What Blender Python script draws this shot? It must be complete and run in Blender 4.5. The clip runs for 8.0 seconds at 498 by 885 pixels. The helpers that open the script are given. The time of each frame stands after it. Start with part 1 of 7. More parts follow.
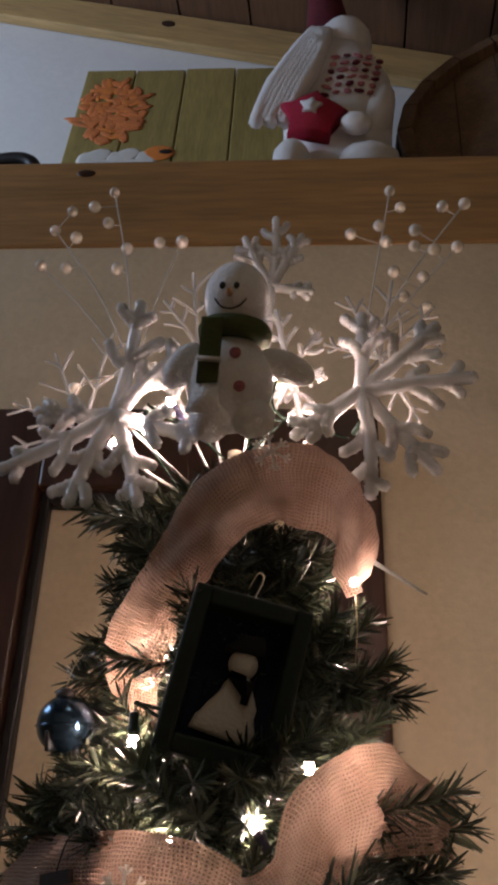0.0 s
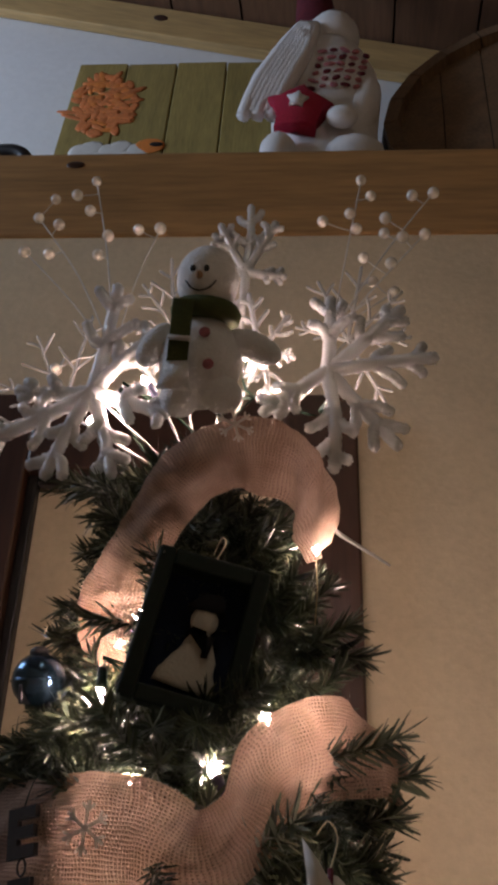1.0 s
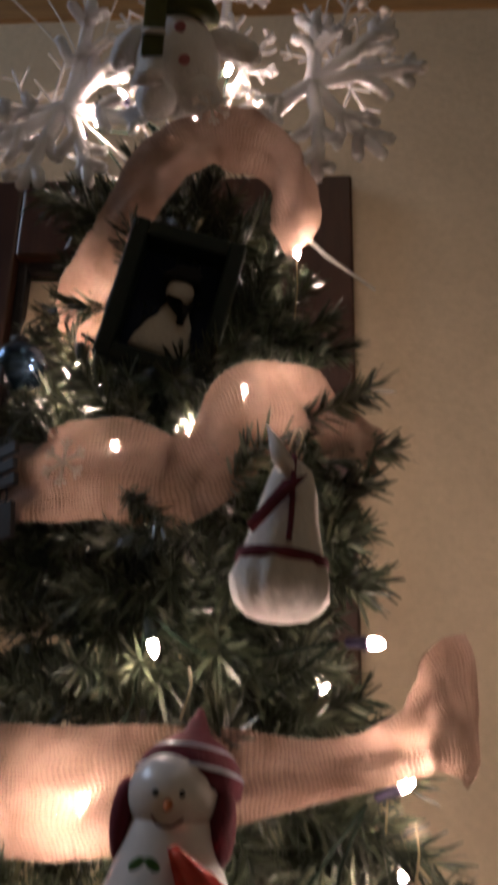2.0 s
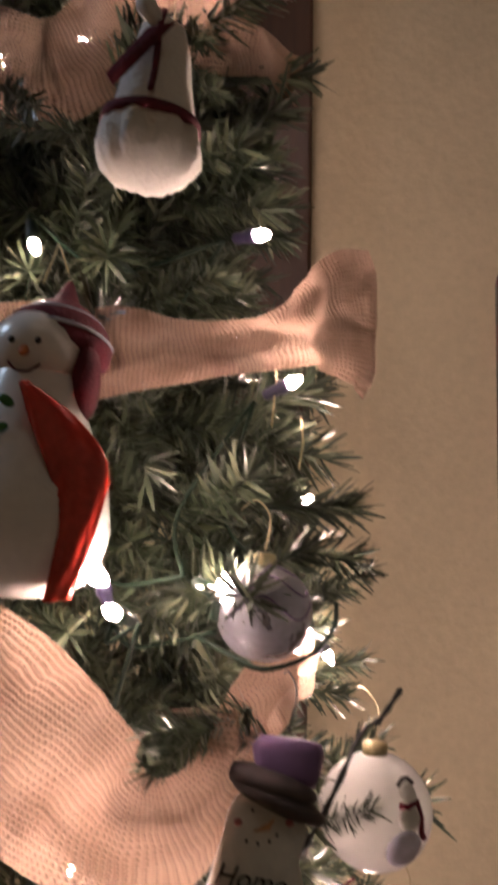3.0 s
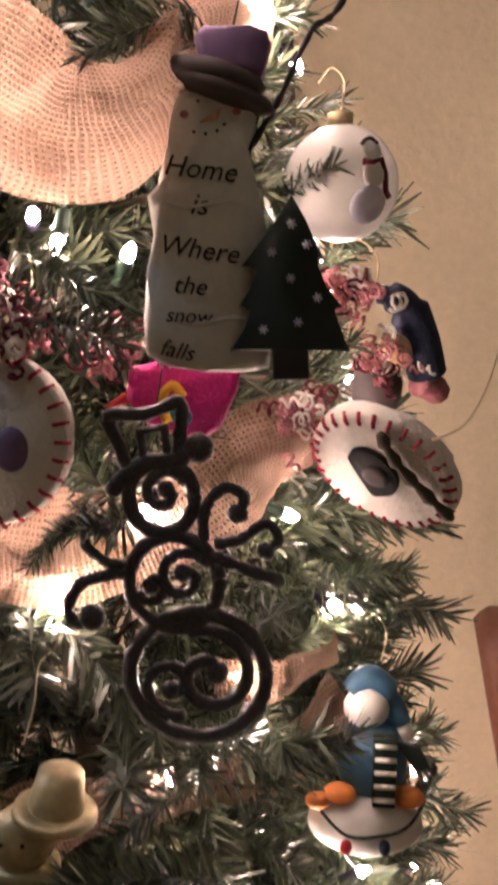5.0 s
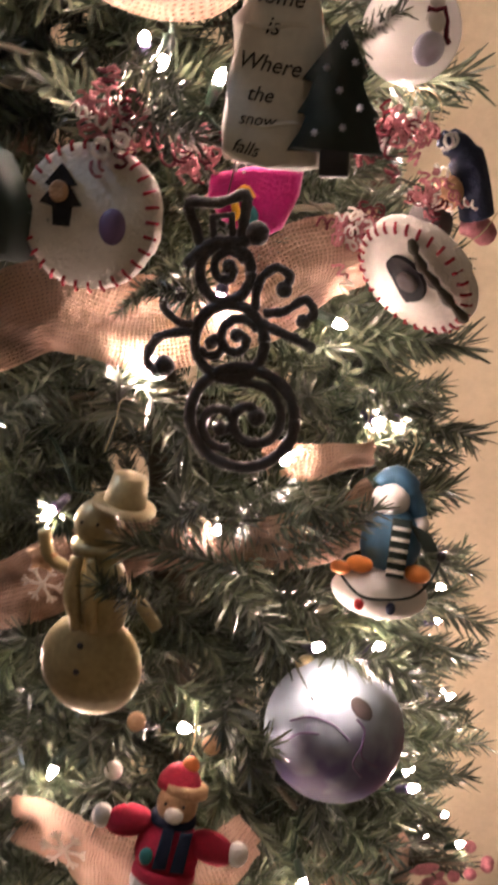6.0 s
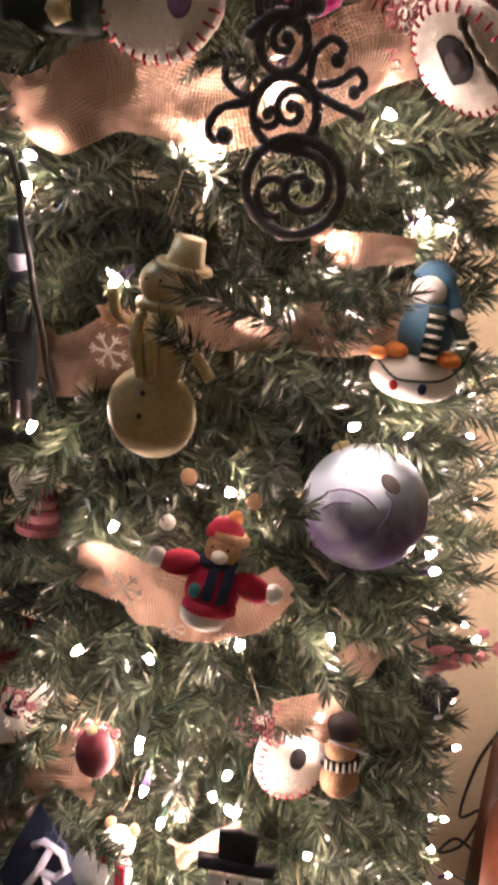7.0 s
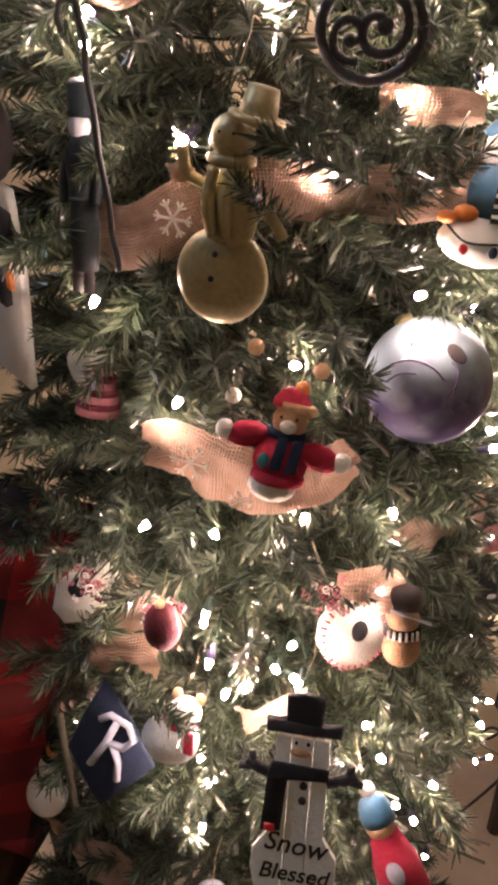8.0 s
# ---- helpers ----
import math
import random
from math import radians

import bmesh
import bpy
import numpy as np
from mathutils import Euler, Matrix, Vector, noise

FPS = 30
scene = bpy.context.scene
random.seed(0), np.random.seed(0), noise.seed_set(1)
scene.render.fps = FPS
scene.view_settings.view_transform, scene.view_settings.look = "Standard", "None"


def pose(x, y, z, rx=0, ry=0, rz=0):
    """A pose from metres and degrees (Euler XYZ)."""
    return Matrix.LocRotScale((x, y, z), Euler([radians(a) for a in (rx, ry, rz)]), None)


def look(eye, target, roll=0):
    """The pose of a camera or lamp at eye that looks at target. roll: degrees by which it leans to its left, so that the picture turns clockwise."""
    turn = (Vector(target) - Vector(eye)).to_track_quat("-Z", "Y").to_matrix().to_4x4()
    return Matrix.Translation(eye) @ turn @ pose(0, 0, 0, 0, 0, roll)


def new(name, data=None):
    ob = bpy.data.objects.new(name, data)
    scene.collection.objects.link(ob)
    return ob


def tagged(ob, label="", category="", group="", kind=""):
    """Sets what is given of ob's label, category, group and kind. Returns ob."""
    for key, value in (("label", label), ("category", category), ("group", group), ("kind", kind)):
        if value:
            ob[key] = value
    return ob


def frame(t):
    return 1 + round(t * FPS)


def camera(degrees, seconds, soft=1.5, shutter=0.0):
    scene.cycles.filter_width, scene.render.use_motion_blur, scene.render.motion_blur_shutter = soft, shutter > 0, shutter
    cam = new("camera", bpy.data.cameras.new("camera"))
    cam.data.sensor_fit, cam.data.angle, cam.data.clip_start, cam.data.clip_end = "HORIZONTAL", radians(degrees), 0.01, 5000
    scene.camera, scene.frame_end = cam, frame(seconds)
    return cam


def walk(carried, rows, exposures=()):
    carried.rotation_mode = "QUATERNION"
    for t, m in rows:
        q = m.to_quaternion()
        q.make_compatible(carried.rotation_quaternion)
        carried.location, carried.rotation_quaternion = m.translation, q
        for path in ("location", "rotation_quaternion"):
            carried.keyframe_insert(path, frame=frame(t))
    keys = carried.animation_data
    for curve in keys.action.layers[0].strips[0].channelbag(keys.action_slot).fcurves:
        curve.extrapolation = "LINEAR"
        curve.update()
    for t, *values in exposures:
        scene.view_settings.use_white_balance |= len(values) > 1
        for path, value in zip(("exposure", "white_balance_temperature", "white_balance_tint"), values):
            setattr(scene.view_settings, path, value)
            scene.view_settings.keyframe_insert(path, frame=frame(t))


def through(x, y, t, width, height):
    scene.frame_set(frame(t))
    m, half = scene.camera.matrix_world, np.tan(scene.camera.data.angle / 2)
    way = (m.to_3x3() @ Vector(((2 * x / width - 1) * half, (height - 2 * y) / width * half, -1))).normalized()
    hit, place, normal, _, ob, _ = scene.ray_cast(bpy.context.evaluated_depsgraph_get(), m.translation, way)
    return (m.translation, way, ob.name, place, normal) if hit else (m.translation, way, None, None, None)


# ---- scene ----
cam = camera(32.5, 8.0, soft=3.8, shutter=0.3)
PATH = [
    (0, (0.101, -0.58, 1.452), (-0.112, 1.165, 2.406), 1.9),
    (0.5, (0.114, -0.615, 1.443), (-0.092, 1.119, 2.419), 2.0),
    (1, (0.126, -0.597, 1.425), (-0.084, 1.153, 2.37), 2.0),
    (1.2, (0.127, -0.579, 1.416), (-0.073, 1.181, 2.344), 1.9),
    (2.3, (0.154, -0.53, 1.28), (-0.089, 1.388, 1.792), 1.1),
    (2.5, (0.163, -0.517, 1.266), (-0.071, 1.43, 1.656), 1.1),
    (3, (0.191, -0.504, 1.231), (-0.035, 1.472, 1.437), 0.9),
    (3.5, (0.216, -0.509, 1.186), (0.026, 1.482, 1.149), -0.0),
    (4, (0.209, -0.492, 1.144), (-0.002, 1.47, 0.819), -1.2),
    (4.5, (0.194, -0.48, 1.129), (-0.012, 1.455, 0.667), -2.1),
    (4.7, (0.198, -0.485, 1.121), (-0.021, 1.433, 0.6), -2.6),
    (5.8, (0.253, -0.573, 1.085), (-0.189, 1.225, 0.329), -0.6),
    (6, (0.258, -0.594, 1.078), (-0.239, 1.179, 0.299), 0.0),
    (6.5, (0.279, -0.641, 1.065), (-0.287, 1.05, 0.16), 0.8),
    (7, (0.28, -0.663, 1.043), (-0.284, 0.959, 0.018), 0.6),
    (7.5, (0.269, -0.671, 1.027), (-0.309, 0.878, -0.099), 0.1),
    (8, (0.257, -0.688, 1.015), (-0.32, 0.819, -0.167), -1.3),
]
walk(cam, [(t, look(e, g, r)) for t, e, g, r in PATH],
     [(0.0, -0.4), (1.2, -0.45), (2.4, -0.65), (3.5, -0.45), (4.5, -0.2), (6.0, 0.22), (8.0, 0.46)])

# ---- light ----
world = bpy.data.worlds.new("world")
scene.world = world
world.use_nodes = True
world.node_tree.nodes["Background"].inputs[0].default_value = (0.5, 0.55, 0.65, 1)
world.node_tree.nodes["Background"].inputs[1].default_value = 0.012
BULB_POWER = 860.0
ROOM_FILL_POWER = 9.0
UNSEEN_WINDOW_POWER = 32.0

# ---- measures of the place ----
FLOOR = -0.60
WALL = 0.45
AX, AY = 0.02, 0.0          # the tree's axis
TIP = 1.76


def tree_radius(z):
    return max(0.015, 0.105 + 0.165 * (1.62 - z)) if z < 1.62 else max(0.012, 0.105 * (TIP - z) / 0.14)


# ---- materials ----
def nodes_of(name):
    m = bpy.data.materials.new(name)
    m.use_nodes = True
    nt = m.node_tree
    return m, nt, nt.nodes["Principled BSDF"]


def mat(name, color, rough=0.6, metal=0.0, var=0.18, scale=30.0, bump=0.15, fine=6.0, spec=0.5, coat=0.0,
        sheen=0.0, transmit=0.0, stretch=(1, 1, 1), random=0.0):
    """A surface with blotches at one scale and grain at another."""
    m, nt, b = nodes_of(name)
    L = nt.links.new
    tc = nt.nodes.new("ShaderNodeTexCoord")
    mp = nt.nodes.new("ShaderNodeMapping")
    mp.inputs["Scale"].default_value = stretch
    L(tc.outputs["Object"], mp.inputs["Vector"])
    n1, n2 = nt.nodes.new("ShaderNodeTexNoise"), nt.nodes.new("ShaderNodeTexNoise")
    n1.inputs["Scale"].default_value, n1.inputs["Detail"].default_value = scale, 4
    n2.inputs["Scale"].default_value, n2.inputs["Detail"].default_value = scale * fine, 6
    L(mp.outputs[0], n1.inputs["Vector"]), L(mp.outputs[0], n2.inputs["Vector"])
    add = nt.nodes.new("ShaderNodeMath")
    add.operation = "ADD"
    L(n1.outputs["Fac"], add.inputs[0]), L(n2.outputs["Fac"], add.inputs[1])
    mr = nt.nodes.new("ShaderNodeMapRange")
    mr.inputs["From Min"].default_value, mr.inputs["From Max"].default_value = 0.6, 1.4
    L(add.outputs[0], mr.inputs["Value"])
    ramp = nt.nodes.new("ShaderNodeMixRGB")
    lo, hi = [max(0.0, c * (1 - var)) for c in color], [min(1.0, c * (1 + var)) for c in color]
    ramp.inputs[1].default_value, ramp.inputs[2].default_value = (*lo, 1), (*hi, 1)
    L(mr.outputs[0], ramp.inputs[0])
    out = ramp.outputs[0]
    if random:
        oi, hs, ma = nt.nodes.new("ShaderNodeObjectInfo"), nt.nodes.new("ShaderNodeHueSaturation"), nt.nodes.new("ShaderNodeMapRange")
        ma.inputs["To Min"].default_value, ma.inputs["To Max"].default_value = 1 - random, 1 + random
        L(oi.outputs["Random"], ma.inputs["Value"]), L(ma.outputs[0], hs.inputs["Value"]), L(out, hs.inputs["Color"])
        out = hs.outputs[0]
    L(out, b.inputs["Base Color"])
    b.inputs["Roughness"].default_value, b.inputs["Metallic"].default_value = rough, metal
    b.inputs["Specular IOR Level"].default_value, b.inputs["Coat Weight"].default_value = spec, coat
    b.inputs["Coat Roughness"].default_value = 0.08
    b.inputs["Sheen Weight"].default_value, b.inputs["Transmission Weight"].default_value = sheen, transmit
    rr = nt.nodes.new("ShaderNodeMapRange")
    rr.inputs["To Min"].default_value, rr.inputs["To Max"].default_value = max(0.02, rough - 0.1), min(1, rough + 0.1)
    L(n1.outputs["Fac"], rr.inputs["Value"]), L(rr.outputs[0], b.inputs["Roughness"])
    if bump:
        bp = nt.nodes.new("ShaderNodeBump")
        bp.inputs["Strength"].default_value, bp.inputs["Distance"].default_value = bump, 0.002
        L(n2.outputs["Fac"], bp.inputs["Height"]), L(bp.outputs[0], b.inputs["Normal"])
    return m


def glitter(name, color, rough=0.35, scale=900.0, metal=0.0, amount=0.6, clear=0.0):
    """Small tilted flakes that catch the lights one by one."""
    m, nt, b = nodes_of(name)
    L = nt.links.new
    tc, vo = nt.nodes.new("ShaderNodeTexCoord"), nt.nodes.new("ShaderNodeTexVoronoi")
    vo.inputs["Scale"].default_value = scale
    L(tc.outputs["Object"], vo.inputs["Vector"])
    bp = nt.nodes.new("ShaderNodeBump")
    bp.inputs["Strength"].default_value, bp.inputs["Distance"].default_value = 1.0, 0.0012 * amount
    L(vo.outputs["Color"], bp.inputs["Height"]), L(bp.outputs[0], b.inputs["Normal"])
    mx = nt.nodes.new("ShaderNodeMixRGB")
    mx.inputs[1].default_value = (*[c * 0.75 for c in color], 1)
    mx.inputs[2].default_value = (*[min(1, c * 1.15 + 0.01) for c in color], 1)
    L(vo.outputs["Color"], mx.inputs[0]), L(mx.outputs[0], b.inputs["Base Color"])
    b.inputs["Roughness"].default_value, b.inputs["Metallic"].default_value = rough, metal
    b.inputs["Transmission Weight"].default_value = clear
    return m


def print_material():
    """Worn white print that the light comes through as through the cloth."""
    m, nt, b = nodes_of("white_print")
    dif, tra, mx = nt.nodes.new("ShaderNodeBsdfDiffuse"), nt.nodes.new("ShaderNodeBsdfTranslucent"), nt.nodes.new("ShaderNodeMixShader")
    dif.inputs["Color"].default_value = tra.inputs["Color"].default_value = (0.72, 0.66, 0.60, 1)
    mx.inputs[0].default_value = 0.42
    nt.links.new(dif.outputs[0], mx.inputs[1]), nt.links.new(tra.outputs[0], mx.inputs[2]), nt.links.new(mx.outputs[0], nt.nodes["Material Output"].inputs[0])
    nt.nodes.remove(b)
    return m


def burlap_material():
    """Open jute weave that lets light from behind through."""
    m, nt, b = nodes_of("burlap")
    L = nt.links.new
    uv, mp = nt.nodes.new("ShaderNodeUVMap"), nt.nodes.new("ShaderNodeMapping")
    noi = nt.nodes.new("ShaderNodeTexNoise")
    noi.inputs["Scale"].default_value = 60
    L(uv.outputs[0], noi.inputs["Vector"])
    warp = nt.nodes.new("ShaderNodeMixRGB")
    warp.blend_type = "ADD"
    warp.inputs[0].default_value = 0.004
    L(uv.outputs[0], warp.inputs[1]), L(noi.outputs["Color"], warp.inputs[2])
    waves = []
    for axis in ("X", "Y"):
        w = nt.nodes.new("ShaderNodeTexWave")
        w.bands_direction = axis
        w.inputs["Scale"].default_value, w.inputs["Distortion"].default_value = 150.0, 0.0
        L(warp.outputs[0], w.inputs["Vector"])
        waves.append(w)
    mx = nt.nodes.new("ShaderNodeMath")
    mx.operation = "MAXIMUM"
    L(waves[0].outputs["Fac"], mx.inputs[0]), L(waves[1].outputs["Fac"], mx.inputs[1])
    n2 = nt.nodes.new("ShaderNodeTexNoise")
    n2.inputs["Scale"].default_value, n2.inputs["Detail"].default_value = 35, 5
    L(uv.outputs[0], n2.inputs["Vector"])
    ramp = nt.nodes.new("ShaderNodeValToRGB")
    ramp.color_ramp.elements[0].position, ramp.color_ramp.elements[1].position = 0.3, 0.7
    ramp.color_ramp.elements[0].color, ramp.color_ramp.elements[1].color = (0.30, 0.19, 0.135, 1), (0.50, 0.345, 0.265, 1)
    L(n2.outputs["Fac"], ramp.inputs[0])
    dif, tra, hole = nt.nodes.new("ShaderNodeBsdfDiffuse"), nt.nodes.new("ShaderNodeBsdfTranslucent"), nt.nodes.new("ShaderNodeBsdfTransparent")
    L(ramp.outputs[0], dif.inputs["Color"]), L(ramp.outputs[0], tra.inputs["Color"])
    bp = nt.nodes.new("ShaderNodeBump")
    bp.inputs["Strength"].default_value, bp.inputs["Distance"].default_value = 0.8, 0.0012
    L(mx.outputs[0], bp.inputs["Height"]), L(bp.outputs[0], dif.inputs["Normal"]), L(bp.outputs[0], tra.inputs["Normal"])
    m1, m2 = nt.nodes.new("ShaderNodeMixShader"), nt.nodes.new("ShaderNodeMixShader")
    m1.inputs[0].default_value = 0.52
    L(dif.outputs[0], m1.inputs[1]), L(tra.outputs[0], m1.inputs[2])
    gap = nt.nodes.new("ShaderNodeMapRange")
    gap.inputs["From Min"].default_value, gap.inputs["From Max"].default_value = 0.08, 0.32
    gap.inputs["To Min"].default_value, gap.inputs["To Max"].default_value = 0.55, 0.0
    L(mx.outputs[0], gap.inputs["Value"])
    L(gap.outputs[0], m2.inputs[0]), L(m1.outputs[0], m2.inputs[1]), L(hole.outputs[0], m2.inputs[2])
    L(m2.outputs[0], nt.nodes["Material Output"].inputs[0])
    nt.nodes.remove(b)
    return m


def plaid_material(name, size, rough=0.5, coat=0.0, fine=False, red=(0.42, 0.015, 0.02)):
    """Red and black checks, with their half-dark crossings."""
    m, nt, b = nodes_of(name)
    L = nt.links.new
    tc, sep = nt.nodes.new("ShaderNodeTexCoord"), nt.nodes.new("ShaderNodeSeparateXYZ")
    L(tc.outputs["Object"], sep.inputs[0])

    def stripe(axis, period, duty):
        f, c = nt.nodes.new("ShaderNodeMath"), nt.nodes.new("ShaderNodeMath")
        d = nt.nodes.new("ShaderNodeMath")
        d.operation, f.operation, c.operation = "DIVIDE", "FRACT", "LESS_THAN"
        d.inputs[1].default_value, c.inputs[1].default_value = period, duty
        L(sep.outputs[axis], d.inputs[0]), L(d.outputs[0], f.inputs[0]), L(f.outputs[0], c.inputs[0])
        return c.outputs[0]

    def add(a, c, k):
        n = nt.nodes.new("ShaderNodeMath")
        n.operation = "MULTIPLY_ADD"
        n.inputs[1].default_value = k
        L(c, n.inputs[0]), L(a, n.inputs[2])
        return n.outputs[0]

    zero = nt.nodes.new("ShaderNodeValue")
    zero.outputs[0].default_value = 0.0
    total = add(add(zero.outputs[0], stripe("X", size, 0.5), 0.5), stripe("Z", size, 0.5), 0.5)
    if fine:
        total = add(add(total, stripe("X", size / 3.1, 0.18), 0.22), stripe("Z", size / 3.1, 0.18), 0.22)
    ramp = nt.nodes.new("ShaderNodeValToRGB")
    ramp.color_ramp.elements[0].color = (*red, 1)
    ramp.color_ramp.elements[1].color = (0.012, 0.008, 0.009, 1)
    L(total, ramp.inputs[0])
    no = nt.nodes.new("ShaderNodeTexNoise")
    no.inputs["Scale"].default_value = 500 if not coat else 60
    L(tc.outputs["Object"], no.inputs["Vector"])
    hs, mr = nt.nodes.new("ShaderNodeHueSaturation"), nt.nodes.new("ShaderNodeMapRange")
    mr.inputs["To Min"].default_value, mr.inputs["To Max"].default_value = 0.7, 1.3
    L(no.outputs["Fac"], mr.inputs["Value"]), L(mr.outputs[0], hs.inputs["Value"]), L(ramp.outputs[0], hs.inputs["Color"])
    L(hs.outputs[0], b.inputs["Base Color"])
    bp = nt.nodes.new("ShaderNodeBump")
    bp.inputs["Strength"].default_value, bp.inputs["Distance"].default_value = 0.4, 0.001
    L(no.outputs["Fac"], bp.inputs["Height"]), L(bp.outputs[0], b.inputs["Normal"])
    b.inputs["Roughness"].default_value, b.inputs["Coat Weight"].default_value = rough, coat
    return m


def needle_material():
    """PVC needles: dark green, lighter towards some sprigs, slightly shiny, a little see-through."""
    m, nt, b = nodes_of("pvc_needles")
    L = nt.links.new
    geo, oi = nt.nodes.new("ShaderNodeNewGeometry"), nt.nodes.new("ShaderNodeObjectInfo")
    ramp = nt.nodes.new("ShaderNodeValToRGB")
    e = ramp.color_ramp.elements
    e[0].color, e[1].color = (0.017, 0.028, 0.016, 1), (0.156, 0.166, 0.102, 1)
    mid = e.new(0.6)
    mid.color = (0.059, 0.077, 0.043, 1)
    L(geo.outputs["Random Per Island"], ramp.inputs[0])
    hs, mr = nt.nodes.new("ShaderNodeHueSaturation"), nt.nodes.new("ShaderNodeMapRange")
    mr.inputs["To Min"].default_value, mr.inputs["To Max"].default_value = 0.65, 1.3
    L(oi.outputs["Random"], mr.inputs["Value"]), L(mr.outputs[0], hs.inputs["Value"]), L(ramp.outputs[0], hs.inputs["Color"])
    L(hs.outputs[0], b.inputs["Base Color"])
    b.inputs["Roughness"].default_value, b.inputs["Specular IOR Level"].default_value = 0.34, 0.6
    return m


def emitter(name, color, strength):
    m, nt, b = nodes_of(name)
    b.inputs["Base Color"].default_value = (*color, 1)
    b.inputs["Emission Color"].default_value = (*color, 1)
    b.inputs["Emission Strength"].default_value = strength
    return m


BURLAP = burlap_material()
NEEDLE = needle_material()
WIRE_BROWN = mat("stem_wire", (0.06, 0.05, 0.03), 0.7)
BULB = emitter("lit_bulb", (1.0, 0.72, 0.63), BULB_POWER)
SOCKET_P = mat("socket_violet", (0.028, 0.022, 0.06), 0.4, var=0.1)
SOCKET_G = mat("socket_green", (0.008, 0.022, 0.012), 0.4, var=0.1)
WIRE_G = mat("green_wire", (0.008, 0.02, 0.011), 0.65, spec=0.2)
PLASTER = mat("cream_plaster", (0.61, 0.51, 0.345), 0.85, var=0.10, scale=9, bump=0.6, fine=12)
WHITE_WALL = mat("white_plaster", (0.72, 0.72, 0.72), 0.85, var=0.05, scale=5, bump=0.4, fine=14)
PINE = mat("pine_beam", (0.36, 0.20, 0.075), 0.5, var=0.35, scale=7, stretch=(0.25, 3, 3), bump=0.2, fine=7)
TRIM = mat("pine_trim", (0.50, 0.33, 0.14), 0.5, var=0.3, scale=7, stretch=(0.3, 3, 3), bump=0.2)
DARKWOOD = mat("dark_door_wood", (0.045, 0.018, 0.009), 0.4, var=0.35, scale=8, stretch=(3, 3, 0.3), bump=0.15)
CEILWOOD = mat("dark_ceiling_planks", (0.13, 0.065, 0.035), 0.55, var=0.4, scale=6, stretch=(3, 0.3, 3), bump=0.2)
FLOORWOOD = mat("beige_carpet", (0.52, 0.43, 0.33), 0.95, var=0.12, scale=40, bump=0.8, sheen=0.2)
WHITE_GLIT = glitter("white_glitter", (0.85, 0.85, 0.84), 0.4, 900, amount=0.3)
for n in WHITE_GLIT.node_tree.nodes:
    if n.type == "BSDF_PRINCIPLED":
        n.inputs["Subsurface Weight"].default_value, n.inputs["Subsurface Scale"].default_value = 0.5, 0.008
        n.inputs["Subsurface Radius"].default_value = (1, 1, 1)
PRINT = print_material()


def frosted_material(name, color, through, clear):
    """White sintered plastic with glitter: light passes into and through it."""
    m, nt, b = nodes_of(name)
    L = nt.links.new
    dif, tra, mx = nt.nodes.new("ShaderNodeBsdfDiffuse"), nt.nodes.new("ShaderNodeBsdfTranslucent"), nt.nodes.new("ShaderNodeMixShader")
    dif.inputs["Color"].default_value = tra.inputs["Color"].default_value = (*color, 1)
    mx.inputs[0].default_value = through
    L(dif.outputs[0], mx.inputs[1]), L(tra.outputs[0], mx.inputs[2])
    gl, tc, vo, bp = nt.nodes.new("ShaderNodeBsdfGlossy"), nt.nodes.new("ShaderNodeTexCoord"), nt.nodes.new("ShaderNodeTexVoronoi"), nt.nodes.new("ShaderNodeBump")
    gl.inputs["Roughness"].default_value, vo.inputs["Scale"].default_value = 0.2, 700
    bp.inputs["Strength"].default_value, bp.inputs["Distance"].default_value = 1.0, 0.001
    L(tc.outputs["Object"], vo.inputs["Vector"]), L(vo.outputs["Color"], bp.inputs["Height"]), L(bp.outputs[0], gl.inputs["Normal"])
    m2, m3, hole = nt.nodes.new("ShaderNodeMixShader"), nt.nodes.new("ShaderNodeMixShader"), nt.nodes.new("ShaderNodeBsdfTransparent")
    m2.inputs[0].default_value, m3.inputs[0].default_value = 0.14, clear
    L(mx.outputs[0], m2.inputs[1]), L(gl.outputs[0], m2.inputs[2]), L(m2.outputs[0], m3.inputs[1]), L(hole.outputs[0], m3.inputs[2])
    L(m3.outputs[0], nt.nodes["Material Output"].inputs[0])
    nt.nodes.remove(b)
    return m


FROSTED = frosted_material("frosted_white", (0.90, 0.89, 0.88), 0.45, 0.0)
CLEARICE = frosted_material("clear_glitter", (0.85, 0.84, 0.82), 0.5, 0.45)
BLACK_GLIT = glitter("black_glitter", (0.065, 0.062, 0.066), 0.32, 1300, 0.45, 2.4)
PEARL = mat("pearl", (0.78, 0.72, 0.62), 0.25, var=0.05, coat=0.5, bump=0)
CLEARWIRE = mat("white_wire", (0.6, 0.58, 0.54), 0.4)
GOLD_THREAD = mat("gold_thread", (0.50, 0.40, 0.24), 0.4, metal=0.5, bump=0)
PLUSH = mat("white_plush", (0.80, 0.79, 0.79), 0.95, var=0.08, scale=60, bump=0.9, sheen=0.4)
FELT_W = mat("cream_felt", (0.74, 0.70, 0.64), 0.95, var=0.08, scale=80, bump=0.7, sheen=0.3)
KNIT_GREEN = mat("olive_knit", (0.085, 0.10, 0.03), 0.95, var=0.3, scale=120, bump=0.9, stretch=(1, 1, 2.5))
CERAMIC_W = mat("white_ceramic", (0.76, 0.73, 0.69), 0.42, var=0.07, coat=0.18, bump=0.06)
WOOD_W = mat("white_painted_wood", (0.70, 0.69, 0.65), 0.55, var=0.12, scale=40, bump=0.25)
BLACK = mat("black_paint", (0.012, 0.011, 0.012), 0.45, var=0.3)
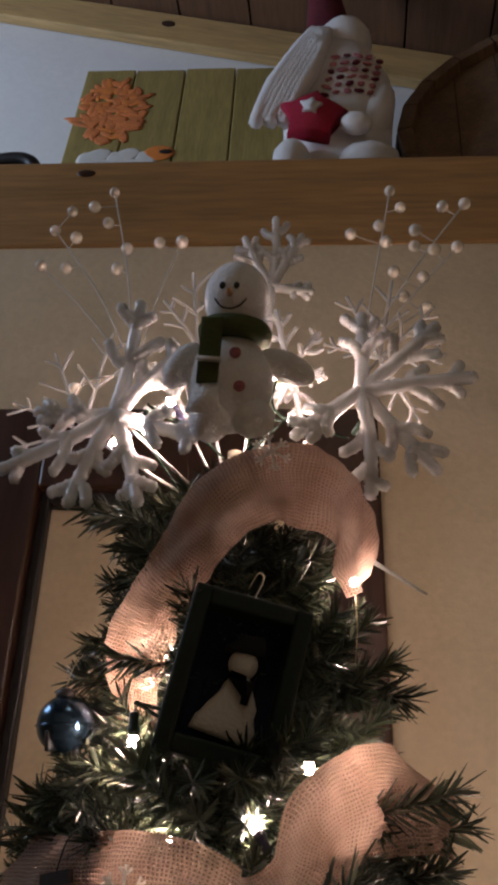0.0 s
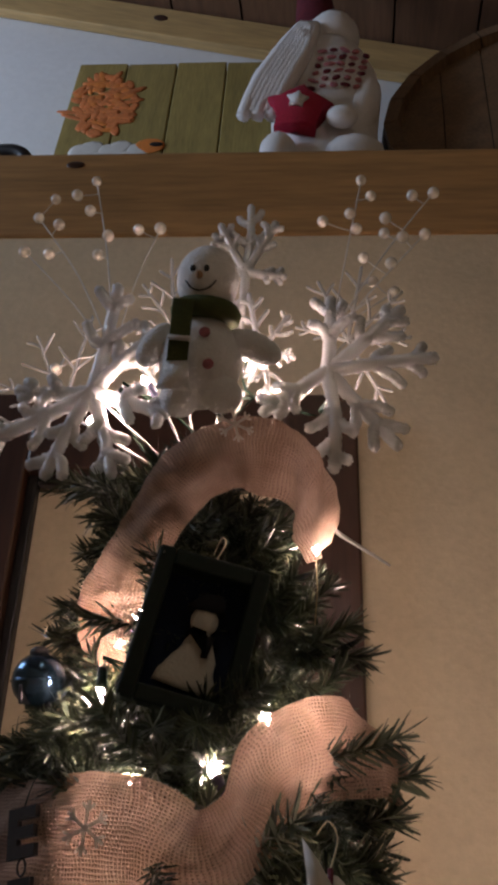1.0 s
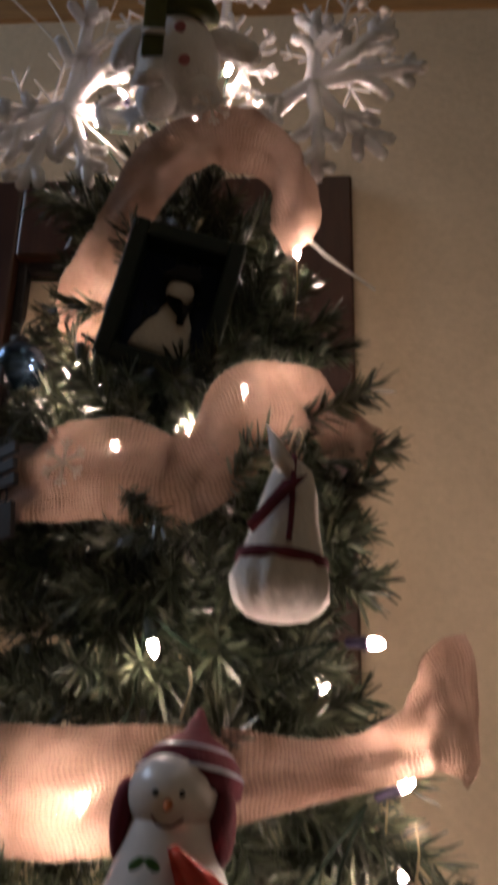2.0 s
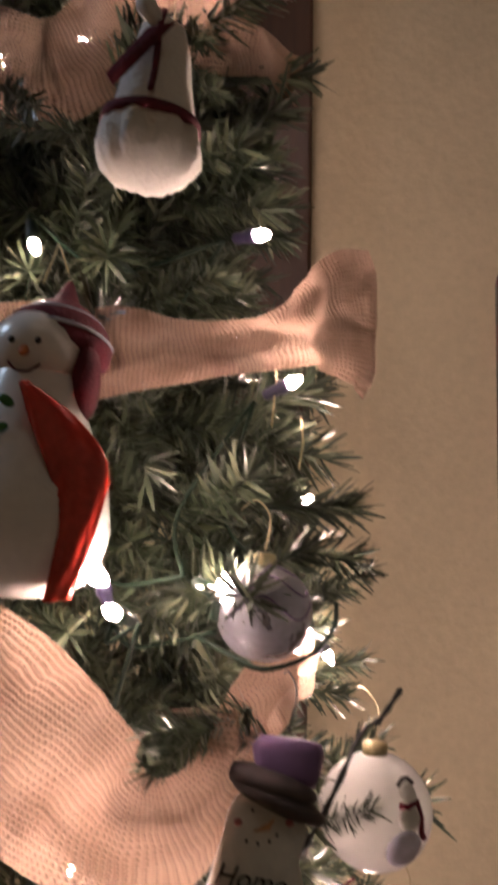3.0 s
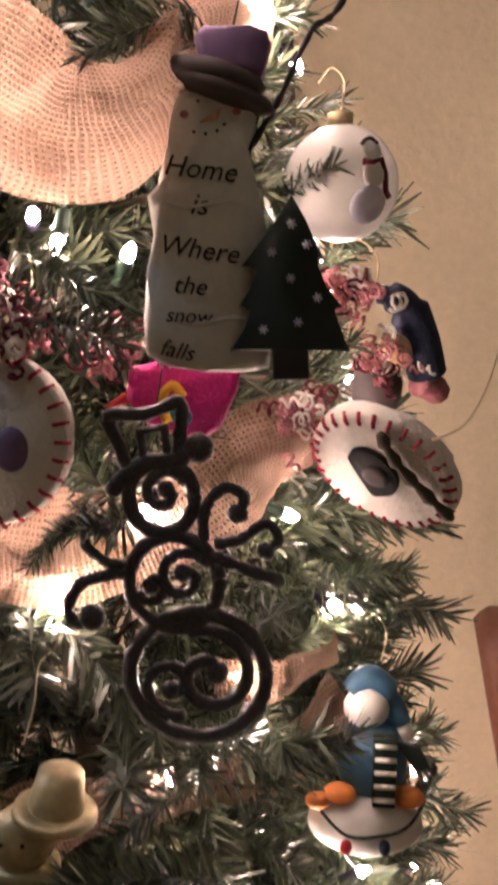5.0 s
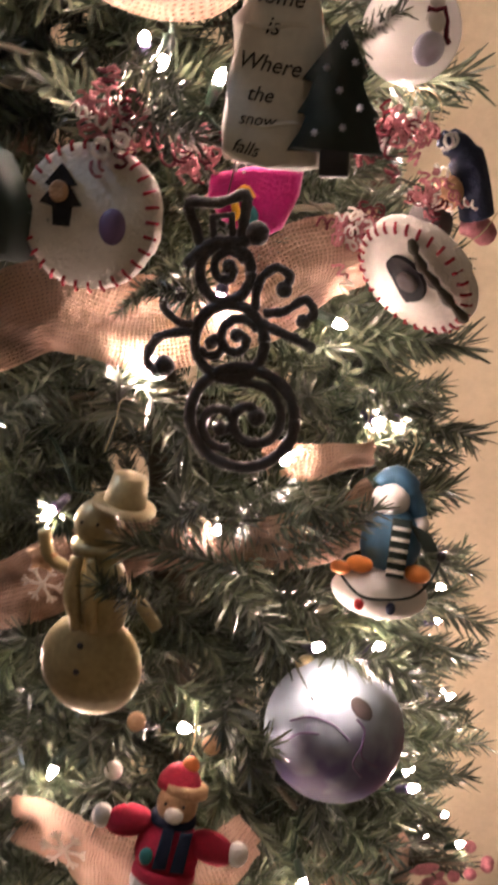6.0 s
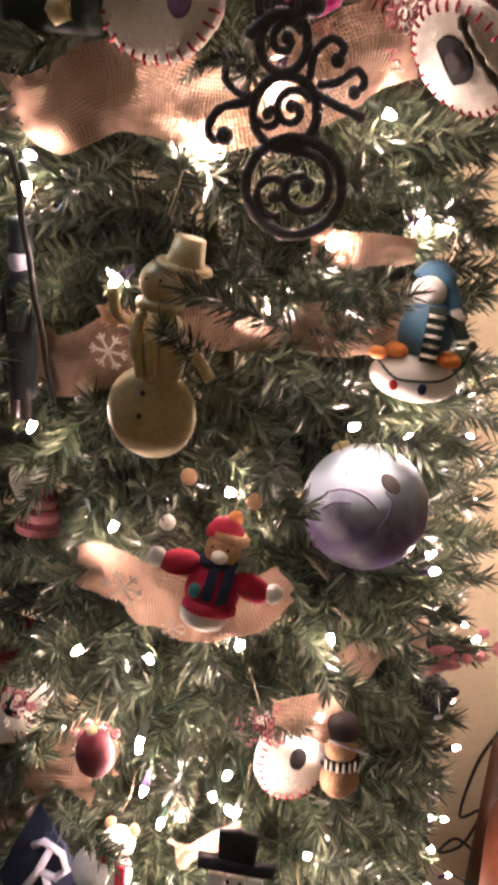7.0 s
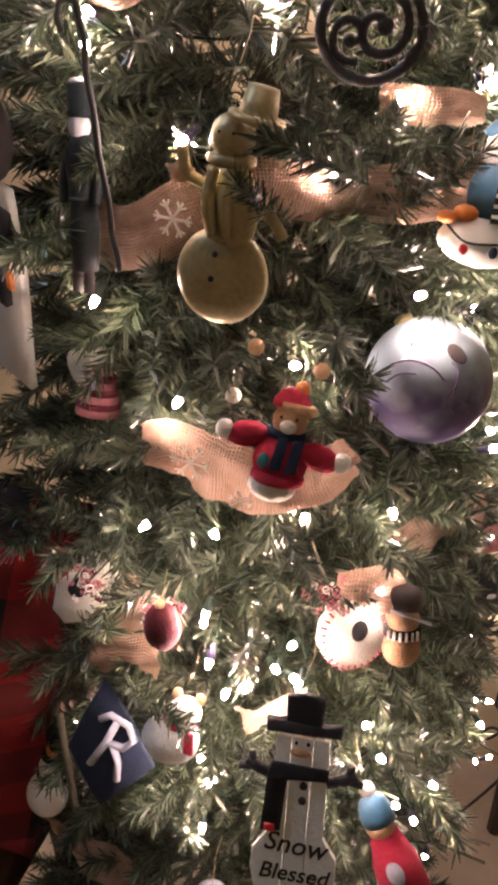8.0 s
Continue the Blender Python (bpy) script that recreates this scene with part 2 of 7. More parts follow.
BLACKFELT = mat("black_felt", (0.011, 0.010, 0.013), 0.95, var=0.3, sheen=0.0, bump=0.6)
NAVY = mat("navy_cloth", (0.010, 0.017, 0.045), 0.9, var=0.25, bump=0.5, scale=90)
PEARLGLASS = mat("pearly_glass", (0.80, 0.76, 0.73), 0.3, var=0.08, scale=40, coat=0.5, bump=0.03)
REDGLAZE = mat("red_glaze", (0.58, 0.045, 0.030), 0.22, var=0.3, scale=50, coat=0.6, bump=0.05)
RED = mat("red_paint", (0.50, 0.02, 0.025), 0.3, var=0.2, coat=0.3, bump=0.05)
REDKNIT = mat("red_knit", (0.52, 0.02, 0.06), 0.95, var=0.3, scale=160, bump=1.0, stretch=(1, 1, 2))
STITCH = mat("red_stitch_yarn", (0.34, 0.03, 0.05), 0.9, var=0.2)
DKRED = mat("dark_red_cloth", (0.11, 0.010, 0.02), 0.9, var=0.35, scale=100, bump=0.5)
ORANGE = mat("orange_paint", (0.75, 0.24, 0.05), 0.5, var=0.2)
GREEN_P = mat("green_paint", (0.05, 0.17, 0.045), 0.5, var=0.3)
DKGREEN = mat("dark_green_paint", (0.006, 0.017, 0.012), 0.65, var=0.3, scale=50)
TEAL = mat("teal_paint", (0.03, 0.18, 0.20), 0.45, var=0.2)
BLUE = mat("blue_paint", (0.05, 0.14, 0.24), 0.45, var=0.25)
MAGENTA = mat("magenta_felt", (0.55, 0.012, 0.20), 0.95, var=0.15, scale=90, bump=0.6, sheen=0.3)
YELLOW = mat("yellow_felt", (0.85, 0.45, 0.05), 0.9, var=0.1)
PURPLE = mat("purple_paint", (0.16, 0.10, 0.22), 0.5, var=0.2)
CHARCOAL = mat("charcoal_paint", (0.07, 0.055, 0.055), 0.6, var=0.2)
GOLD = mat("dull_gold", (0.42, 0.35, 0.19), 0.40, metal=0.35, var=0.25, scale=50, bump=0.15)
SKIN = mat("tan_plush", (0.55, 0.33, 0.19), 0.95, var=0.15, bump=0.8, scale=90)
INK = mat("ink", (0.015, 0.012, 0.012), 0.7, var=0.1, bump=0)
PINKSTUFF = mat("pink_yarn", (0.46, 0.17, 0.19), 0.9, var=0.45, scale=200, bump=0.8)
LILAC = mat("lilac_glaze", (0.50, 0.50, 0.60), 0.18, var=0.35, scale=22, coat=0.8, bump=0.02)
FROST = mat("frosted_glass", (0.88, 0.86, 0.84), 0.5, var=0.06, coat=0.1, transmit=0.7, bump=0.05)
STEELBLUE = mat("blue_bell_metal", (0.05, 0.09, 0.14), 0.18, metal=0.9, var=0.2, bump=0.05)
LEATHER = mat("brown_leather", (0.16, 0.055, 0.03), 0.45, var=0.25, scale=20, bump=0.3)
PLAID_TIN = plaid_material("plaid_tin", 0.085, 0.3, 0.6, True, red=(0.24, 0.010, 0.016))
PLAID_CLOTH = plaid_material("buffalo_cloth", 0.11, 0.95, 0.0, red=(0.26, 0.012, 0.016))
BARRELWOOD = mat("old_barrel_wood", (0.20, 0.125, 0.070), 0.6, var=0.4, scale=9, stretch=(3, 3, 0.4), bump=0.3)
SIGNWOOD = mat("olive_sign_wood", (0.30, 0.23, 0.075), 0.6, var=0.35, scale=9, stretch=(4, 4, 0.4), bump=0.2, random=0.25)
PETAL = mat("orange_petals", (0.65, 0.20, 0.06), 0.7, var=0.4, scale=25, bump=0.3)


# ---- mesh helpers ----
def part(name, bm, material, parent, label="", smooth=True, at=None):
    me = bpy.data.meshes.new(name)
    bmesh.ops.recalc_face_normals(bm, faces=bm.faces)
    bm.to_mesh(me)
    bm.free()
    me.materials.append(material)
    if smooth:
        me.polygons.foreach_set("use_smooth", [True] * len(me.polygons))
    ob = new(name, me)
    ob.parent = parent
    if at is not None:
        ob.matrix_basis = at
    if label:
        ob["label"] = label
    return ob


def thing(name, m, label, category, group="", kind=""):
    e = new(name)
    e.empty_display_size = 0.02
    e.matrix_world = m
    return tagged(e, label, category, group, kind)


def ball(bm, c, r, seg=20, rings=12, m=None):
    r = (r, r, r) if not hasattr(r, "__len__") else r
    mm = Matrix.Translation(c) @ (m or Matrix()) @ Matrix.Diagonal((*r, 1))
    bmesh.ops.create_uvsphere(bm, u_segments=seg, v_segments=rings, radius=1, matrix=mm)
    return bm


def box(bm, c, s, m=None, bevel=0.0):
    r = bmesh.ops.create_cube(bm, size=1, matrix=Matrix.Translation(c) @ (m or Matrix()) @ Matrix.Diagonal((*s, 1)))
    if bevel:
        edges = list({e for v in r["verts"] for e in v.link_edges})
        bmesh.ops.bevel(bm, geom=edges, offset=bevel, segments=2, affect="EDGES", profile=0.5)
    return bm


def lathe(bm, profile, seg=24, m=None):
    """Turns (radius, height) pairs round z."""
    m = m or Matrix()
    rings = []
    for r, z in profile:
        rings.append([bm.verts.new(m @ Vector((r * math.cos(2 * math.pi * i / seg), r * math.sin(2 * math.pi * i / seg), z))) for i in range(seg)])
    for a, b in zip(rings, rings[1:]):
        for i in range(seg):
            bm.faces.new((a[i], a[(i + 1) % seg], b[(i + 1) % seg], b[i]))
    for ring in (rings[0], rings[-1]):
        bm.faces.new(ring)
    return bm


def tube(bm, pts, r, seg=6, taper=1.0):
    pts = [Vector(p) for p in pts]
    rings = []
    n = len(pts)
    up = Vector((0.31, 0.57, 0.76))
    for i, p in enumerate(pts):
        d = (pts[min(i + 1, n - 1)] - pts[max(i - 1, 0)]).normalized()
        s = d.cross(up)
        s = s.normalized() if s.length > 1e-4 else d.orthogonal().normalized()
        t = d.cross(s)
        rad = (r[i] if hasattr(r, "__len__") else r) * (1 + (taper - 1) * i / max(1, n - 1))
        rings.append([bm.verts.new(p + rad * (math.cos(2 * math.pi * k / seg) * s + math.sin(2 * math.pi * k / seg) * t)) for k in range(seg)])
    for a, b in zip(rings, rings[1:]):
        for k in range(seg):
            bm.faces.new((a[k], a[(k + 1) % seg], b[(k + 1) % seg], b[k]))
    bm.faces.new(rings[0]), bm.faces.new(rings[-1])
    return bm


def slab(bm, outline, thick, bevel=0.0, m=None):
    """A flat shape in the x-z plane, extruded along y, its front at y = -thick / 2."""
    m = m or Matrix()
    front = [bm.verts.new(m @ Vector((x, -thick / 2, z))) for x, z in outline]
    back = [bm.verts.new(m @ Vector((x, thick / 2, z))) for x, z in outline]
    n = len(outline)
    f1, f2 = bm.faces.new(front), bm.faces.new(back[::-1])
    for i in range(n):
        bm.faces.new((front[i], back[i], back[(i + 1) % n], front[(i + 1) % n]))
    if bevel:
        edges = list(set(f1.edges) | set(f2.edges))
        bmesh.ops.bevel(bm, geom=edges, offset=bevel, segments=2, affect="EDGES", profile=0.5)
    return bm


def spline(pts, steps=8):
    """A smooth line through points (Catmull-Rom)."""
    pts = [Vector(p) for p in pts]
    out = []
    for i in range(len(pts) - 1):
        p0, p1, p2, p3 = pts[max(i - 1, 0)], pts[i], pts[i + 1], pts[min(i + 2, len(pts) - 1)]
        for k in range(steps):
            t = k / steps
            out.append(0.5 * ((2 * p1) + (p2 - p0) * t + (2 * p0 - 5 * p1 + 4 * p2 - p3) * t * t + (3 * p1 - p0 - 3 * p2 + p3) * t ** 3))
    out.append(pts[-1])
    return out


B = bmesh.new


def words(text, size, material, parent, m, name="lettering", weight=-0.0035):
    """Raised painted letters, facing -y."""
    cu = bpy.data.curves.new(name, "FONT")
    cu.body, cu.size, cu.align_x, cu.extrude = text, size, "CENTER", 0.0003
    cu.shear, cu.resolution_u, cu.offset = 0.25, 3, weight * size
    tmp = bpy.data.objects.new(name, cu)
    scene.collection.objects.link(tmp)
    me = bpy.data.meshes.new_from_object(tmp.evaluated_get(bpy.context.evaluated_depsgraph_get()))
    bpy.data.objects.remove(tmp)
    me.materials.clear()
    me.materials.append(material)
    ob = new(name, me)
    ob.parent, ob.matrix_basis = parent, m @ pose(0, 0, 0, 90)
    return ob


KEEP = []        # rooms that the sprigs leave free: centre, radius


def ornament(name, place, label, category, ry=0.0, rz=None, rx=0.0, room=0.03, hang=(0, 0, 0.03), thread=GOLD_THREAD, group=""):
    """A thing that hangs on the tree, with its thread; it faces outwards unless told otherwise."""
    x, y, z = place
    if rz is None:
        rz = math.degrees(math.atan2(y - AY, x - AX)) + 90
        rz *= 0.4
    t = thing(name, pose(x, y, z, rx, ry, rz), label, category, group)
    if hang is not None:
        hx, hy, hz = hang
        bm = tube(B(), spline([(hx, hy, hz), (hx + 0.003, hy + 0.004, hz + 0.014), (hx, hy + 0.02, hz + 0.022), (hx - 0.002, hy + 0.045, hz + 0.018)], 5), 0.0004, 4)
        part("thread", bm, thread, t)
    KEEP.append((Vector(place), room))
    return t


# ---- room ----
def structure(name, bm, material, label="", smooth=False):
    ob = part(name, bm, material, None, label, smooth)
    return tagged(ob, label, "", "", "structure")


X0, X1, YS = -1.9, 2.3, -3.0
SKEW = Matrix.Translation((0.15, WALL, 0)) @ Matrix.Rotation(radians(3.2), 4, "Z") @ Matrix.Translation((-0.15, -WALL, 0))   # the back wall stands a little askew
structure("floor", box(B(), ((X0 + X1) / 2, (YS + 1) / 2, FLOOR - 0.05), (X1 - X0 + 0.4, 4.4, 0.1)), FLOORWOOD, "plain beige carpet floor")
DX0, DX1, DZ = -0.40, 0.15, 2.05            # dark door casing, outside
bm = B()
box(bm, ((X0 + DX0 + 0.1) / 2, WALL + 0.06, (FLOOR + 2.36) / 2), (DX0 + 0.1 - X0, 0.12, 2.36 - FLOOR))
box(bm, ((X1 + DX1 - 0.1) / 2, WALL + 0.06, (FLOOR + 2.36) / 2), (X1 - DX1 + 0.1, 0.12, 2.36 - FLOOR))
box(bm, ((DX0 + DX1) / 2, WALL + 0.06, (DZ - 0.1 + 2.36) / 2), (DX1 - DX0 - 0.2, 0.12, 2.36 - DZ + 0.1))
structure("wall_north", bm, PLASTER, "cream textured plaster wall behind the tree").matrix_world = SKEW
bm = B()
WY0, WY1, WZ0, WZ1 = -0.55, 0.40, 2.55, 3.35           # unseen window, added in the west wall for cool light on the ledge
box(bm, (X0 - 0.06, -1.0, (WZ0 - 0.7) / 2), (0.12, 4.2, WZ0 + 0.7))
box(bm, (X0 - 0.06, -1.0, (WZ1 + 4.1) / 2), (0.12, 4.2, 4.1 - WZ1))
box(bm, (X0 - 0.06, (-3.1 + WY0) / 2, (WZ0 + WZ1) / 2), (0.12, WY0 + 3.1, WZ1 - WZ0))
box(bm, (X0 - 0.06, (1.1 + WY1) / 2, (WZ0 + WZ1) / 2), (0.12, 1.1 - WY1, WZ1 - WZ0))
structure("wall_west", bm, PLASTER, "cream plaster wall with an unseen, added high window")
win = thing("unseen_window", pose(X0 - 0.03, (WY0 + WY1) / 2, (WZ0 + WZ1) / 2), "unseen high window with a pine frame, added to light the ledge", "window", kind="structure")
for cy, cz, sy, sz in ((0, 0.38, 0.95, 0.04), (0, -0.38, 0.95, 0.04), (-0.455, 0, 0.04, 0.72), (0.455, 0, 0.04, 0.72), (0, 0, 0.03, 0.72)):
    part("window_frame", box(B(), (0, cy, cz), (0.05, sy, sz), bevel=0.003), TRIM, win, smooth=False)
sky = bpy.data.lights.new("added_dusk_light", "AREA")
sky.shape, sky.size, sky.size_y, sky.energy, sky.color = "RECTANGLE", 0.86, 0.70, UNSEEN_WINDOW_POWER, (0.62, 0.76, 1.0)
skylamp = new("added_dusk_light", sky)
skylamp.matrix_world = look((X0 - 0.07, (WY0 + WY1) / 2, (WZ0 + WZ1) / 2), (0.5, 0.5, 2.9))
structure("wall_east", box(B(), (X1 + 0.06, -1.0, 1.7), (0.12, 4.2, 4.8)), PLASTER, "cream plaster wall")
structure("wall_south", box(B(), ((X0 + X1) / 2, YS - 0.06, 1.7), (X1 - X0 + 0.3, 0.12, 4.8)), PLASTER, "cream plaster wall")
structure("wall_niche", box(B(), ((X0 + X1) / 2, 0.91, 3.1), (X1 - X0 + 0.2, 0.12, 1.9)), WHITE_WALL, "white plaster wall above the ledge")
structure("ledge", box(B(), ((X0 + X1) / 2, 0.725, 2.445), (X1 - X0, 0.25, 0.11)), TRIM, "wooden ledge floor")


def beam():
    bm = box(B(), (0, 0, 0), (4.3, 0.17, 0.187), bevel=0.006)
    for v in bm.verts:
        v.co.z += 0.004 * noise.noise(Vector((v.co.x * 2, v.co.y * 4, 0)))
    ob = structure("beam", bm, PINE, "brown stained pine beam with knots")
    ob.matrix_world = SKEW @ pose(0.0, WALL + 0.081, 2.4525)
    for x, z, r in ((-0.31, 0.065, 0.016), (0.9, 0.0, 0.02), (-1.0, -0.03, 0.015)):
        k = part("knot", ball(B(), (x, -0.0855, z), (r, 0.002, r * 0.5), 14, 8), DARKWOOD, ob)


beam()


def ceil_z(x):
    return 3.403 - 0.345 * x


def ceiling():
    bm = B()
    w = 0.19
    x = X0 - 0.1
    while x < X1 + 0.1:
        a, b = x + 0.003, x + w - 0.003
        vs = []
        for y in (YS - 0.1, 0.97):
            for xx, dz in ((a, 0), (b, 0), (b, 0.03), (a, 0.03)):
                vs.append(bm.verts.new((xx, y, ceil_z(xx) + dz)))
        for f in ((0, 1, 5, 4), (1, 2, 6, 5), (2, 3, 7, 6), (3, 0, 4, 7), (0, 3, 2, 1), (4, 5, 6, 7)):
            bm.faces.new([vs[i] for i in f])
        x += w
    bm2 = bm
    vs = [bm2.verts.new((xx, y, ceil_z(xx) + 0.034)) for xx, y in ((X0 - 0.2, YS - 0.2), (X1 + 0.2, YS - 0.2), (X1 + 0.2, 1.0), (X0 - 0.2, 1.0))]
    bm2.faces.new(vs)
    structure("ceiling", bm2, CEILWOOD, "dark stained plank ceiling, sloping")
    tr = box(B(), (0, 0, 0), (4.6, 0.03, 0.102), bevel=0.004)
    ob = structure("trim", tr, TRIM, "knotty pine trim board under the ceiling")
    ob.matrix_world = pose(0.2, 0.832, ceil_z(0.2) - 0.060, 0, math.degrees(math.atan(0.345)), 0)
    for x in (-0.55, 0.25):
        part("knot", ball(B(), (x, -0.0155, 0.01), (0.02, 0.002, 0.012), 14, 8), DARKWOOD, ob)


ceiling()


def dark_door():
    d = thing("door_1", SKEW, "narrow cream panel door in a dark stained wood casing", "door", kind="structure")
    h = DZ - FLOOR
    part("casing", box(B(), (DX0 + 0.05, WALL - 0.012, FLOOR + h / 2), (0.1, 0.026, h), bevel=0.004), DARKWOOD, d, smooth=False)
    part("casing", box(B(), (DX1 - 0.05, WALL - 0.012, FLOOR + h / 2), (0.1, 0.026, h), bevel=0.004), DARKWOOD, d, smooth=False)
    part("casing", box(B(), ((DX0 + DX1) / 2, WALL - 0.012, DZ - 0.06), (DX1 - DX0 - 0.2, 0.026, 0.12), bevel=0.004), DARKWOOD, d, smooth=False)
    for x in (DX0 + 0.107, DX1 - 0.107):
        part("bead", box(B(), (x, WALL + 0.002, FLOOR + (h - 0.12) / 2), (0.014, 0.02, h - 0.12), bevel=0.003), BLACK, d, smooth=False)
    part("bead", box(B(), ((DX0 + DX1) / 2, WALL + 0.002, DZ - 0.127), (DX1 - DX0 - 0.228, 0.02, 0.014), bevel=0.003), BLACK, d, smooth=False)
    part("panel", box(B(), ((DX0 + DX1) / 2, WALL + 0.035, FLOOR + (h - 0.134) / 2), (DX1 - DX0 - 0.2, 0.03, h - 0.134)), PLASTER, d, smooth=False)


dark_door()

# unseen ceiling lamp behind the camera, added as a dim warm fill
lamp = thing("unseen_fill_lamp", pose(0.5, -1.15, ceil_z(0.5) - 0.01, 0, 19, 0), "round white ceiling lamp, unseen, added as dim fill", "ceiling light")
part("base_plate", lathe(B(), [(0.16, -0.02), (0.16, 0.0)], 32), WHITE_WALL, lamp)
part("shade", lathe(B(), [(0.02, -0.09), (0.09, -0.075), (0.14, -0.045), (0.155, -0.02)], 32), emitter("fill_lamp_shade", (1.0, 0.93, 0.76), ROOM_FILL_POWER), lamp)

# ---- things on the wall and the ledge ----
def rounded(w, h, r, n=5):
    pts = []
    for cx, cz, a0 in ((w / 2 - r, h / 2 - r, 0), (-w / 2 + r, h / 2 - r, 90), (-w / 2 + r, -h / 2 + r, 180), (w / 2 - r, -h / 2 + r, 270)):
        for k in range(n + 1):
            a = math.radians(a0 + 90 * k / n)
            pts.append((cx + r * math.cos(a), cz + r * math.sin(a)))
    return pts


def plaid_tray():
    t = thing("wall_tray", SKEW @ pose(0.507, WALL - 0.008, 1.379), "glossy red and black plaid metal tray hung on the wall", "tray")
    part("plate", slab(B(), rounded(0.30, 0.303, 0.018), 0.012, 0.003), PLAID_TIN, t)
    bm = tube(B(), [(x, -0.008, z) for x, z in rounded(0.294, 0.297, 0.018) + rounded(0.294, 0.297, 0.018)[:1]], 0.0035, 6)
    part("rolled_rim", bm, PLAID_TIN, t)


def wooden_sign():
    t = thing("painted_sign", pose(-0.255, 0.70, 2.502, -9, 0.3, 3), "weathered plank sign painted with orange flowers, leaning on the wall", "sign")
    w, h = 0.125, 0.785
    for k in range(4):
        part("plank", box(B(), (-0.1875 + k * w, 0, h / 2 - 0.004 * (k % 2)), (w - 0.003, 0.018, h), bevel=0.003), SIGNWOOD, t, smooth=False)
    r = random.Random(4)
    for k in range(130):
        a = r.uniform(0, 6.28)
        d = 0.085 * math.sqrt(r.random())
        c = (-0.165 + d * math.cos(a) * 0.9, -0.0105, 0.60 + d * 1.5 * math.sin(a))
        part("painted_petal", ball(B(), c, (r.uniform(0.014, 0.038), 0.0012 + 0.0012 * r.random(), r.uniform(0.006, 0.012)), 10, 6, Matrix.Rotation(r.uniform(-1.5, 1.5), 4, "Y")), PETAL if k % 4 else ORANGE, t)
    for k in range(7):
        c = (-0.19 + 0.022 * k, -0.0105, 0.40 + 0.02 * math.sin(k * 2.1))
        part("painted_bloom", ball(B(), c, (0.026, 0.002, 0.034), 10, 6, Matrix.Rotation(k, 4, "Y")), WOOD_W, t)
    part("painted_bird", ball(B(), (-0.03, -0.011, 0.425), (0.035, 0.002, 0.028), 14, 8), ORANGE, t)
    part("painted_eye", ball(B(), (-0.015, -0.0132, 0.427), (0.016, 0.0012, 0.009), 12, 6), BLACK, t)


def gnome():
    """A plush figure in plain form, its worn cloth pieces as parts."""
    t = thing("plush_gnome", pose(0.100, 0.615, 2.50, 0, 2, 4), "white plush gnome with patterned sweater, long white beard and red star", "plush figure")
    def fluff(bm, amount, scale=70):
        for v in bm.verts:
            v.co += v.co.normalized() * amount * noise.noise(v.co * scale)
        return bm
    prof = [(0.02, 0.0), (0.10, 0.01), (0.112, 0.10), (0.108, 0.20), (0.106, 0.28), (0.112, 0.36), (0.104, 0.43), (0.080, 0.49), (0.055, 0.53), (0.02, 0.55)]
    part("body", fluff(lathe(B(), prof, 32, Matrix.Diagonal((1, 0.75, 1, 1))), 0.006), PLUSH, t)
    part("head", fluff(ball(B(), (0.010, -0.005, 0.555), (0.058, 0.050, 0.066), 24, 16), 0.006), PLUSH, t)
    part("hat", lathe(B(), [(0.046, 0.0), (0.044, 0.05), (0.036, 0.13), (0.030, 0.19), (0.012, 0.26)], 20, Matrix.Translation((-0.022, 0, 0.585)) @ Matrix.Rotation(-0.10, 4, "Y") @ Matrix.Diagonal((1, 0.9, 1, 1))), DKRED, t)
    for k in range(7):
        x = -0.048 - 0.009 * k
        pts = spline([(x * 0.55, -0.045, 0.54), (x * 0.9, -0.075, 0.42), (x - 0.03, -0.085, 0.31), (x - 0.055, -0.08, 0.225 + 0.008 * (k % 3))], 6)
        part("beard_lock", fluff(tube(B(), pts, [0.012 + 0.006 * math.sin(i * 0.17) for i in range(len(pts))], 8), 0.003, 90), PLUSH, t)
    r = random.Random(12)
    for k in range(6):
        for j in range(5):
            x, z = -0.030 + j * 0.022 + 0.004 * k, 0.305 + k * 0.021 + 0.005 * j
            y = -0.75 * math.sqrt(max(0.0004, 0.108 ** 2 - x * x)) - 0.004
            part("knit_mark", ball(B(), (x, y, z), (r.uniform(0.007, 0.013), 0.004, r.uniform(0.003, 0.0065)), 10, 6, Matrix.Rotation(r.uniform(-0.6, 0.6), 4, "Y")), PINKSTUFF if (j + k) % 3 else DKRED, t)
    star = [((0.066 if k % 2 == 0 else 0.036) * math.sin(k * math.pi / 5), (0.066 if k % 2 == 0 else 0.036) * math.cos(k * math.pi / 5)) for k in range(10)]
    part("star", slab(B(), star, 0.03, 0.008, Matrix.Translation((-0.050, -0.098, 0.222)) @ Matrix.Rotation(0.12, 4, "Y")), REDKNIT, t)
    part("small_star", slab(B(), [(x * 0.33, z * 0.33) for x, z in star], 0.006, 0.001, Matrix.Translation((-0.054, -0.116, 0.235)) @ Matrix.Rotation(0.12, 4, "Y")), PLUSH, t)
    part("arm", fluff(ball(B(), (0.070, -0.035, 0.300), (0.034, 0.040, 0.090), 18, 12, Matrix.Rotation(0.25, 4, "Y")), 0.004), PLUSH, t)
    part("mitten", ball(B(), (0.030, -0.103, 0.205), (0.030, 0.020, 0.022), 16, 10), PLUSH, t)
    for x in (-0.085, 0.055):
        part("foot", fluff(ball(B(), (x, -0.080, 0.136), (0.034 if x < 0 else 0.055, 0.036, 0.034), 16, 10), 0.003), PLUSH, t)


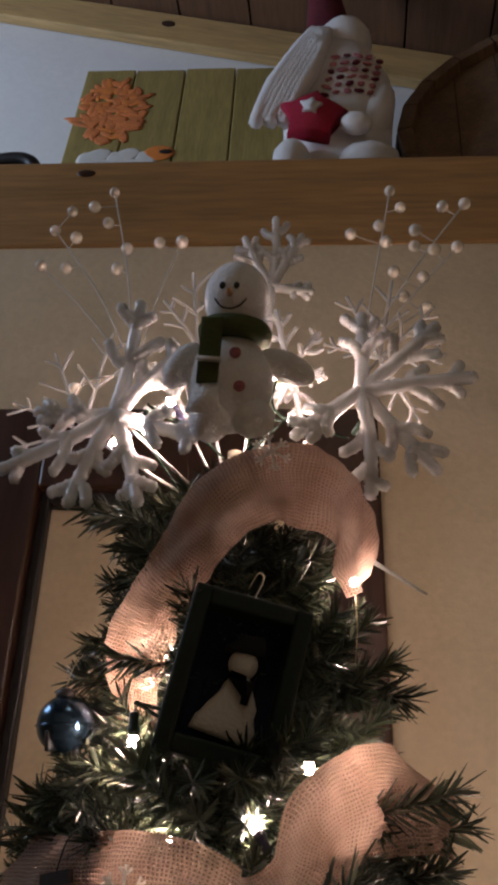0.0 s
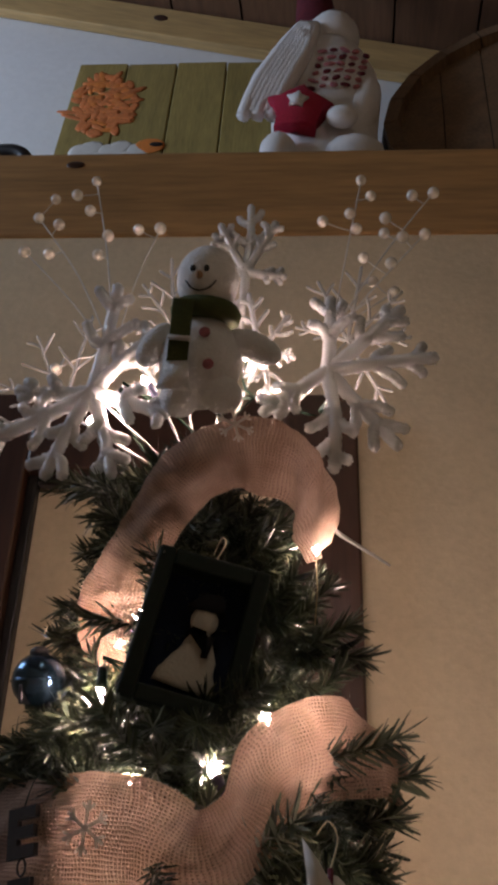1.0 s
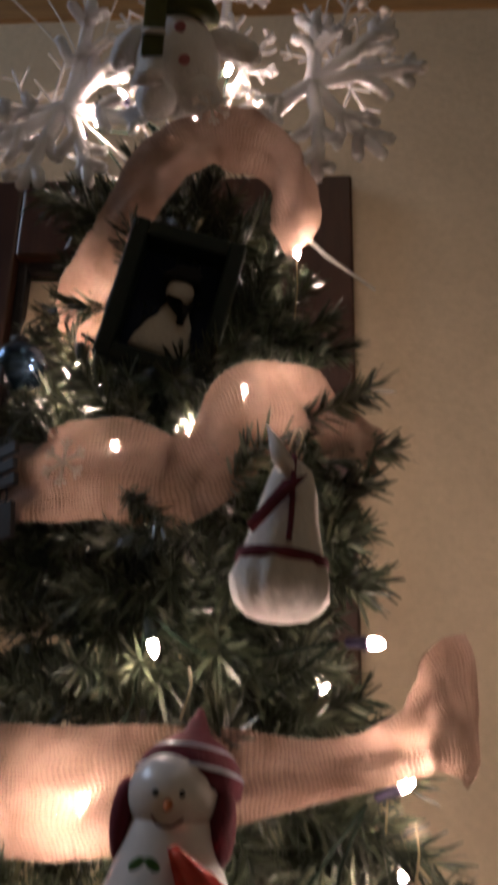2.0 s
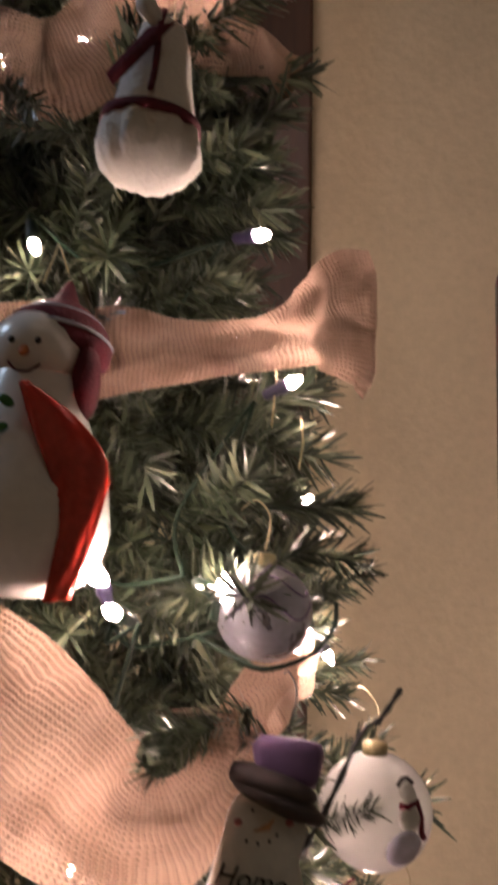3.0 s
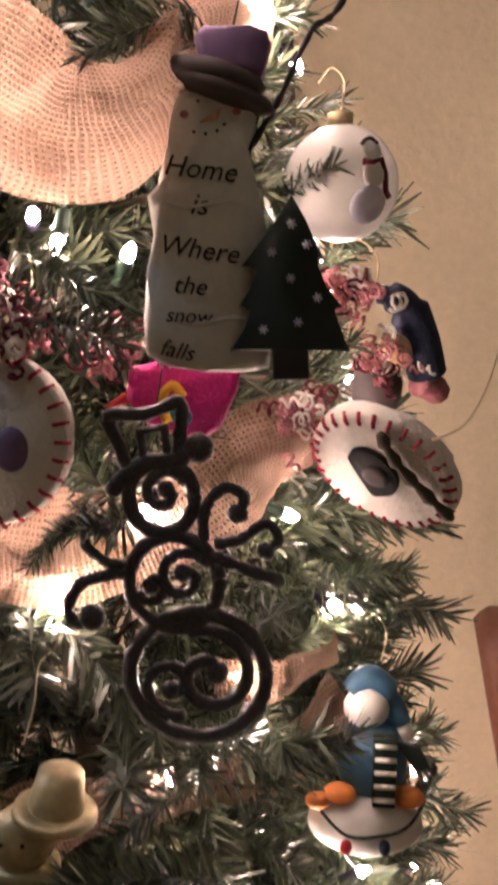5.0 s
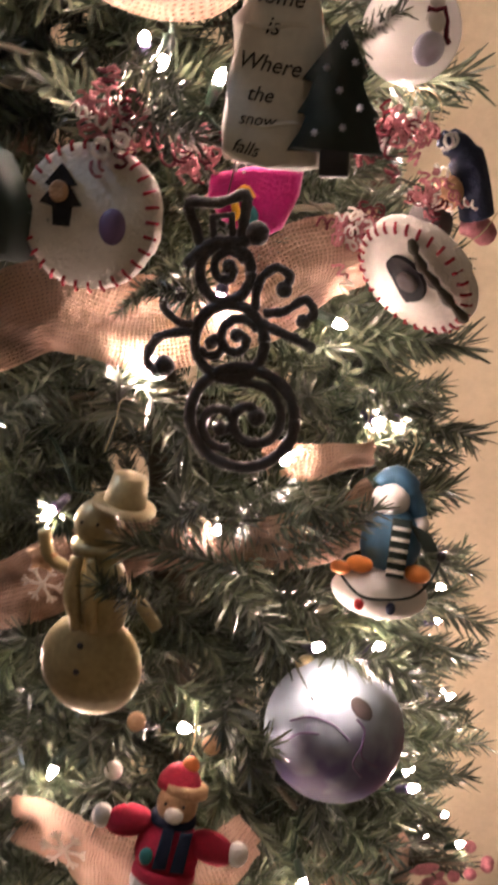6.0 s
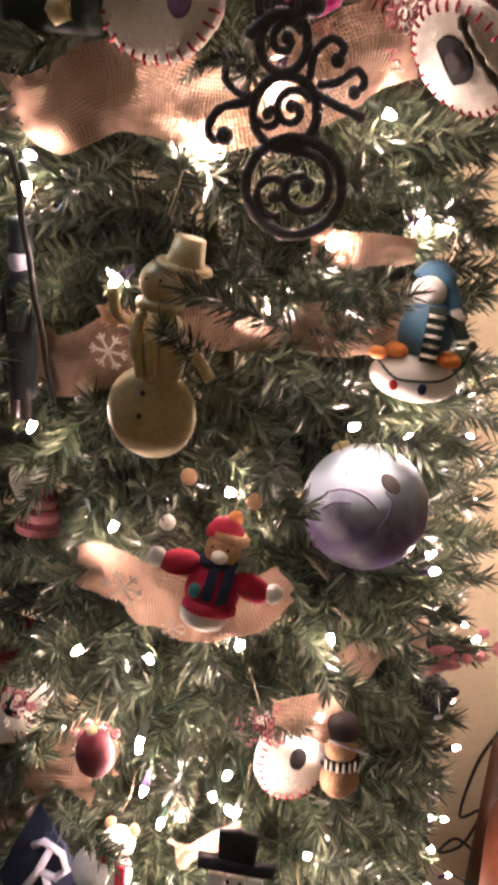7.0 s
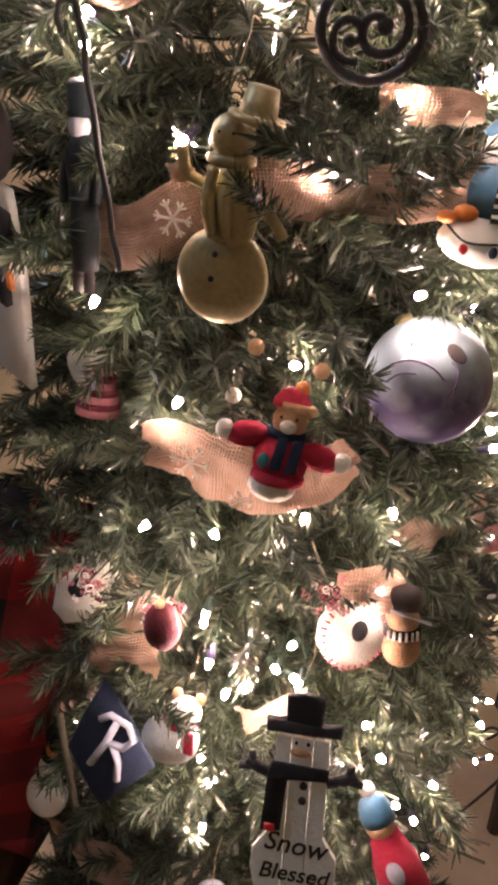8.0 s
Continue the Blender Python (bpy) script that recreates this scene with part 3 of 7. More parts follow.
def barrel():
    t = thing("wooden_barrel", pose(0.545, 0.70, 2.815, 78, 0, -14), "old dark wooden barrel lying on its side with a raised rim", "barrel")
    n = 20
    for k in range(n):
        a0, a1 = 2 * math.pi * k / n + 0.006, 2 * math.pi * (k + 1) / n - 0.006
        bm = B()
        rings = []
        for z, ro in ((-0.10, 0.298), (0.0, 0.305), (0.12, 0.295)):
            rings.append([bm.verts.new((r * math.cos(a), r * math.sin(a), z)) for r, a in ((ro, a0), (ro, a1), (ro - 0.03, a1), (ro - 0.03, a0))])
        for p, q in zip(rings, rings[1:]):
            for i in range(4):
                bm.faces.new((p[i], p[(i + 1) % 4], q[(i + 1) % 4], q[i]))
        bm.faces.new(rings[0]), bm.faces.new(rings[-1])
        part("stave", bm, BARRELWOOD, t, smooth=False)
    for k in range(6):
        x0, x1 = -0.264 + k * 0.088 + 0.001, -0.264 + (k + 1) * 0.088 - 0.001
        pts = []
        for s in range(7):
            x = x0 + (x1 - x0) * s / 6
            pts.append((x, math.sqrt(max(0.0001, 0.268 ** 2 - x * x))))
        outline = pts + [(x, -y) for x, y in pts[::-1]]
        part("head_board", slab(B(), outline, 0.02, 0, Matrix.Translation((0, 0, 0.085)) @ Matrix.Rotation(math.radians(90), 4, "X")), BARRELWOOD, t, smooth=False)
    part("hoop", lathe(B(), [(0.302, 0.05), (0.309, 0.052), (0.306, 0.085), (0.299, 0.085)], 48), BLACK, t)


def black_pan():
    t = thing("iron_skillet", pose(-0.55, 0.60, 2.502), "black cast-iron skillet stood on edge on the ledge", "skillet")
    part("pan", lathe(B(), [(0.14, 0.0), (0.155, 0.03), (0.148, 0.034), (0.132, 0.006)], 32, Matrix.Translation((-0.05, 0.05, 0.156)) @ Matrix.Rotation(math.radians(80), 4, "X")), BLACK, t)
    part("handle", tube(B(), spline([(-0.10, -0.01, 0.225), (0.0, -0.02, 0.236), (0.055, -0.02, 0.228), (0.075, -0.01, 0.19)], 6), 0.014, 10), BLACK, t)


def chair():
    t = thing("armchair", pose(0.64, 0.18, FLOOR), "brown leather chair beside the tree", "chair")
    part("backrest", slab(B(), [(-0.31, 1.25), (-0.295, 1.262), (0.295, 1.262), (0.31, 1.25), (0.19, 0.56), (-0.19, 0.56)], 0.10, 0.03, Matrix.Translation((0, 0.12, 0))), LEATHER, t)
    part("seat", box(B(), (0, -0.10, 0.47), (0.56, 0.42, 0.14), bevel=0.04), LEATHER, t)
    for x in (-0.27, 0.27):
        for y in (-0.28, 0.14):
            part("leg", tube(B(), [(x, y, 0), (x, y, 0.56)], [0.016, 0.026], 8), DARKWOOD, t)


def bench():
    t = thing("wooden_bench", pose(-0.60, -0.20, FLOOR), "tall dark brown wooden bench beside the tree", "bench")
    part("seat", box(B(), (0.03, -0.12, 0.575), (0.72, 0.62, 0.05), bevel=0.008), DARKWOOD, t)
    for x in (-0.26, 0.26):
        for y in (-0.38, 0.15):
            part("leg", box(B(), (x, y, 0.275), (0.05, 0.05, 0.55), bevel=0.004), DARKWOOD, t)
    c = thing("throw_pillow", pose(-0.362, -0.26, 0.300, -8, 14, 10), "red and black buffalo check pillow on the bench", "pillow")
    bm = box(B(), (0, 0, 0), (0.46, 0.12, 0.52))
    bmesh.ops.subdivide_edges(bm, edges=bm.edges, cuts=7, use_grid_fill=True)
    for v in bm.verts:
        u, w = v.co.x / 0.23, v.co.z / 0.26
        v.co.y *= max(0.06, (1 - u ** 4) * (1 - w ** 4)) ** 0.6
        v.co.x *= 1 - 0.06 * (1 - abs(w)) * abs(u)
    part("cover", bm, PLAID_CLOTH, c)


plaid_tray(), wooden_sign(), gnome(), barrel(), black_pan(), chair(), bench()


def wall_cord():
    t = thing("power_cord", pose(0, 0, 0), "loose dark power cord hanging in loops by the wall", "cord")
    pts = [(0.36, WALL - 0.004, -0.15), (0.335, 0.43, -0.23), (0.325, 0.42, -0.36), (0.36, 0.42, -0.33), (0.34, 0.42, -0.44), (0.30, 0.41, -0.47), (0.33, 0.40, -0.40), (0.38, 0.40, -0.48), (0.30, 0.30, -0.55), (0.2, 0.2, FLOOR + 0.004)]
    part("cable", tube(B(), spline(pts, 8), 0.003, 6), BLACK, t)


wall_cord()


# ---- top of the tree ----
def coral_flake(name, centre, arms, thick, label, material, twigs=2):
    """A branching snowflake pick: blunt arms that fork like coral, built outwards from its hub."""
    c = Vector(centre)
    t = thing(name, pose(*centre), label, "snowflake", "snowflakes at the tree's top")
    r = random.Random(int(abs(c.x) * 9999) + len(arms))

    def jitter(k):
        return Vector((r.uniform(-1, 1), r.uniform(-1, 1), r.uniform(-1, 1))) * k
    for tip in arms:
        d = Vector(tip) - c
        side = d.cross(Vector((0, 1, 0))).normalized()
        bm = B()

        def limb(a, b, ra, rb):
            mid = a.lerp(b, 0.5) + jitter(thick * 0.5)
            pts = spline([a, mid, b], 9)
            tube(bm, pts, [ra + (rb - ra) * i / (len(pts) - 1) for i in range(len(pts))], 8)
            ball(bm, b, rb * 1.02, 8, 6)
        limb(Vector(), d, thick * 1.05, thick * 0.8)
        for j in range(twigs):
            s = 0.45 + 0.33 * j
            for sg in (-1, 1):
                ln = d.length * (0.30 - 0.08 * j) * r.uniform(0.7, 1.2)
                a = d * (s + r.uniform(-0.06, 0.06))
                limb(a, a + (d.normalized() * 0.75 + side * sg * 0.75 + Vector((0, r.uniform(-0.25, 0.25), 0))).normalized() * ln, thick * 0.85, thick * 0.7)
        bmesh.ops.subdivide_edges(bm, edges=bm.edges, cuts=1)
        for v in bm.verts:
            k = v.co * 900
            v.co += Vector((noise.noise(k), noise.noise(k + Vector((9, 0, 0))), noise.noise(k + Vector((0, 9, 0))))) * thick * 0.27
        part("arm", bm, material, t)
    part("stem", tube(B(), [(0, 0, 0), Vector((AX, AY, 1.70)) - c], 0.0012, 5), CLEARWIRE, t)
    return t


FL = "white glittered snowflake pick with coral-like arms"
SP = "fine clear glittered spray pick"
coral_flake("glitter_snowflake", (-0.070, -0.030, 1.780), [(-0.058, -0.035, 1.880), (-0.147, -0.040, 1.730), (-0.092, -0.045, 1.700), (-0.042, -0.045, 1.700), (-0.004, -0.050, 1.748), (-0.022, -0.030, 1.836), (-0.135, -0.02, 1.790)], 0.0060, FL, FROSTED)
coral_flake("glitter_snowflake", (0.118, -0.010, 1.806), [(0.203, -0.010, 1.816), (0.170, -0.010, 1.737), (0.122, -0.015, 1.716), (0.068, -0.020, 1.764), (0.121, 0.0, 1.885), (0.180, 0.0, 1.872)], 0.0060, FL, FROSTED)
coral_flake("glitter_snowflake", (0.043, 0.020, 1.938), [(0.046, 0.020, 2.016), (0.018, 0.020, 1.994), (0.070, 0.020, 1.994), (0.040, 0.018, 1.870), (0.005, 0.02, 1.93), (0.078, 0.02, 1.93)], 0.0044, FL, FROSTED)
coral_flake("frosted_spray", (-0.115, 0.030, 1.800), [(-0.180, 0.03, 1.830), (-0.175, 0.03, 1.785), (-0.150, 0.03, 1.880), (-0.100, 0.03, 1.900)], 0.0016, SP, CLEARICE)
coral_flake("frosted_spray", (0.135, 0.025, 1.860), [(0.150, 0.03, 1.945), (0.185, 0.03, 1.915), (0.110, 0.03, 1.930), (0.090, 0.03, 1.880), (0.190, 0.03, 1.865), (0.165, 0.03, 1.800)], 0.0019, SP, CLEARICE)
coral_flake("frosted_spray", (-0.020, 0.030, 1.880), [(-0.030, 0.03, 1.965), (-0.055, 0.03, 1.935), (0.0, 0.03, 1.945), (-0.060, 0.03, 1.885)], 0.0019, SP, CLEARICE)

coral_flake("frosted_spray", (-0.030, -0.005, 1.810), [(-0.055, -0.01, 1.840), (-0.010, -0.01, 1.850), (-0.050, -0.02, 1.780), (-0.015, -0.02, 1.775)], 0.0026, SP, CLEARICE)
coral_flake("frosted_spray", (0.062, 0.000, 1.835), [(0.050, 0.0, 1.895), (0.085, 0.0, 1.870), (0.090, -0.01, 1.820), (0.070, -0.01, 1.785), (0.055, -0.01, 1.800)], 0.0026, SP, CLEARICE)


def pearl_spray(base, stems, seed):
    """Bent wires from one base, each with its berries: the last at the tip, the others on short twigs (x, z)."""
    b = Vector(base)
    t = thing("pearl_spray", pose(*base), "wire spray of ivory pearl berries", "pearl spray", "pearl sprays")
    r = random.Random(seed)
    for stem in stems:
        tip = Vector((stem[-1][0] - b.x, r.uniform(-0.01, 0.02), stem[-1][1] - b.z))
        line = spline([(0, 0, 0), tip * 0.5 + Vector((0.006 * r.uniform(-1, 1), 0, 0.004)), tip], 8)
        part("stem", tube(B(), line, 0.0008, 5), CLEARWIRE, t)
        for x, z in stem:
            p = Vector((x - b.x, tip.y, z - b.z))
            foot = min(line, key=lambda q: (q - p).length + 0.4 * max(0.0, q.z - p.z + 0.012))
            if (foot - p).length > 0.002:
                part("twig", tube(B(), [foot, foot.lerp(p, 0.5) + Vector((0, 0, -0.001)), p], 0.0006, 4), CLEARWIRE, t)
            part("pearl", ball(B(), p, r.uniform(0.0052, 0.0060), 14, 10), PEARL, t)


pearl_spray((0.120, 0.02, 1.86), [[(0.115, 1.992), (0.141, 2.000), (0.146, 1.981), (0.161, 2.021), (0.1525, 2.042)],
                                  [(0.173, 1.990), (0.175, 2.009), (0.202, 2.0365), (0.2225, 2.0385)],
                                  [(0.152, 1.952), (0.177, 1.944), (0.189, 1.975), (0.2095, 1.977)], [(0.160, 1.93), (0.179, 1.9165)]], 3)
pearl_spray((-0.073, 0.02, 1.85), [[(-0.103, 1.974), (-0.096, 1.998), (-0.118, 2.032), (-0.134, 2.054), (-0.116, 2.072)],
                                   [(-0.151, 1.974), (-0.146, 2.011), (-0.154, 2.045), (-0.168, 2.021)], [(-0.173, 1.972)],
                                   [(-0.060, 1.987), (-0.039, 1.987)], [(-0.129, 1.845)]], 5)


def topper():
    t = thing("snowman_topper", pose(0.022, -0.060, 1.785, 15, 4, 6) @ Matrix.Scale(0.88, 4), "white plush snowman with olive knit scarf topping the tree", "snowman")
    m = part("body", ball(B(), (0, 0, 0), (0.036, 0.030, 0.042), 28, 18), PLUSH, t)
    part("head", ball(B(), (-0.001, -0.004, 0.074), (0.0275, 0.026, 0.032), 28, 18, Matrix.Rotation(-0.08, 4, "Y")), PLUSH, t)
    for x, z in ((-0.006, 0.080), (0.0055, 0.081)):
        part("eye", ball(B(), (x - 0.006, -0.0296, z - 0.006), (0.0026, 0.0014, 0.0032), 12, 8), BLACK, t)
    part("nose", lathe(B(), [(0.0034, 0), (0.0026, 0.004), (0.0004, 0.009)], 12, Matrix.Translation((-0.006, -0.0285, 0.0685)) @ Matrix.Rotation(math.radians(90), 4, "X")), SKIN, t)
    part("mouth", tube(B(), spline([(-0.0175, -0.0255, 0.064), (-0.012, -0.0265, 0.0575), (-0.005, -0.0272, 0.0555), (0.003, -0.0272, 0.0585), (0.0085, -0.0270, 0.0655)], 5), 0.0008, 6), BLACK, t)
    part("scarf", lathe(B(), [(0.024, 0.036), (0.030, 0.038), (0.0315, 0.046), (0.028, 0.052), (0.023, 0.052)], 28, Matrix.Diagonal((1, 0.95, 1, 1))), KNIT_GREEN, t)
    tail = part("scarf_tail", slab(B(), [(-0.026, 0.046), (-0.008, 0.046), (-0.007, -0.010), (-0.024, -0.012)], 0.005, 0.0015, Matrix.Translation((0, -0.0325, 0)) @ Matrix.Rotation(-0.08, 4, "X")), KNIT_GREEN, t)
    part("scarf_band", box(B(), (-0.0155, -0.0357, 0.008), (0.019, 0.0062, 0.003)), FELT_W, tail)
    part("fringe", slab(B(), [(-0.024, -0.011), (-0.007, -0.010), (-0.003, -0.034), (-0.030, -0.036)], 0.004, 0, Matrix.Translation((0, -0.031, 0)) @ Matrix.Rotation(-0.06, 4, "X")), PLUSH, tail)
    for x, z in ((0.004, 0.018), (0.010, -0.010)):
        bt = part("button", lathe(B(), [(0.0045, 0), (0.0048, 0.001), (0.0040, 0.002), (0.0015, 0.0016)], 16, Matrix.Translation((x, -0.0285 + (0.001 if z > 0 else 0), z)) @ Matrix.Rotation(math.radians(90), 4, "X")), PINKSTUFF, t)
    part("arm", ball(B(), (-0.040, -0.002, 0.012), (0.013, 0.012, 0.023), 18, 12, Matrix.Rotation(0.55, 4, "Y")), PLUSH, t)
    part("arm", ball(B(), (0.045, -0.002, 0.018), (0.026, 0.012, 0.013), 18, 12, Matrix.Rotation(0.35, 4, "Y")), PLUSH, t)
    part("leg", ball(B(), (-0.012, -0.014, -0.036), (0.017, 0.016, 0.018), 18, 12), PLUSH, t)
    part("leg", ball(B(), (0.022, -0.010, -0.030), (0.018, 0.016, 0.016), 18, 12), PLUSH, t)
    KEEP.append((Vector((0.019, -0.06, 1.80)), 0.035))


topper()


# ---- ornaments, top to bottom ----
def shadow_box():
    t = ornament("shadow_box_ornament", (0.039, -0.105, 1.562), "dark green shadow-box ornament holding a small white snowman", "ornament", ry=12, rz=14, rx=4, room=0.05, hang=(0, 0.0, 0.047))
    w, h, d, b = 0.069, 0.091, 0.022, 0.010
    for c, s in (((-w / 2 + b / 2, 0, 0), (b, d, h)), ((w / 2 - b / 2, 0, 0), (b, d, h)), ((0, 0, h / 2 - b / 2), (w - 2 * b, d, b)), ((0, 0, -h / 2 + b / 2), (w - 2 * b, d, b))):
        part("frame_bar", box(B(), c, s, bevel=0.0015), DKGREEN, t, smooth=False)
    part("back", box(B(), (0, d / 2 - 0.001, 0), (w - 0.004, 0.002, h - 0.004)), NAVY, t, smooth=False)
    f = part("figure", slab(B(), [(-0.020, -0.030), (0.017, -0.033), (0.016, -0.024), (0.011, -0.014), (0.009, 0.000), (0.005, 0.004), (-0.003, 0.004), (-0.007, -0.003), (-0.010, -0.016), (-0.018, -0.022)], 0.008, 0.003, Matrix.Translation((0.002, 0.002, 0))), FELT_W, t)
    part("head", ball(B(), (0.003, 0.001, 0.0095), (0.0085, 0.005, 0.0085), 18, 12), FELT_W, f)
    part("hat", slab(B(), [(-0.009, 0.0145), (0.013, 0.0155), (0.011, 0.019), (0.010, 0.026), (-0.004, 0.025), (-0.005, 0.018), (-0.010, 0.017)], 0.013, 0.0015, Matrix.Translation((0.001, 0.001, 0))), BLACKFELT, f)
    part("scarf", slab(B(), [(-0.005, 0.000), (0.010, 0.001), (0.011, 0.005), (0.009, -0.012), (0.005, -0.012), (0.005, 0.003), (-0.004, 0.004)], 0.012, 0, Matrix.Translation((0.001, 0.001, 0))), BLACKFELT, f)


def jingle_bell():
    t = ornament("jingle_bell", (-0.068, -0.062, 1.545), "dark blue metal jingle bell", "bell", rx=10, room=0.018, hang=(0, 0, 0.02))
    part("shell", ball(B(), (0, 0, 0), 0.017, 28, 18), STEELBLUE, t)
    part("seam", lathe(B(), [(0.0165, -0.001), (0.0178, -0.0006), (0.0178, 0.0006), (0.0165, 0.001)], 28), STEELBLUE, t)
    part("slot", box(B(), (0, -0.0125, -0.009), (0.003, 0.009, 0.012), bevel=0.001), BLACK, t)
    part("slot", box(B(), (0, 0, -0.0158), (0.02, 0.003, 0.004), bevel=0.001), BLACK, t)
    part("cap", lathe(B(), [(0.006, 0.0155), (0.006, 0.019), (0.003, 0.021)], 14), BLACK, t)


def black_key():
    t = ornament("black_metal_tag", (-0.038, -0.135, 1.452), "black cut metal tag hanging on a ring", "ornament", ry=-8, rz=-30, room=0.012, hang=(0, 0, 0.012), thread=WIRE_G)
    part("plate", slab(B(), [(-0.010, 0.012), (0.010, 0.012), (0.010, 0.006), (-0.003, 0.006), (-0.003, 0.003), (0.009, 0.003), (0.009, -0.003), (-0.003, -0.003), (-0.003, -0.006), (0.010, -0.006), (0.010, -0.012), (-0.010, -0.012)], 0.003), BLACK, t, smooth=False)
    part("ring", tube(B(), [(0.003 * math.cos(k), 0, -0.016 + 0.004 * math.sin(k)) for k in np.linspace(0, 6.28, 13)], 0.0006, 5), BLACK, t)
    part("lower_plate", slab(B(), [(-0.008, -0.021), (0.008, -0.021), (0.008, -0.040), (-0.008, -0.040)], 0.003), BLACK, t, smooth=False)


def white_bell():
    t = ornament("bell_ornament", (0.113, -0.184, 1.392), "white gathered cloth bell ornament tied with dark red ribbon", "bell", ry=6, rz=8, room=0.026, hang=(0, 0, 0.045))
    bm = lathe(B(), [(0.004, 0.044), (0.009, 0.040), (0.0115, 0.030), (0.0135, 0.018), (0.0165, 0.006), (0.0190, -0.002), (0.0205, -0.009), (0.0200, -0.015), (0.0175, -0.0205), (0.013, -0.0245), (0.007, -0.0262), (0.001, -0.0265)], 54)
    for v in bm.verts:
        a = math.atan2(v.co.y, v.co.x)
        k = 0.06 * math.sin(13 * a) * min(1.0, max(0.0, -v.co.z / 0.012)) + 0.10 * noise.noise(v.co * 130)
        v.co.x, v.co.y = v.co.x * (1 + k), v.co.y * (1 + k)
    part("bell", bm, FELT_W, t)
    part("band", lathe(B(), [(0.0185, -0.003), (0.0205, -0.002), (0.0198, 0.0015), (0.0165, 0.002)], 30), DKRED, t)
    part("cross_band", tube(B(), spline([(0.001, -0.0205, 0.004), (0.001, -0.0165, 0.018), (0.0, -0.012, 0.036), (0.0, -0.004, 0.046)], 5), 0.0013, 6), DKRED, t)
    part("tie", slab(B(), [(-0.004, 0.030), (0.006, 0.034), (-0.014, 0.006), (-0.017, 0.010)], 0.002, 0, Matrix.Translation((0, -0.0165, 0))), DKRED, t)
    part("tag", slab(B(), [(-0.010, 0.040), (-0.014, 0.056), (-0.006, 0.048), (0.0, 0.040), (0.001, 0.030)], 0.002, 0, Matrix.Translation((0, -0.012, 0))), CERAMIC_W, t)


def glass_snowman():
    t = ornament("glass_snowman", (0.071, -0.190, 1.262), "white glass snowman with dark red striped hat and red scarf", "ornament", ry=2, rz=5, room=0.038, hang=(0, 0, 0.064))
    part("body", lathe(B(), [(0.004, -0.056), (0.018, -0.056), (0.028, -0.048), (0.0325, -0.032), (0.0305, -0.014), (0.0255, 0.000), (0.0215, 0.010), (0.0185, 0.019), (0.0165, 0.026), (0.012, 0.036), (0.002, 0.045)], 36), PEARLGLASS, t)
    part("head", ball(B(), (0.0, -0.001, 0.036), (0.0180, 0.0175, 0.0165), 28, 18), PEARLGLASS, t)
    tilt = Matrix.Translation((0.001, 0.001, -0.002)) @ Matrix.Rotation(-0.20, 4, "X") @ Matrix.Rotation(0.08, 4, "Y")
    hat = part("hat", lathe(B(), [(0.0175, 0.038), (0.0218, 0.040), (0.0222, 0.045), (0.0195, 0.052), (0.0135, 0.058), (0.006, 0.063), (0.0012, 0.073)], 30, tilt), DKRED, t)
    for z, r in ((0.0465, 0.0224), (0.0545, 0.0172)):
        part("stripe", lathe(B(), [(r - 0.0008, z - 0.0008), (r + 0.0003, z), (r - 0.0016, z + 0.0016)], 28, tilt), LILAC, hat)
    for x in (-0.0185, 0.0195):
        part("earflap", ball(B(), (x, 0.0, 0.026), (0.0055, 0.009, 0.016), 14, 10), DKRED, hat)
    for x in (-0.005, 0.005):
        part("eye", ball(B(), (x, -0.0182, 0.0375), (0.0013, 0.0007, 0.0013), 10, 6), INK, t)
    part("nose", lathe(B(), [(0.0022, 0), (0.0015, 0.003), (0.0003, 0.006)], 10, Matrix.Translation((0, -0.0172, 0.034)) @ Matrix.Rotation(math.radians(115), 4, "X")), PETAL, t)
    part("mouth", tube(B(), spline([(-0.006, -0.0168, 0.0295), (-0.003, -0.0172, 0.0265), (0.002, -0.0172, 0.0262), (0.006, -0.0168, 0.0290)], 4), 0.0005, 5), DKRED, t)
    for x, z, a in ((-0.006, 0.014, 0.6), (-0.0075, 0.004, -0.3), (-0.0065, -0.006, 0.4)):
        for s in (-1, 1):
            part("holly_leaf", ball(B(), (x + s * 0.0028, -0.0237 - (0.014 - z) * 0.12, z), (0.0036, 0.0007, 0.0019), 10, 6, Matrix.Rotation(a * s, 4, "Y")), GREEN_P, t)
    bm, rings = B(), []
    left = spline([(0.002, 0, 0.020), (0.008, 0, 0.002), (0.015, 0, -0.014), (0.0185, 0, -0.032), (0.016, 0, -0.056)], 5)
    right = spline([(0.005, 0, 0.021), (0.021, 0, 0.010), (0.0335, 0, -0.006), (0.0320, 0, -0.028), (0.0245, 0, -0.055)], 5)
    for i, (p, q) in enumerate(zip(left, right)):
        c, h = (p + q) / 2, (q - p) / 2
        y = -0.0265 + 0.30 * max(0.0, c.x - 0.004) + 0.05 * c.z
        rings.append([bm.verts.new((c.x + h.x * math.cos(a), y + 0.0042 * math.sin(a) + 0.0012 * math.sin(5 * a + i * 0.7) + 0.35 * h.x * math.cos(a), c.z + h.z * math.cos(a))) for a in np.linspace(0, 2 * math.pi, 19)[:-1]])
    for p, q in zip(rings, rings[1:]):
        for k in range(18):
            bm.faces.new((p[k], p[(k + 1) % 18], q[(k + 1) % 18], q[k]))
    bm.faces.new(rings[0]), bm.faces.new(rings[-1])
    part("scarf", bm, REDGLAZE, t)


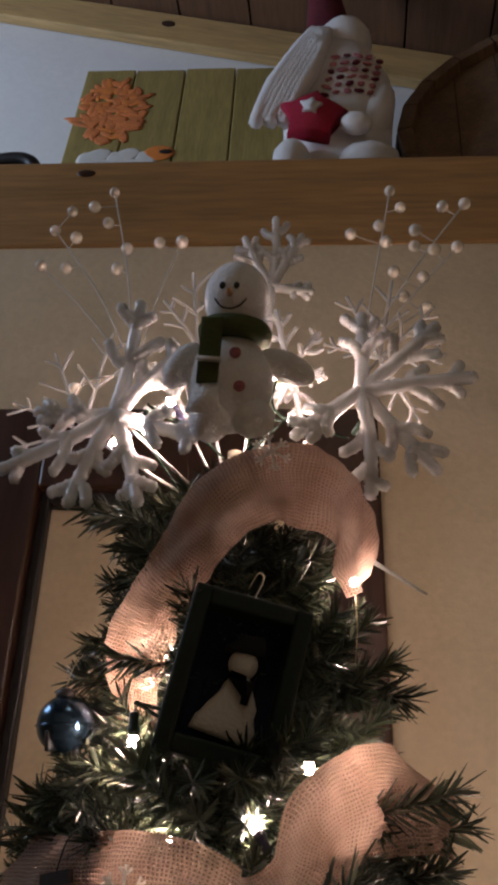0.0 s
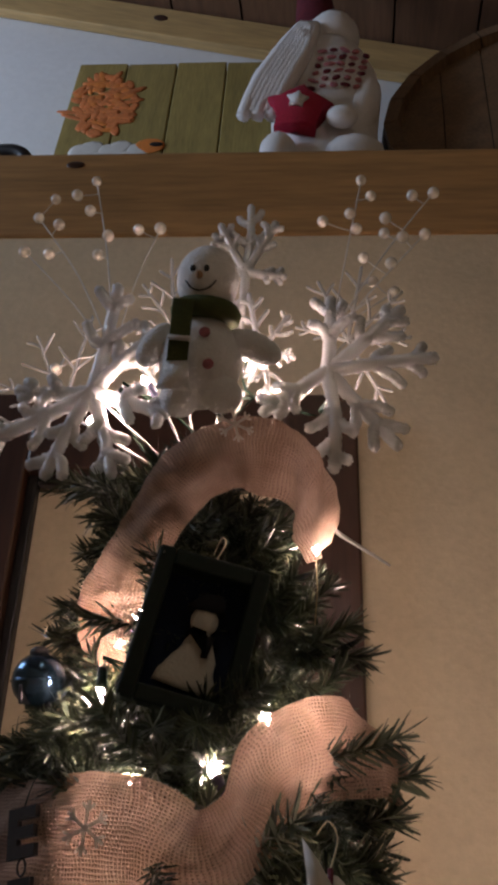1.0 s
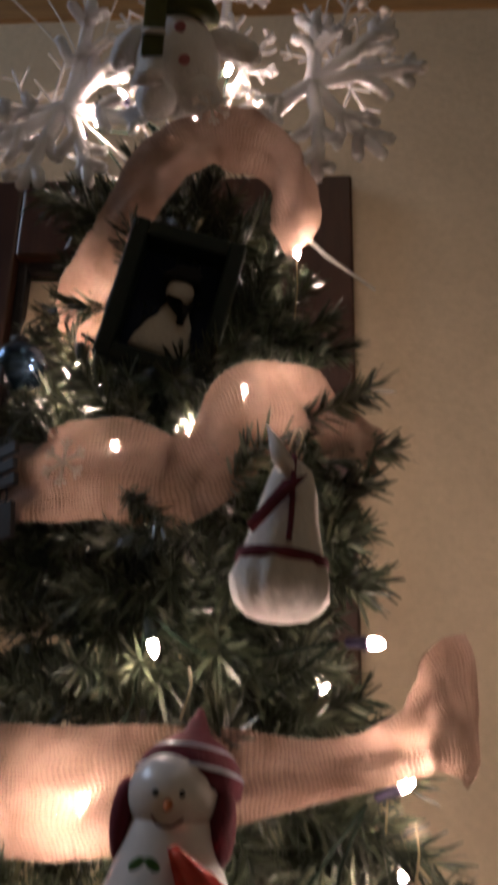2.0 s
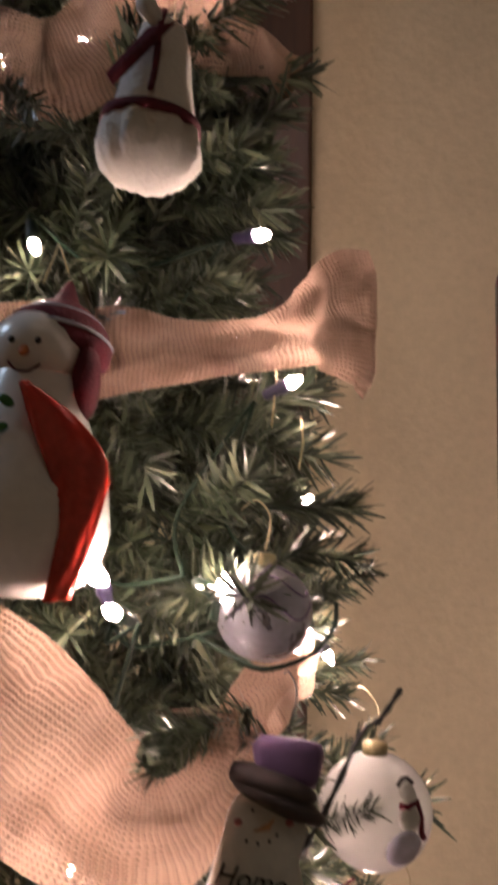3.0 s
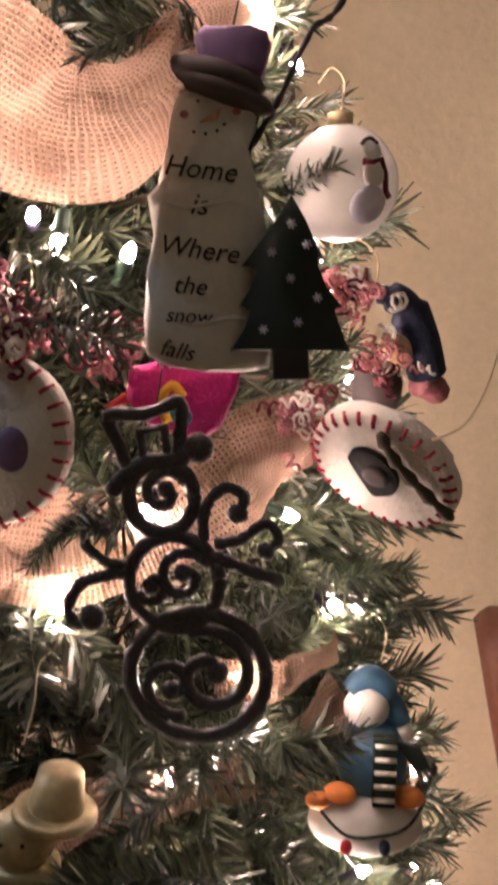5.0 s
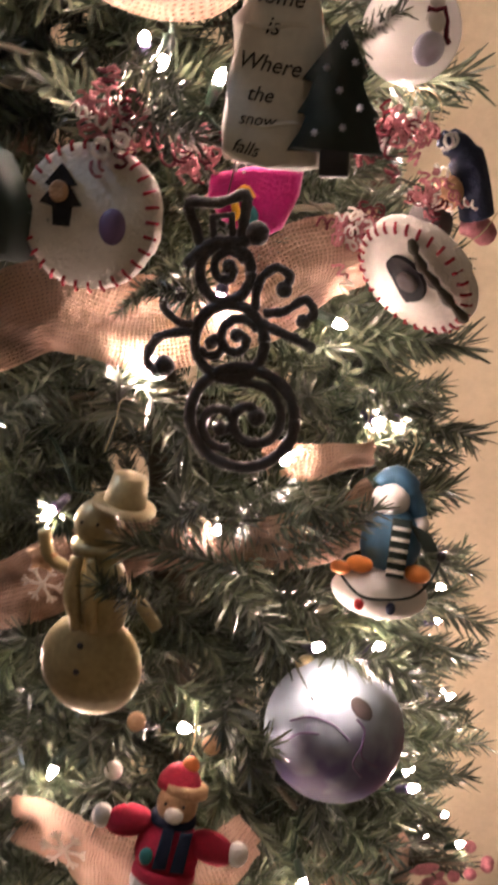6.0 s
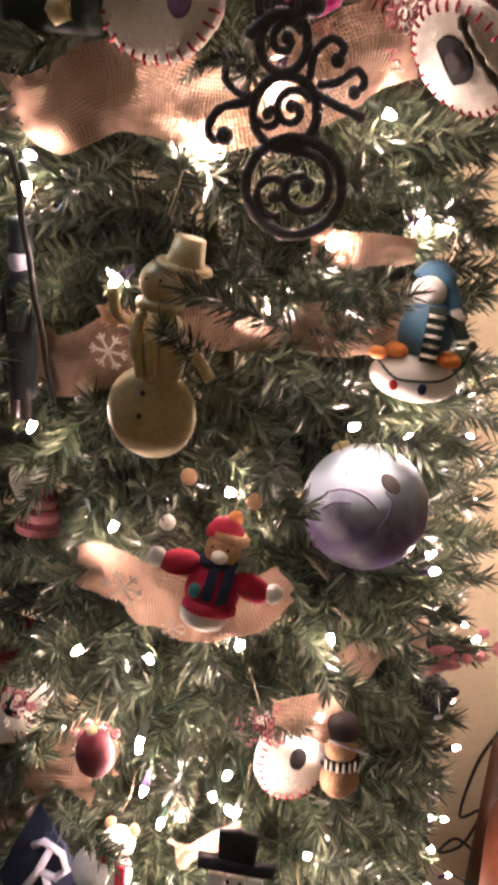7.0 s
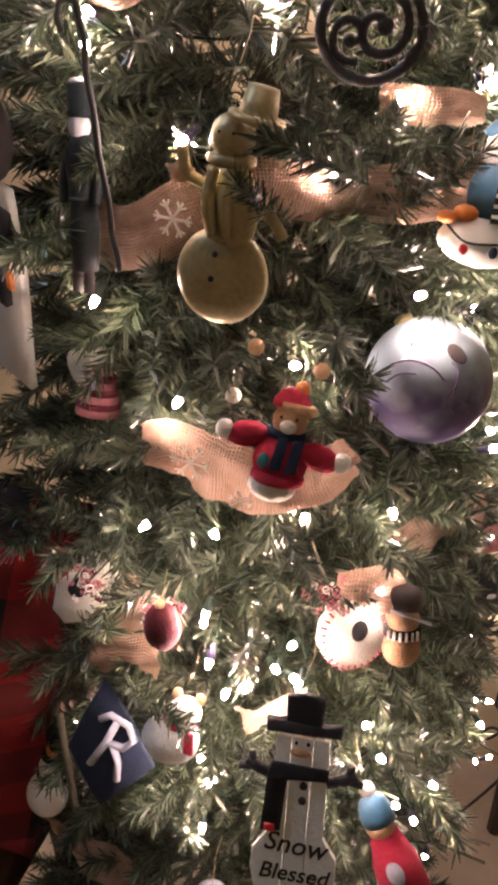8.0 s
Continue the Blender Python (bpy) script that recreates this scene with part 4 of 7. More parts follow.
def frosted_ball():
    t = ornament("frosted_ball", (0.157, -0.14, 1.197), "frosted white glass ball with violet swirls", "ball ornament", room=0.022, hang=(0, 0, 0.026))
    part("globe", ball(B(), (0, 0, 0), 0.0205, 32, 20), mat("violet_frost", (0.40, 0.385, 0.45), 0.3, var=0.3, scale=60, coat=0.6, transmit=0.6, bump=0.05), t)
    part("cap", lathe(B(), [(0.005, 0.019), (0.005, 0.024), (0.002, 0.025)], 14), GOLD, t)
    for k in range(3):
        pts = []
        for s in range(14):
            a = -2.6 + s * 0.16
            th = 0.5 + k * 0.45 + 0.25 * math.sin(s * 0.6 + k)
            pts.append((0.0207 * math.cos(a) * math.sin(th), 0.0207 * math.sin(a) * math.sin(th), 0.0207 * math.cos(th)))
        part("swirl", tube(B(), pts, 0.0005, 5), PURPLE, t)


def home_snowman():
    t = ornament("wooden_snowman", (0.160, -0.195, 1.089), "white wooden snowman with handwritten words, violet hat and small tree", "ornament", ry=0, rz=6, rx=-10, room=0.030, hang=(0.012, 0, 0.070), thread=BLACK)
    body = [(-0.0084, 0.0480), (-0.0104, 0.040), (-0.0118, 0.034), (-0.0158, 0.022), (-0.0160, 0.013), (-0.0188, 0.0), (-0.0222, -0.0128), (-0.0246, -0.0286), (-0.0243, -0.041), (-0.017, -0.0456), (-0.004, -0.048), (0.011, -0.049), (0.0194, -0.0476), (0.0206, -0.036), (0.0212, -0.020), (0.0204, 0.0), (0.0178, 0.0162), (0.0152, 0.0278), (0.0144, 0.038), (0.0155, 0.044), (0.014, 0.049)]
    bm = slab(B(), body, 0.012, 0.0042)
    for z in (0.010, -0.030):
        tube(bm, spline([(-0.0165, -0.0048, z + 0.002), (-0.006, -0.0058, z - 0.001), (0.008, -0.0056, z + 0.0005), (0.019, -0.0046, z - 0.003)], 4), 0.0011, 6)
    part("body", bm, WOOD_W, t)
    hat = part("hat", slab(B(), [(0.0, 0.055), (0.021, 0.051), (0.0225, 0.056), (0.0245, 0.062), (0.0235, 0.0660), (0.017, 0.0675), (0.002, 0.0690), (-0.0015, 0.0655)], 0.014, 0.003), PURPLE, t)
    for k, (x, z, rx_, rz_, a) in enumerate(((0.005, 0.0525, 0.0180, 0.0055, 0.30), (0.0075, 0.0475, 0.0190, 0.0048, 0.42))):
        part("brim" if k == 0 else "brim_fold", ball(B(), (x, -0.003, z), (rx_, 0.010, rz_), 24, 12, Matrix.Rotation(a, 4, "Y")), CHARCOAL, hat)
    part("nose", slab(B(), [(-0.003, 0.030), (0.005, 0.0345), (0.003, 0.0305)], 0.001, 0, Matrix.Translation((0.002, -0.0063, 0.007))), SKIN, t, smooth=False)
    for x, z in ((-0.003, 0.037), (0.003, 0.038), (-0.005, 0.027), (-0.001, 0.0262), (0.003, 0.0270), (0.0055, 0.029)):
        part("dot", ball(B(), (x + 0.002, -0.0062, z + 0.007), (0.0006, 0.0004, 0.0006), 8, 5), INK, t)
    for x in (-0.008, 0.010):
        part("cheek", ball(B(), (x + 0.002, -0.0061, 0.040), (0.0016, 0.0004, 0.0013), 10, 5), PINKSTUFF, t)
    for text, x, z, size, lean in (("Home", -0.002, 0.0185, 0.0100, 9), ("is", -0.003, 0.0065, 0.0105, 9), ("Where", -0.004, -0.0085, 0.0098, 10), ("the", -0.0075, -0.0205, 0.0090, 8), ("snow", -0.0085, -0.0305, 0.0075, 6), ("falls", -0.0135, -0.0425, 0.0082, 14)):
        words(text, size, INK, t, pose(x, -0.0064, z, 0, lean, 0))
    mt = part("mini_tree", slab(B(), [(0.0294, 0.011), (0.034, 0.002), (0.0395, -0.0105), (0.0350, -0.0115), (0.0400, -0.020), (0.0455, -0.0275), (0.0405, -0.028), (0.0480, -0.043), (0.030, -0.0415), (0.006, -0.041), (0.0165, -0.0265), (0.010, -0.0255), (0.0192, -0.0125), (0.0115, -0.0120), (0.022, 0.0005)], 0.009, 0.0015, Matrix.Translation((0, -0.0075, 0))), DKGREEN, t)
    part("trunk", box(B(), (0.027, -0.0075, -0.046), (0.013, 0.009, 0.012), bevel=0.001), BLACK, mt)
    for x, z in ((0.029, 0.001), (0.022, -0.008), (0.034, -0.006), (0.028, -0.017), (0.018, -0.034), (0.037, -0.024), (0.030, -0.032)):
        for a in (0.2, 1.25, 2.3):
            part("painted_star", box(B(), (x, -0.0122, z), (0.0034, 0.0004, 0.0006), Matrix.Rotation(a, 4, "Y")), LILAC, mt)
    part("twig_arm", tube(B(), spline([(0.0155, 0.0, 0.028), (0.028, 0.004, 0.048), (0.039, 0.008, 0.069), (0.047, 0.010, 0.075), (0.0555, 0.012, 0.086)], 6), [0.0008 + 0.0003 * (i % 3) for i in range(25)], 5), BLACK, t)
    part("twig_arm", tube(B(), spline([(-0.0115, 0.0, 0.040), (-0.0155, 0.003, 0.052), (-0.0205, 0.005, 0.064)], 5), 0.0013, 5), BLACK, t)
    KEEP.append((t.matrix_world @ Vector((0.03, 0, -0.02)), 0.022))


def painted_globe():
    t = ornament("painted_globe", (0.205, -0.085, 1.102), "frosted white glass globe painted with a snowman in a red scarf", "ball ornament", room=0.027, hang=(0, 0, 0.03), rz=12)
    part("globe", ball(B(), (0, 0, 0), 0.0265, 36, 24), FROST, t)
    part("cap", lathe(B(), [(0.006, 0.025), (0.006, 0.031), (0.002, 0.032)], 14), GOLD, t)
    r = 0.0268

    def on(x, z):
        return (x, -math.sqrt(max(0, r * r - x * x - z * z)), z)
    for x, z, s in ((0.010, 0.014, 0.0048), (0.0095, 0.004, 0.0058), (0.007, -0.009, 0.0088)):
        p = Vector(on(x, z))
        part("painted_snowball", ball(B(), p * 0.985, (s, s * 0.22, s), 18, 10, p.to_track_quat("-Y", "Z").to_matrix().to_4x4()), LILAC if s > 0.008 else WOOD_W, t)
    part("painted_scarf", tube(B(), [on(x, z) for x, z in ((0.005, 0.0095), (0.009, 0.0085), (0.014, 0.010), (0.0155, 0.004), (0.0155, -0.003), (0.0175, -0.006))], 0.0015, 6), DKRED, t)
    part("painted_hat", tube(B(), spline([on(x, z) for x, z in ((0.0055, 0.0165), (0.0075, 0.0185), (0.0105, 0.019), (0.0135, 0.0165))], 4), 0.0010, 6), CHARCOAL, t)


def pink_bird():
    t = ornament("felt_bird", (0.141, -0.165, 1.019), "bright magenta felt bird with a yellow and green wing", "ornament", rz=5, room=0.024, hang=None)
    part("body", slab(B(), [(-0.022, 0.016), (-0.024, 0.004), (-0.017, -0.006), (-0.006, -0.012), (0.004, -0.015), (0.014, -0.010), (0.022, 0.006), (0.024, 0.018), (0.0, 0.020)], 0.012, 0.003), MAGENTA, t)
    part("wing", tube(B(), spline([(-0.007, -0.0072, -0.005), (-0.009, -0.0072, 0.004), (-0.004, -0.0072, 0.010), (0.000, -0.0072, 0.005)], 5), 0.0021, 6), YELLOW, t)
    part("feather", ball(B(), (-0.0015, -0.0075, -0.002), (0.0042, 0.002, 0.0055), 14, 8, Matrix.Rotation(-0.6, 4, "Y")), TEAL, t)
    part("beak", lathe(B(), [(0.003, 0), (0.0005, 0.012)], 8, Matrix.Translation((-0.023, 0, 0.004)) @ Matrix.Rotation(-1.9, 4, "Y")), RED, t)


def yarn_bow(place, size, count, seed):
    """A tuft of pink and white curled yarn."""
    t = thing("yarn_bow", pose(*place), "frayed pink and white yarn bow", "bow", "yarn bows")
    r = random.Random(seed)
    for k in range(count * 2):
        c = Vector((r.gauss(0, 0.5), r.gauss(0, 0.3), r.gauss(0, 0.42))) * size
        ax = Vector((r.gauss(0, 1), r.gauss(0, 1), r.gauss(0, 1))).normalized()
        u = ax.orthogonal().normalized()
        w = ax.cross(u)
        rad, pitch = size * r.uniform(0.10, 0.20), size * r.uniform(0.05, 0.12)
        pts = [c + (u * math.cos(q) + w * math.sin(q)) * rad * r.uniform(0.8, 1.2) + ax * pitch * q * 0.5 for q in np.linspace(0, 11, 22)]
        part("curl", tube(B(), pts, size * 0.045, 5), (PINKSTUFF, FELT_W, PINKSTUFF, DKRED)[k % 4], t)
    part("tie", tube(B(), [(0, 0, 0), (AX - place[0]) * 0.2 * Vector((1, 0, 0)) + Vector((0, 0.04, 0.01))], 0.001, 4), WIRE_BROWN, t)
    KEEP.append((Vector(place), size * 0.6))


def felt_round(place, r, rz, rx, ry, label, motif):
    t = ornament("felt_ornament", place, label, "ornament", ry=ry, rz=rz, rx=rx, room=r * 0.95, hang=(0, 0, r))
    outline = [((r * (1 + 0.03 * math.sin(3 * a))) * math.cos(a), (r * (0.98 + 0.04 * math.cos(2 * a))) * math.sin(a)) for a in np.linspace(0, 2 * math.pi, 33)[:-1]]
    part("disc", slab(B(), outline, 0.010, 0.003), FELT_W, t)
    n = 30
    for k in range(n):
        a = 2 * math.pi * k / n
        part("stitch", tube(B(), [(r * 1.01 * math.cos(a), -0.003, r * 0.99 * math.sin(a)), (r * 0.93 * math.cos(a), -0.0056, r * 0.92 * math.sin(a)), (r * 0.86 * math.cos(a), -0.0056, r * 0.85 * math.sin(a))], 0.0009, 5), STITCH, t)
    if motif == "tree":
        s = r * 0.40
        p = part("felt_tree", slab(B(), [(0, s), (0.55 * s, 0.35 * s), (0.3 * s, 0.3 * s), (0.75 * s, -0.3 * s), (0.4 * s, -0.35 * s), (0.35 * s, -s), (-0.2 * s, -s), (-0.25 * s, -0.4 * s), (-0.75 * s, -0.3 * s), (-0.35 * s, 0.2 * s), (-0.6 * s, 0.3 * s)], 0.003, 0, Matrix.Translation((-r * 0.38, -0.0062, r * 0.24))), BLACKFELT, t, smooth=False)
        part("button", lathe(B(), [(0.0050, 0), (0.0053, 0.0014), (0.0042, 0.0024), (0.002, 0.002)], 18, Matrix.Translation((-r * 0.38, -0.0078, r * 0.28)) @ Matrix.Rotation(math.radians(90), 4, "X")), SKIN, p)
        part("plum_patch", ball(B(), (r * 0.38, -0.005, -r * 0.1), (r * 0.2, 0.003, r * 0.24), 14, 8), PURPLE, t)
    elif motif == "heart":
        p = part("felt_heart", slab(B(), [(p.x * r, p.z * r) for p in spline([(0.30, 0, -0.34), (0.40, 0, -0.02), (0.22, 0, 0.26), (-0.10, 0, 0.34), (-0.34, 0, 0.20), (-0.36, 0, -0.06), (-0.12, 0, -0.20), (0.28, 0, -0.36)], 4)[:-1]], 0.003, 0, Matrix.Translation((-r * 0.1, -0.0062, 0))), BLACKFELT, t, smooth=False)
        part("button", lathe(B(), [(0.0058, 0), (0.0062, 0.0014), (0.0048, 0.0026), (0.002, 0.002)], 18, Matrix.Translation((-r * 0.05, -0.0078, r * 0.05)) @ Matrix.Rotation(math.radians(90), 4, "X")), CHARCOAL, p)
        part("twig", tube(B(), spline([(-0.5 * r, -0.008, 0.72 * r), (-0.1 * r, -0.009, 0.55 * r), (0.4 * r, -0.0095, 0.50 * r), (0.95 * r, -0.008, 0.42 * r)], 5), [0.0016 + 0.0008 * (i % 3) for i in range(16)], 6), WIRE_BROWN, t)
    else:
        part("patch", ball(B(), (0.1 * r, -0.005, 0.1 * r), (r * 0.24, 0.003, r * 0.3), 14, 8), BLACKFELT, t)
    return t


def navy_hat_figure():
    t = ornament("elf_ornament", (0.232, -0.06, 1.022), "small elf ornament in a navy stocking hat with a pink cuff", "ornament", room=0.022, hang=(-0.012, 0, 0.03))
    part("hat", tube(B(), spline([(-0.010, 0, 0.026), (0.002, -0.003, 0.020), (0.010, -0.004, 0.004), (0.017, -0.002, -0.018)], 6), [0.005] * 3 + [0.008] * 5 + [0.0105] * 11, 12), NAVY, t)
    part("cuff", tube(B(), spline([(0.010, -0.004, -0.022), (0.020, -0.003, -0.026), (0.026, 0.002, -0.030)], 4), 0.0075, 10), PINKSTUFF, t)
    part("face", ball(B(), (-0.005, -0.006, -0.004), (0.009, 0.009, 0.010), 16, 10), SKIN, t)
    part("coat", ball(B(), (-0.012, 0.0, -0.022), (0.014, 0.012, 0.016), 16, 10), CHARCOAL, t)


def dark_figure():
    t = ornament("dark_cottage", (0.008, -0.205, 1.020), "very dark green fabric ornament with a gold flower", "ornament", room=0.034, hang=(0, 0, 0.036))
    part("body", slab(B(), [(-0.034, -0.024), (0.024, -0.026), (0.028, 0.0), (0.018, 0.026), (-0.006, 0.038), (-0.03, 0.024)], 0.022, 0.006), DKGREEN, t)
    part("flower", slab(B(), [((0.0085 if k % 2 else 0.006) * math.cos(k * 0.628), (0.0085 if k % 2 else 0.006) * math.sin(k * 0.628)) for k in range(10)], 0.004, 0.001, Matrix.Translation((0.008, -0.0125, -0.013))), GOLD, t)


def swirl_snowman():
    t = ornament("scroll_snowman", (0.143, -0.215, 0.964), "black glittered open scrollwork snowman ornament", "ornament", ry=-4, rz=4, rx=-12, room=0.03, hang=(0, 0, 0.066), thread=BLACK)

    def rod(name, pts, rad, parent=t, end=0.0):
        n = len(pts)
        bm = tube(B(), pts, [rad * (1 + 0.22 * noise.noise(Vector((i * 0.7, pts[0][0] * 99, pts[0][2] * 99)))) for i in range(n)], 8)
        if end:
            ball(bm, pts[-1], end, 12, 8)
        bmesh.ops.subdivide_edges(bm, edges=bm.edges, cuts=1)
        for v in bm.verts:
            v.co += Vector((noise.noise(v.co * 900), 0, noise.noise(v.co * 900 + Vector((5, 0, 0))))) * 0.0006
            v.co.y *= 0.75
        return part(name, bm, BLACK_GLIT, parent)

    def ring(name, cx, cz, rx_, rz_, rad):
        return rod(name, [(cx + rx_ * math.cos(a), 0, cz + rz_ * math.sin(a)) for a in np.linspace(0, 2 * math.pi, 33)], rad)

    def hook(name, cx, cz, r0, start, turns, rad, end, parent=t):
        """A curl that winds inwards and ends in a bead."""
        n = int(22 * abs(turns)) + 4
        pts = [(cx + r0 * (1 - 0.82 * i / n) * math.cos(start + turns * 6.283 * i / n), 0, cz + r0 * (1 - 0.82 * i / n) * math.sin(start + turns * 6.283 * i / n)) for i in range(n + 1)]
        return rod(name, pts, rad, parent, end)
    ring("belly_ring", 0.004, -0.038, 0.0262, 0.0245, 0.0031)
    hook("belly_scroll", 0.0085, -0.0385, 0.0185, 1.9, -1.25, 0.0027, 0.0046)
    hook("belly_scroll", -0.006, -0.041, 0.0125, 5.0, -1.1, 0.0025, 0.0040)
    ring("chest_ring", -0.001, -0.001, 0.0172, 0.0178, 0.0030)
    hook("chest_scroll", 0.003, 0.000, 0.0112, 0.4, 1.2, 0.0024, 0.0036)
    hook("chest_scroll", -0.009, -0.002, 0.0070, 3.4, 0.9, 0.0022, 0.0034)
    ring("head_ring", -0.002, 0.0315, 0.0125, 0.0135, 0.0029)
    hook("head_scroll", -0.001, 0.033, 0.0095, 0.3, 1.1, 0.0024, 0.0036)
    hat = rod("hat", spline([(-0.014, 0, 0.044), (-0.0155, 0, 0.052), (-0.0185, 0, 0.064), (-0.004, 0, 0.0635), (0.009, 0, 0.0665), (0.0078, 0, 0.056), (0.0065, 0, 0.047)], 4), 0.0027)
    rod("hat_band", [(-0.007, 0, 0.046), (-0.0075, 0, 0.057), (0.002, 0, 0.058), (0.002, 0, 0.047)], 0.0020, hat)
    rod("brim", spline([(-0.021, 0, 0.035), (-0.016, 0, 0.040), (-0.006, 0, 0.0455), (0.006, 0, 0.0455), (0.014, 0, 0.049)], 4), 0.0032, hat, 0.0058)
    rod("arm", spline([(-0.016, 0, 0.004), (-0.028, 0, 0.0035), (-0.037, 0, 0.001), (-0.043, 0, -0.008), (-0.040, 0, -0.014), (-0.034, 0, -0.012)], 6), 0.0025, t, 0.0052)
    rod("arm_curl", spline([(-0.018, 0, 0.007), (-0.026, 0, 0.009), (-0.033, 0, 0.016), (-0.031, 0, 0.024), (-0.025, 0, 0.022)], 6), 0.0022, t, 0.0036)
    rod("arm", spline([(0.013, 0, 0.008), (0.022, 0, 0.004), (0.030, 0, 0.000), (0.038, 0, -0.004)], 6), 0.0026, t, 0.0030)
    rod("arm_curl", spline([(0.012, 0, 0.014), (0.014, 0, 0.026), (0.022, 0, 0.033), (0.029, 0, 0.029), (0.026, 0, 0.023)], 6), 0.0023, t, 0.0040)
    rod("arm_curl", spline([(0.016, 0, 0.012), (0.026, 0, 0.013), (0.036, 0, 0.018), (0.040, 0, 0.012), (0.035, 0, 0.008)], 6), 0.0022, t, 0.0036)


def gold_snowman():
    t = ornament("gold_snowman", (0.084, -0.262, 0.836), "dull gold metal snowman ornament with a hat and scarf", "ornament", ry=4, rz=4, rx=-10, room=0.026, hang=(0, 0, 0.078))
    part("belly", ball(B(), (0, 0, -0.035), (0.0272, 0.012, 0.0285), 30, 18), GOLD, t)
    part("chest", ball(B(), (0.002, 0.0, 0.002), (0.0158, 0.011, 0.027), 24, 14), GOLD, t)
    part("head", ball(B(), (0.0, -0.001, 0.042), (0.0125, 0.011, 0.0125), 24, 14), GOLD, t)
    hat = part("hat", lathe(B(), [(0.0015, 0.070), (0.0085, 0.069), (0.0105, 0.056), (0.011, 0.052)], 20, Matrix.Translation((0.004, 0, 0)) @ Matrix.Rotation(0.15, 4, "Y")), GOLD, t)
    part("brim", lathe(B(), [(0.0125, 0.050), (0.0160, 0.052), (0.0155, 0.0545), (0.0125, 0.055)], 24, Matrix.Translation((0.004, 0, 0)) @ Matrix.Rotation(0.15, 4, "Y")), GOLD, hat)
    for z, x in ((-0.020, -0.002), (-0.034, -0.003)):
        part("button_hole", ball(B(), (x, -0.0128 if z < -0.03 else -0.0118, z), (0.0018, 0.001, 0.0018), 10, 6), INK, t)
    for x in (-0.004, 0.004):
        part("eye", ball(B(), (x - 0.001, -0.0115, 0.045), (0.0009, 0.0006, 0.0009), 8, 5), INK, t)
    for x, b in ((-0.007, 0.2), (0.001, -0.15)):
        part("scarf_tail", tube(B(), spline([(x, -0.009, 0.026), (x - 0.003 * b, -0.0135, 0.010), (x + 0.003, -0.0135, -0.010)], 5), [0.0034] * 4 + [0.0042] * 4 + [0.003] * 3, 8), GOLD, t)
    part("scarf", lathe(B(), [(0.010, 0.026), (0.0138, 0.028), (0.0135, 0.032), (0.010, 0.033)], 22, Matrix.Diagonal((1, 0.85, 1, 1))), GOLD, t)
    part("arm", tube(B(), spline([(-0.012, 0, 0.014), (-0.024, -0.002, 0.020), (-0.028, -0.002, 0.034)], 5), 0.0034, 8), GOLD, t)
    part("arm", tube(B(), spline([(0.014, 0, 0.012), (0.026, -0.002, 0.002), (0.034, -0.002, -0.008)], 5), 0.0034, 8), GOLD, t)
    star = [((0.009 if k % 2 == 0 else 0.0045) * math.sin(k * math.pi / 5), (0.009 if k % 2 == 0 else 0.0045) * math.cos(k * math.pi / 5)) for k in range(10)]
    part("star", slab(B(), star, 0.003, 0.0006, Matrix.Translation((-0.028, -0.003, 0.020))), SKIN, t)


def blue_snowman():
    t = ornament("resin_snowman", (0.215, -0.122, 0.812), "white resin snowman with blue hat, striped scarf and painted lights", "ornament", ry=6, rz=6, rx=-24, room=0.028, hang=(0.005, 0, 0.052))
    part("base", ball(B(), (0, 0, -0.030), (0.030, 0.019, 0.0165), 28, 16), CERAMIC_W, t)
    part("head", ball(B(), (-0.002, -0.002, 0.028), (0.012, 0.012, 0.011), 22, 14), CERAMIC_W, t)
    part("coat", ball(B(), (0.002, 0, 0.002), (0.019, 0.015, 0.022), 24, 14), BLUE, t)
    hat = part("hat", tube(B(), spline([(-0.009, 0, 0.034), (-0.001, 0, 0.042), (0.010, 0, 0.034), (0.017, 0, 0.020)], 6), [0.0078] * 6 + [0.0080] * 6 + [0.0055] * 7, 12), BLUE, t)
    part("pompom", ball(B(), (0.018, 0, 0.016), 0.0055, 14, 10), CERAMIC_W, hat)
    sc = part("scarf", slab(B(), [(0.000, 0.018), (0.012, 0.018), (0.012, -0.018), (0.001, -0.018)], 0.005, 0.001, Matrix.Translation((0, -0.016, 0))), DKGREEN, t)
    for k in range(5):
        part("stripe", box(B(), (0.0063, -0.0188, -0.014 + k * 0.0065), (0.011, 0.001, 0.0022)), FELT_W, sc)
    part("scarf_end", slab(B(), [(0.010, 0.016), (0.024, 0.012), (0.030, 0.002), (0.022, 0.000)], 0.005, 0.001, Matrix.Translation((0, -0.014, 0))), DKGREEN, sc)
    for x, s in ((-0.015, 1), (0.020, 1), (-0.026, 0.8)):
        part("glove", ball(B(), (x, -0.010, -0.014 - (0.004 if s < 1 else 0)), (0.0085 * s, 0.008 * s, 0.0055 * s), 14, 8), ORANGE, t)
    w = part("light_string", tube(B(), spline([(-0.026, -0.009, -0.022), (-0.012, -0.0185, -0.032), (0.006, -0.0192, -0.031), (0.020, -0.014, -0.027), (0.030, -0.004, -0.016), (0.034, 0.0, -0.004)], 6), 0.0009, 5), DKGREEN, t)
    part("red_light", ball(B(), (-0.012, -0.0200, -0.037), (0.0032, 0.0026, 0.0038), 12, 8), RED, w)
    part("blue_light", ball(B(), (0.007, -0.0205, -0.036), (0.0030, 0.0026, 0.0040), 12, 8), NAVY, w)
    part("dark_light", ball(B(), (0.034, -0.001, -0.002), (0.0030, 0.0026, 0.0036), 12, 8), BLACK, w)


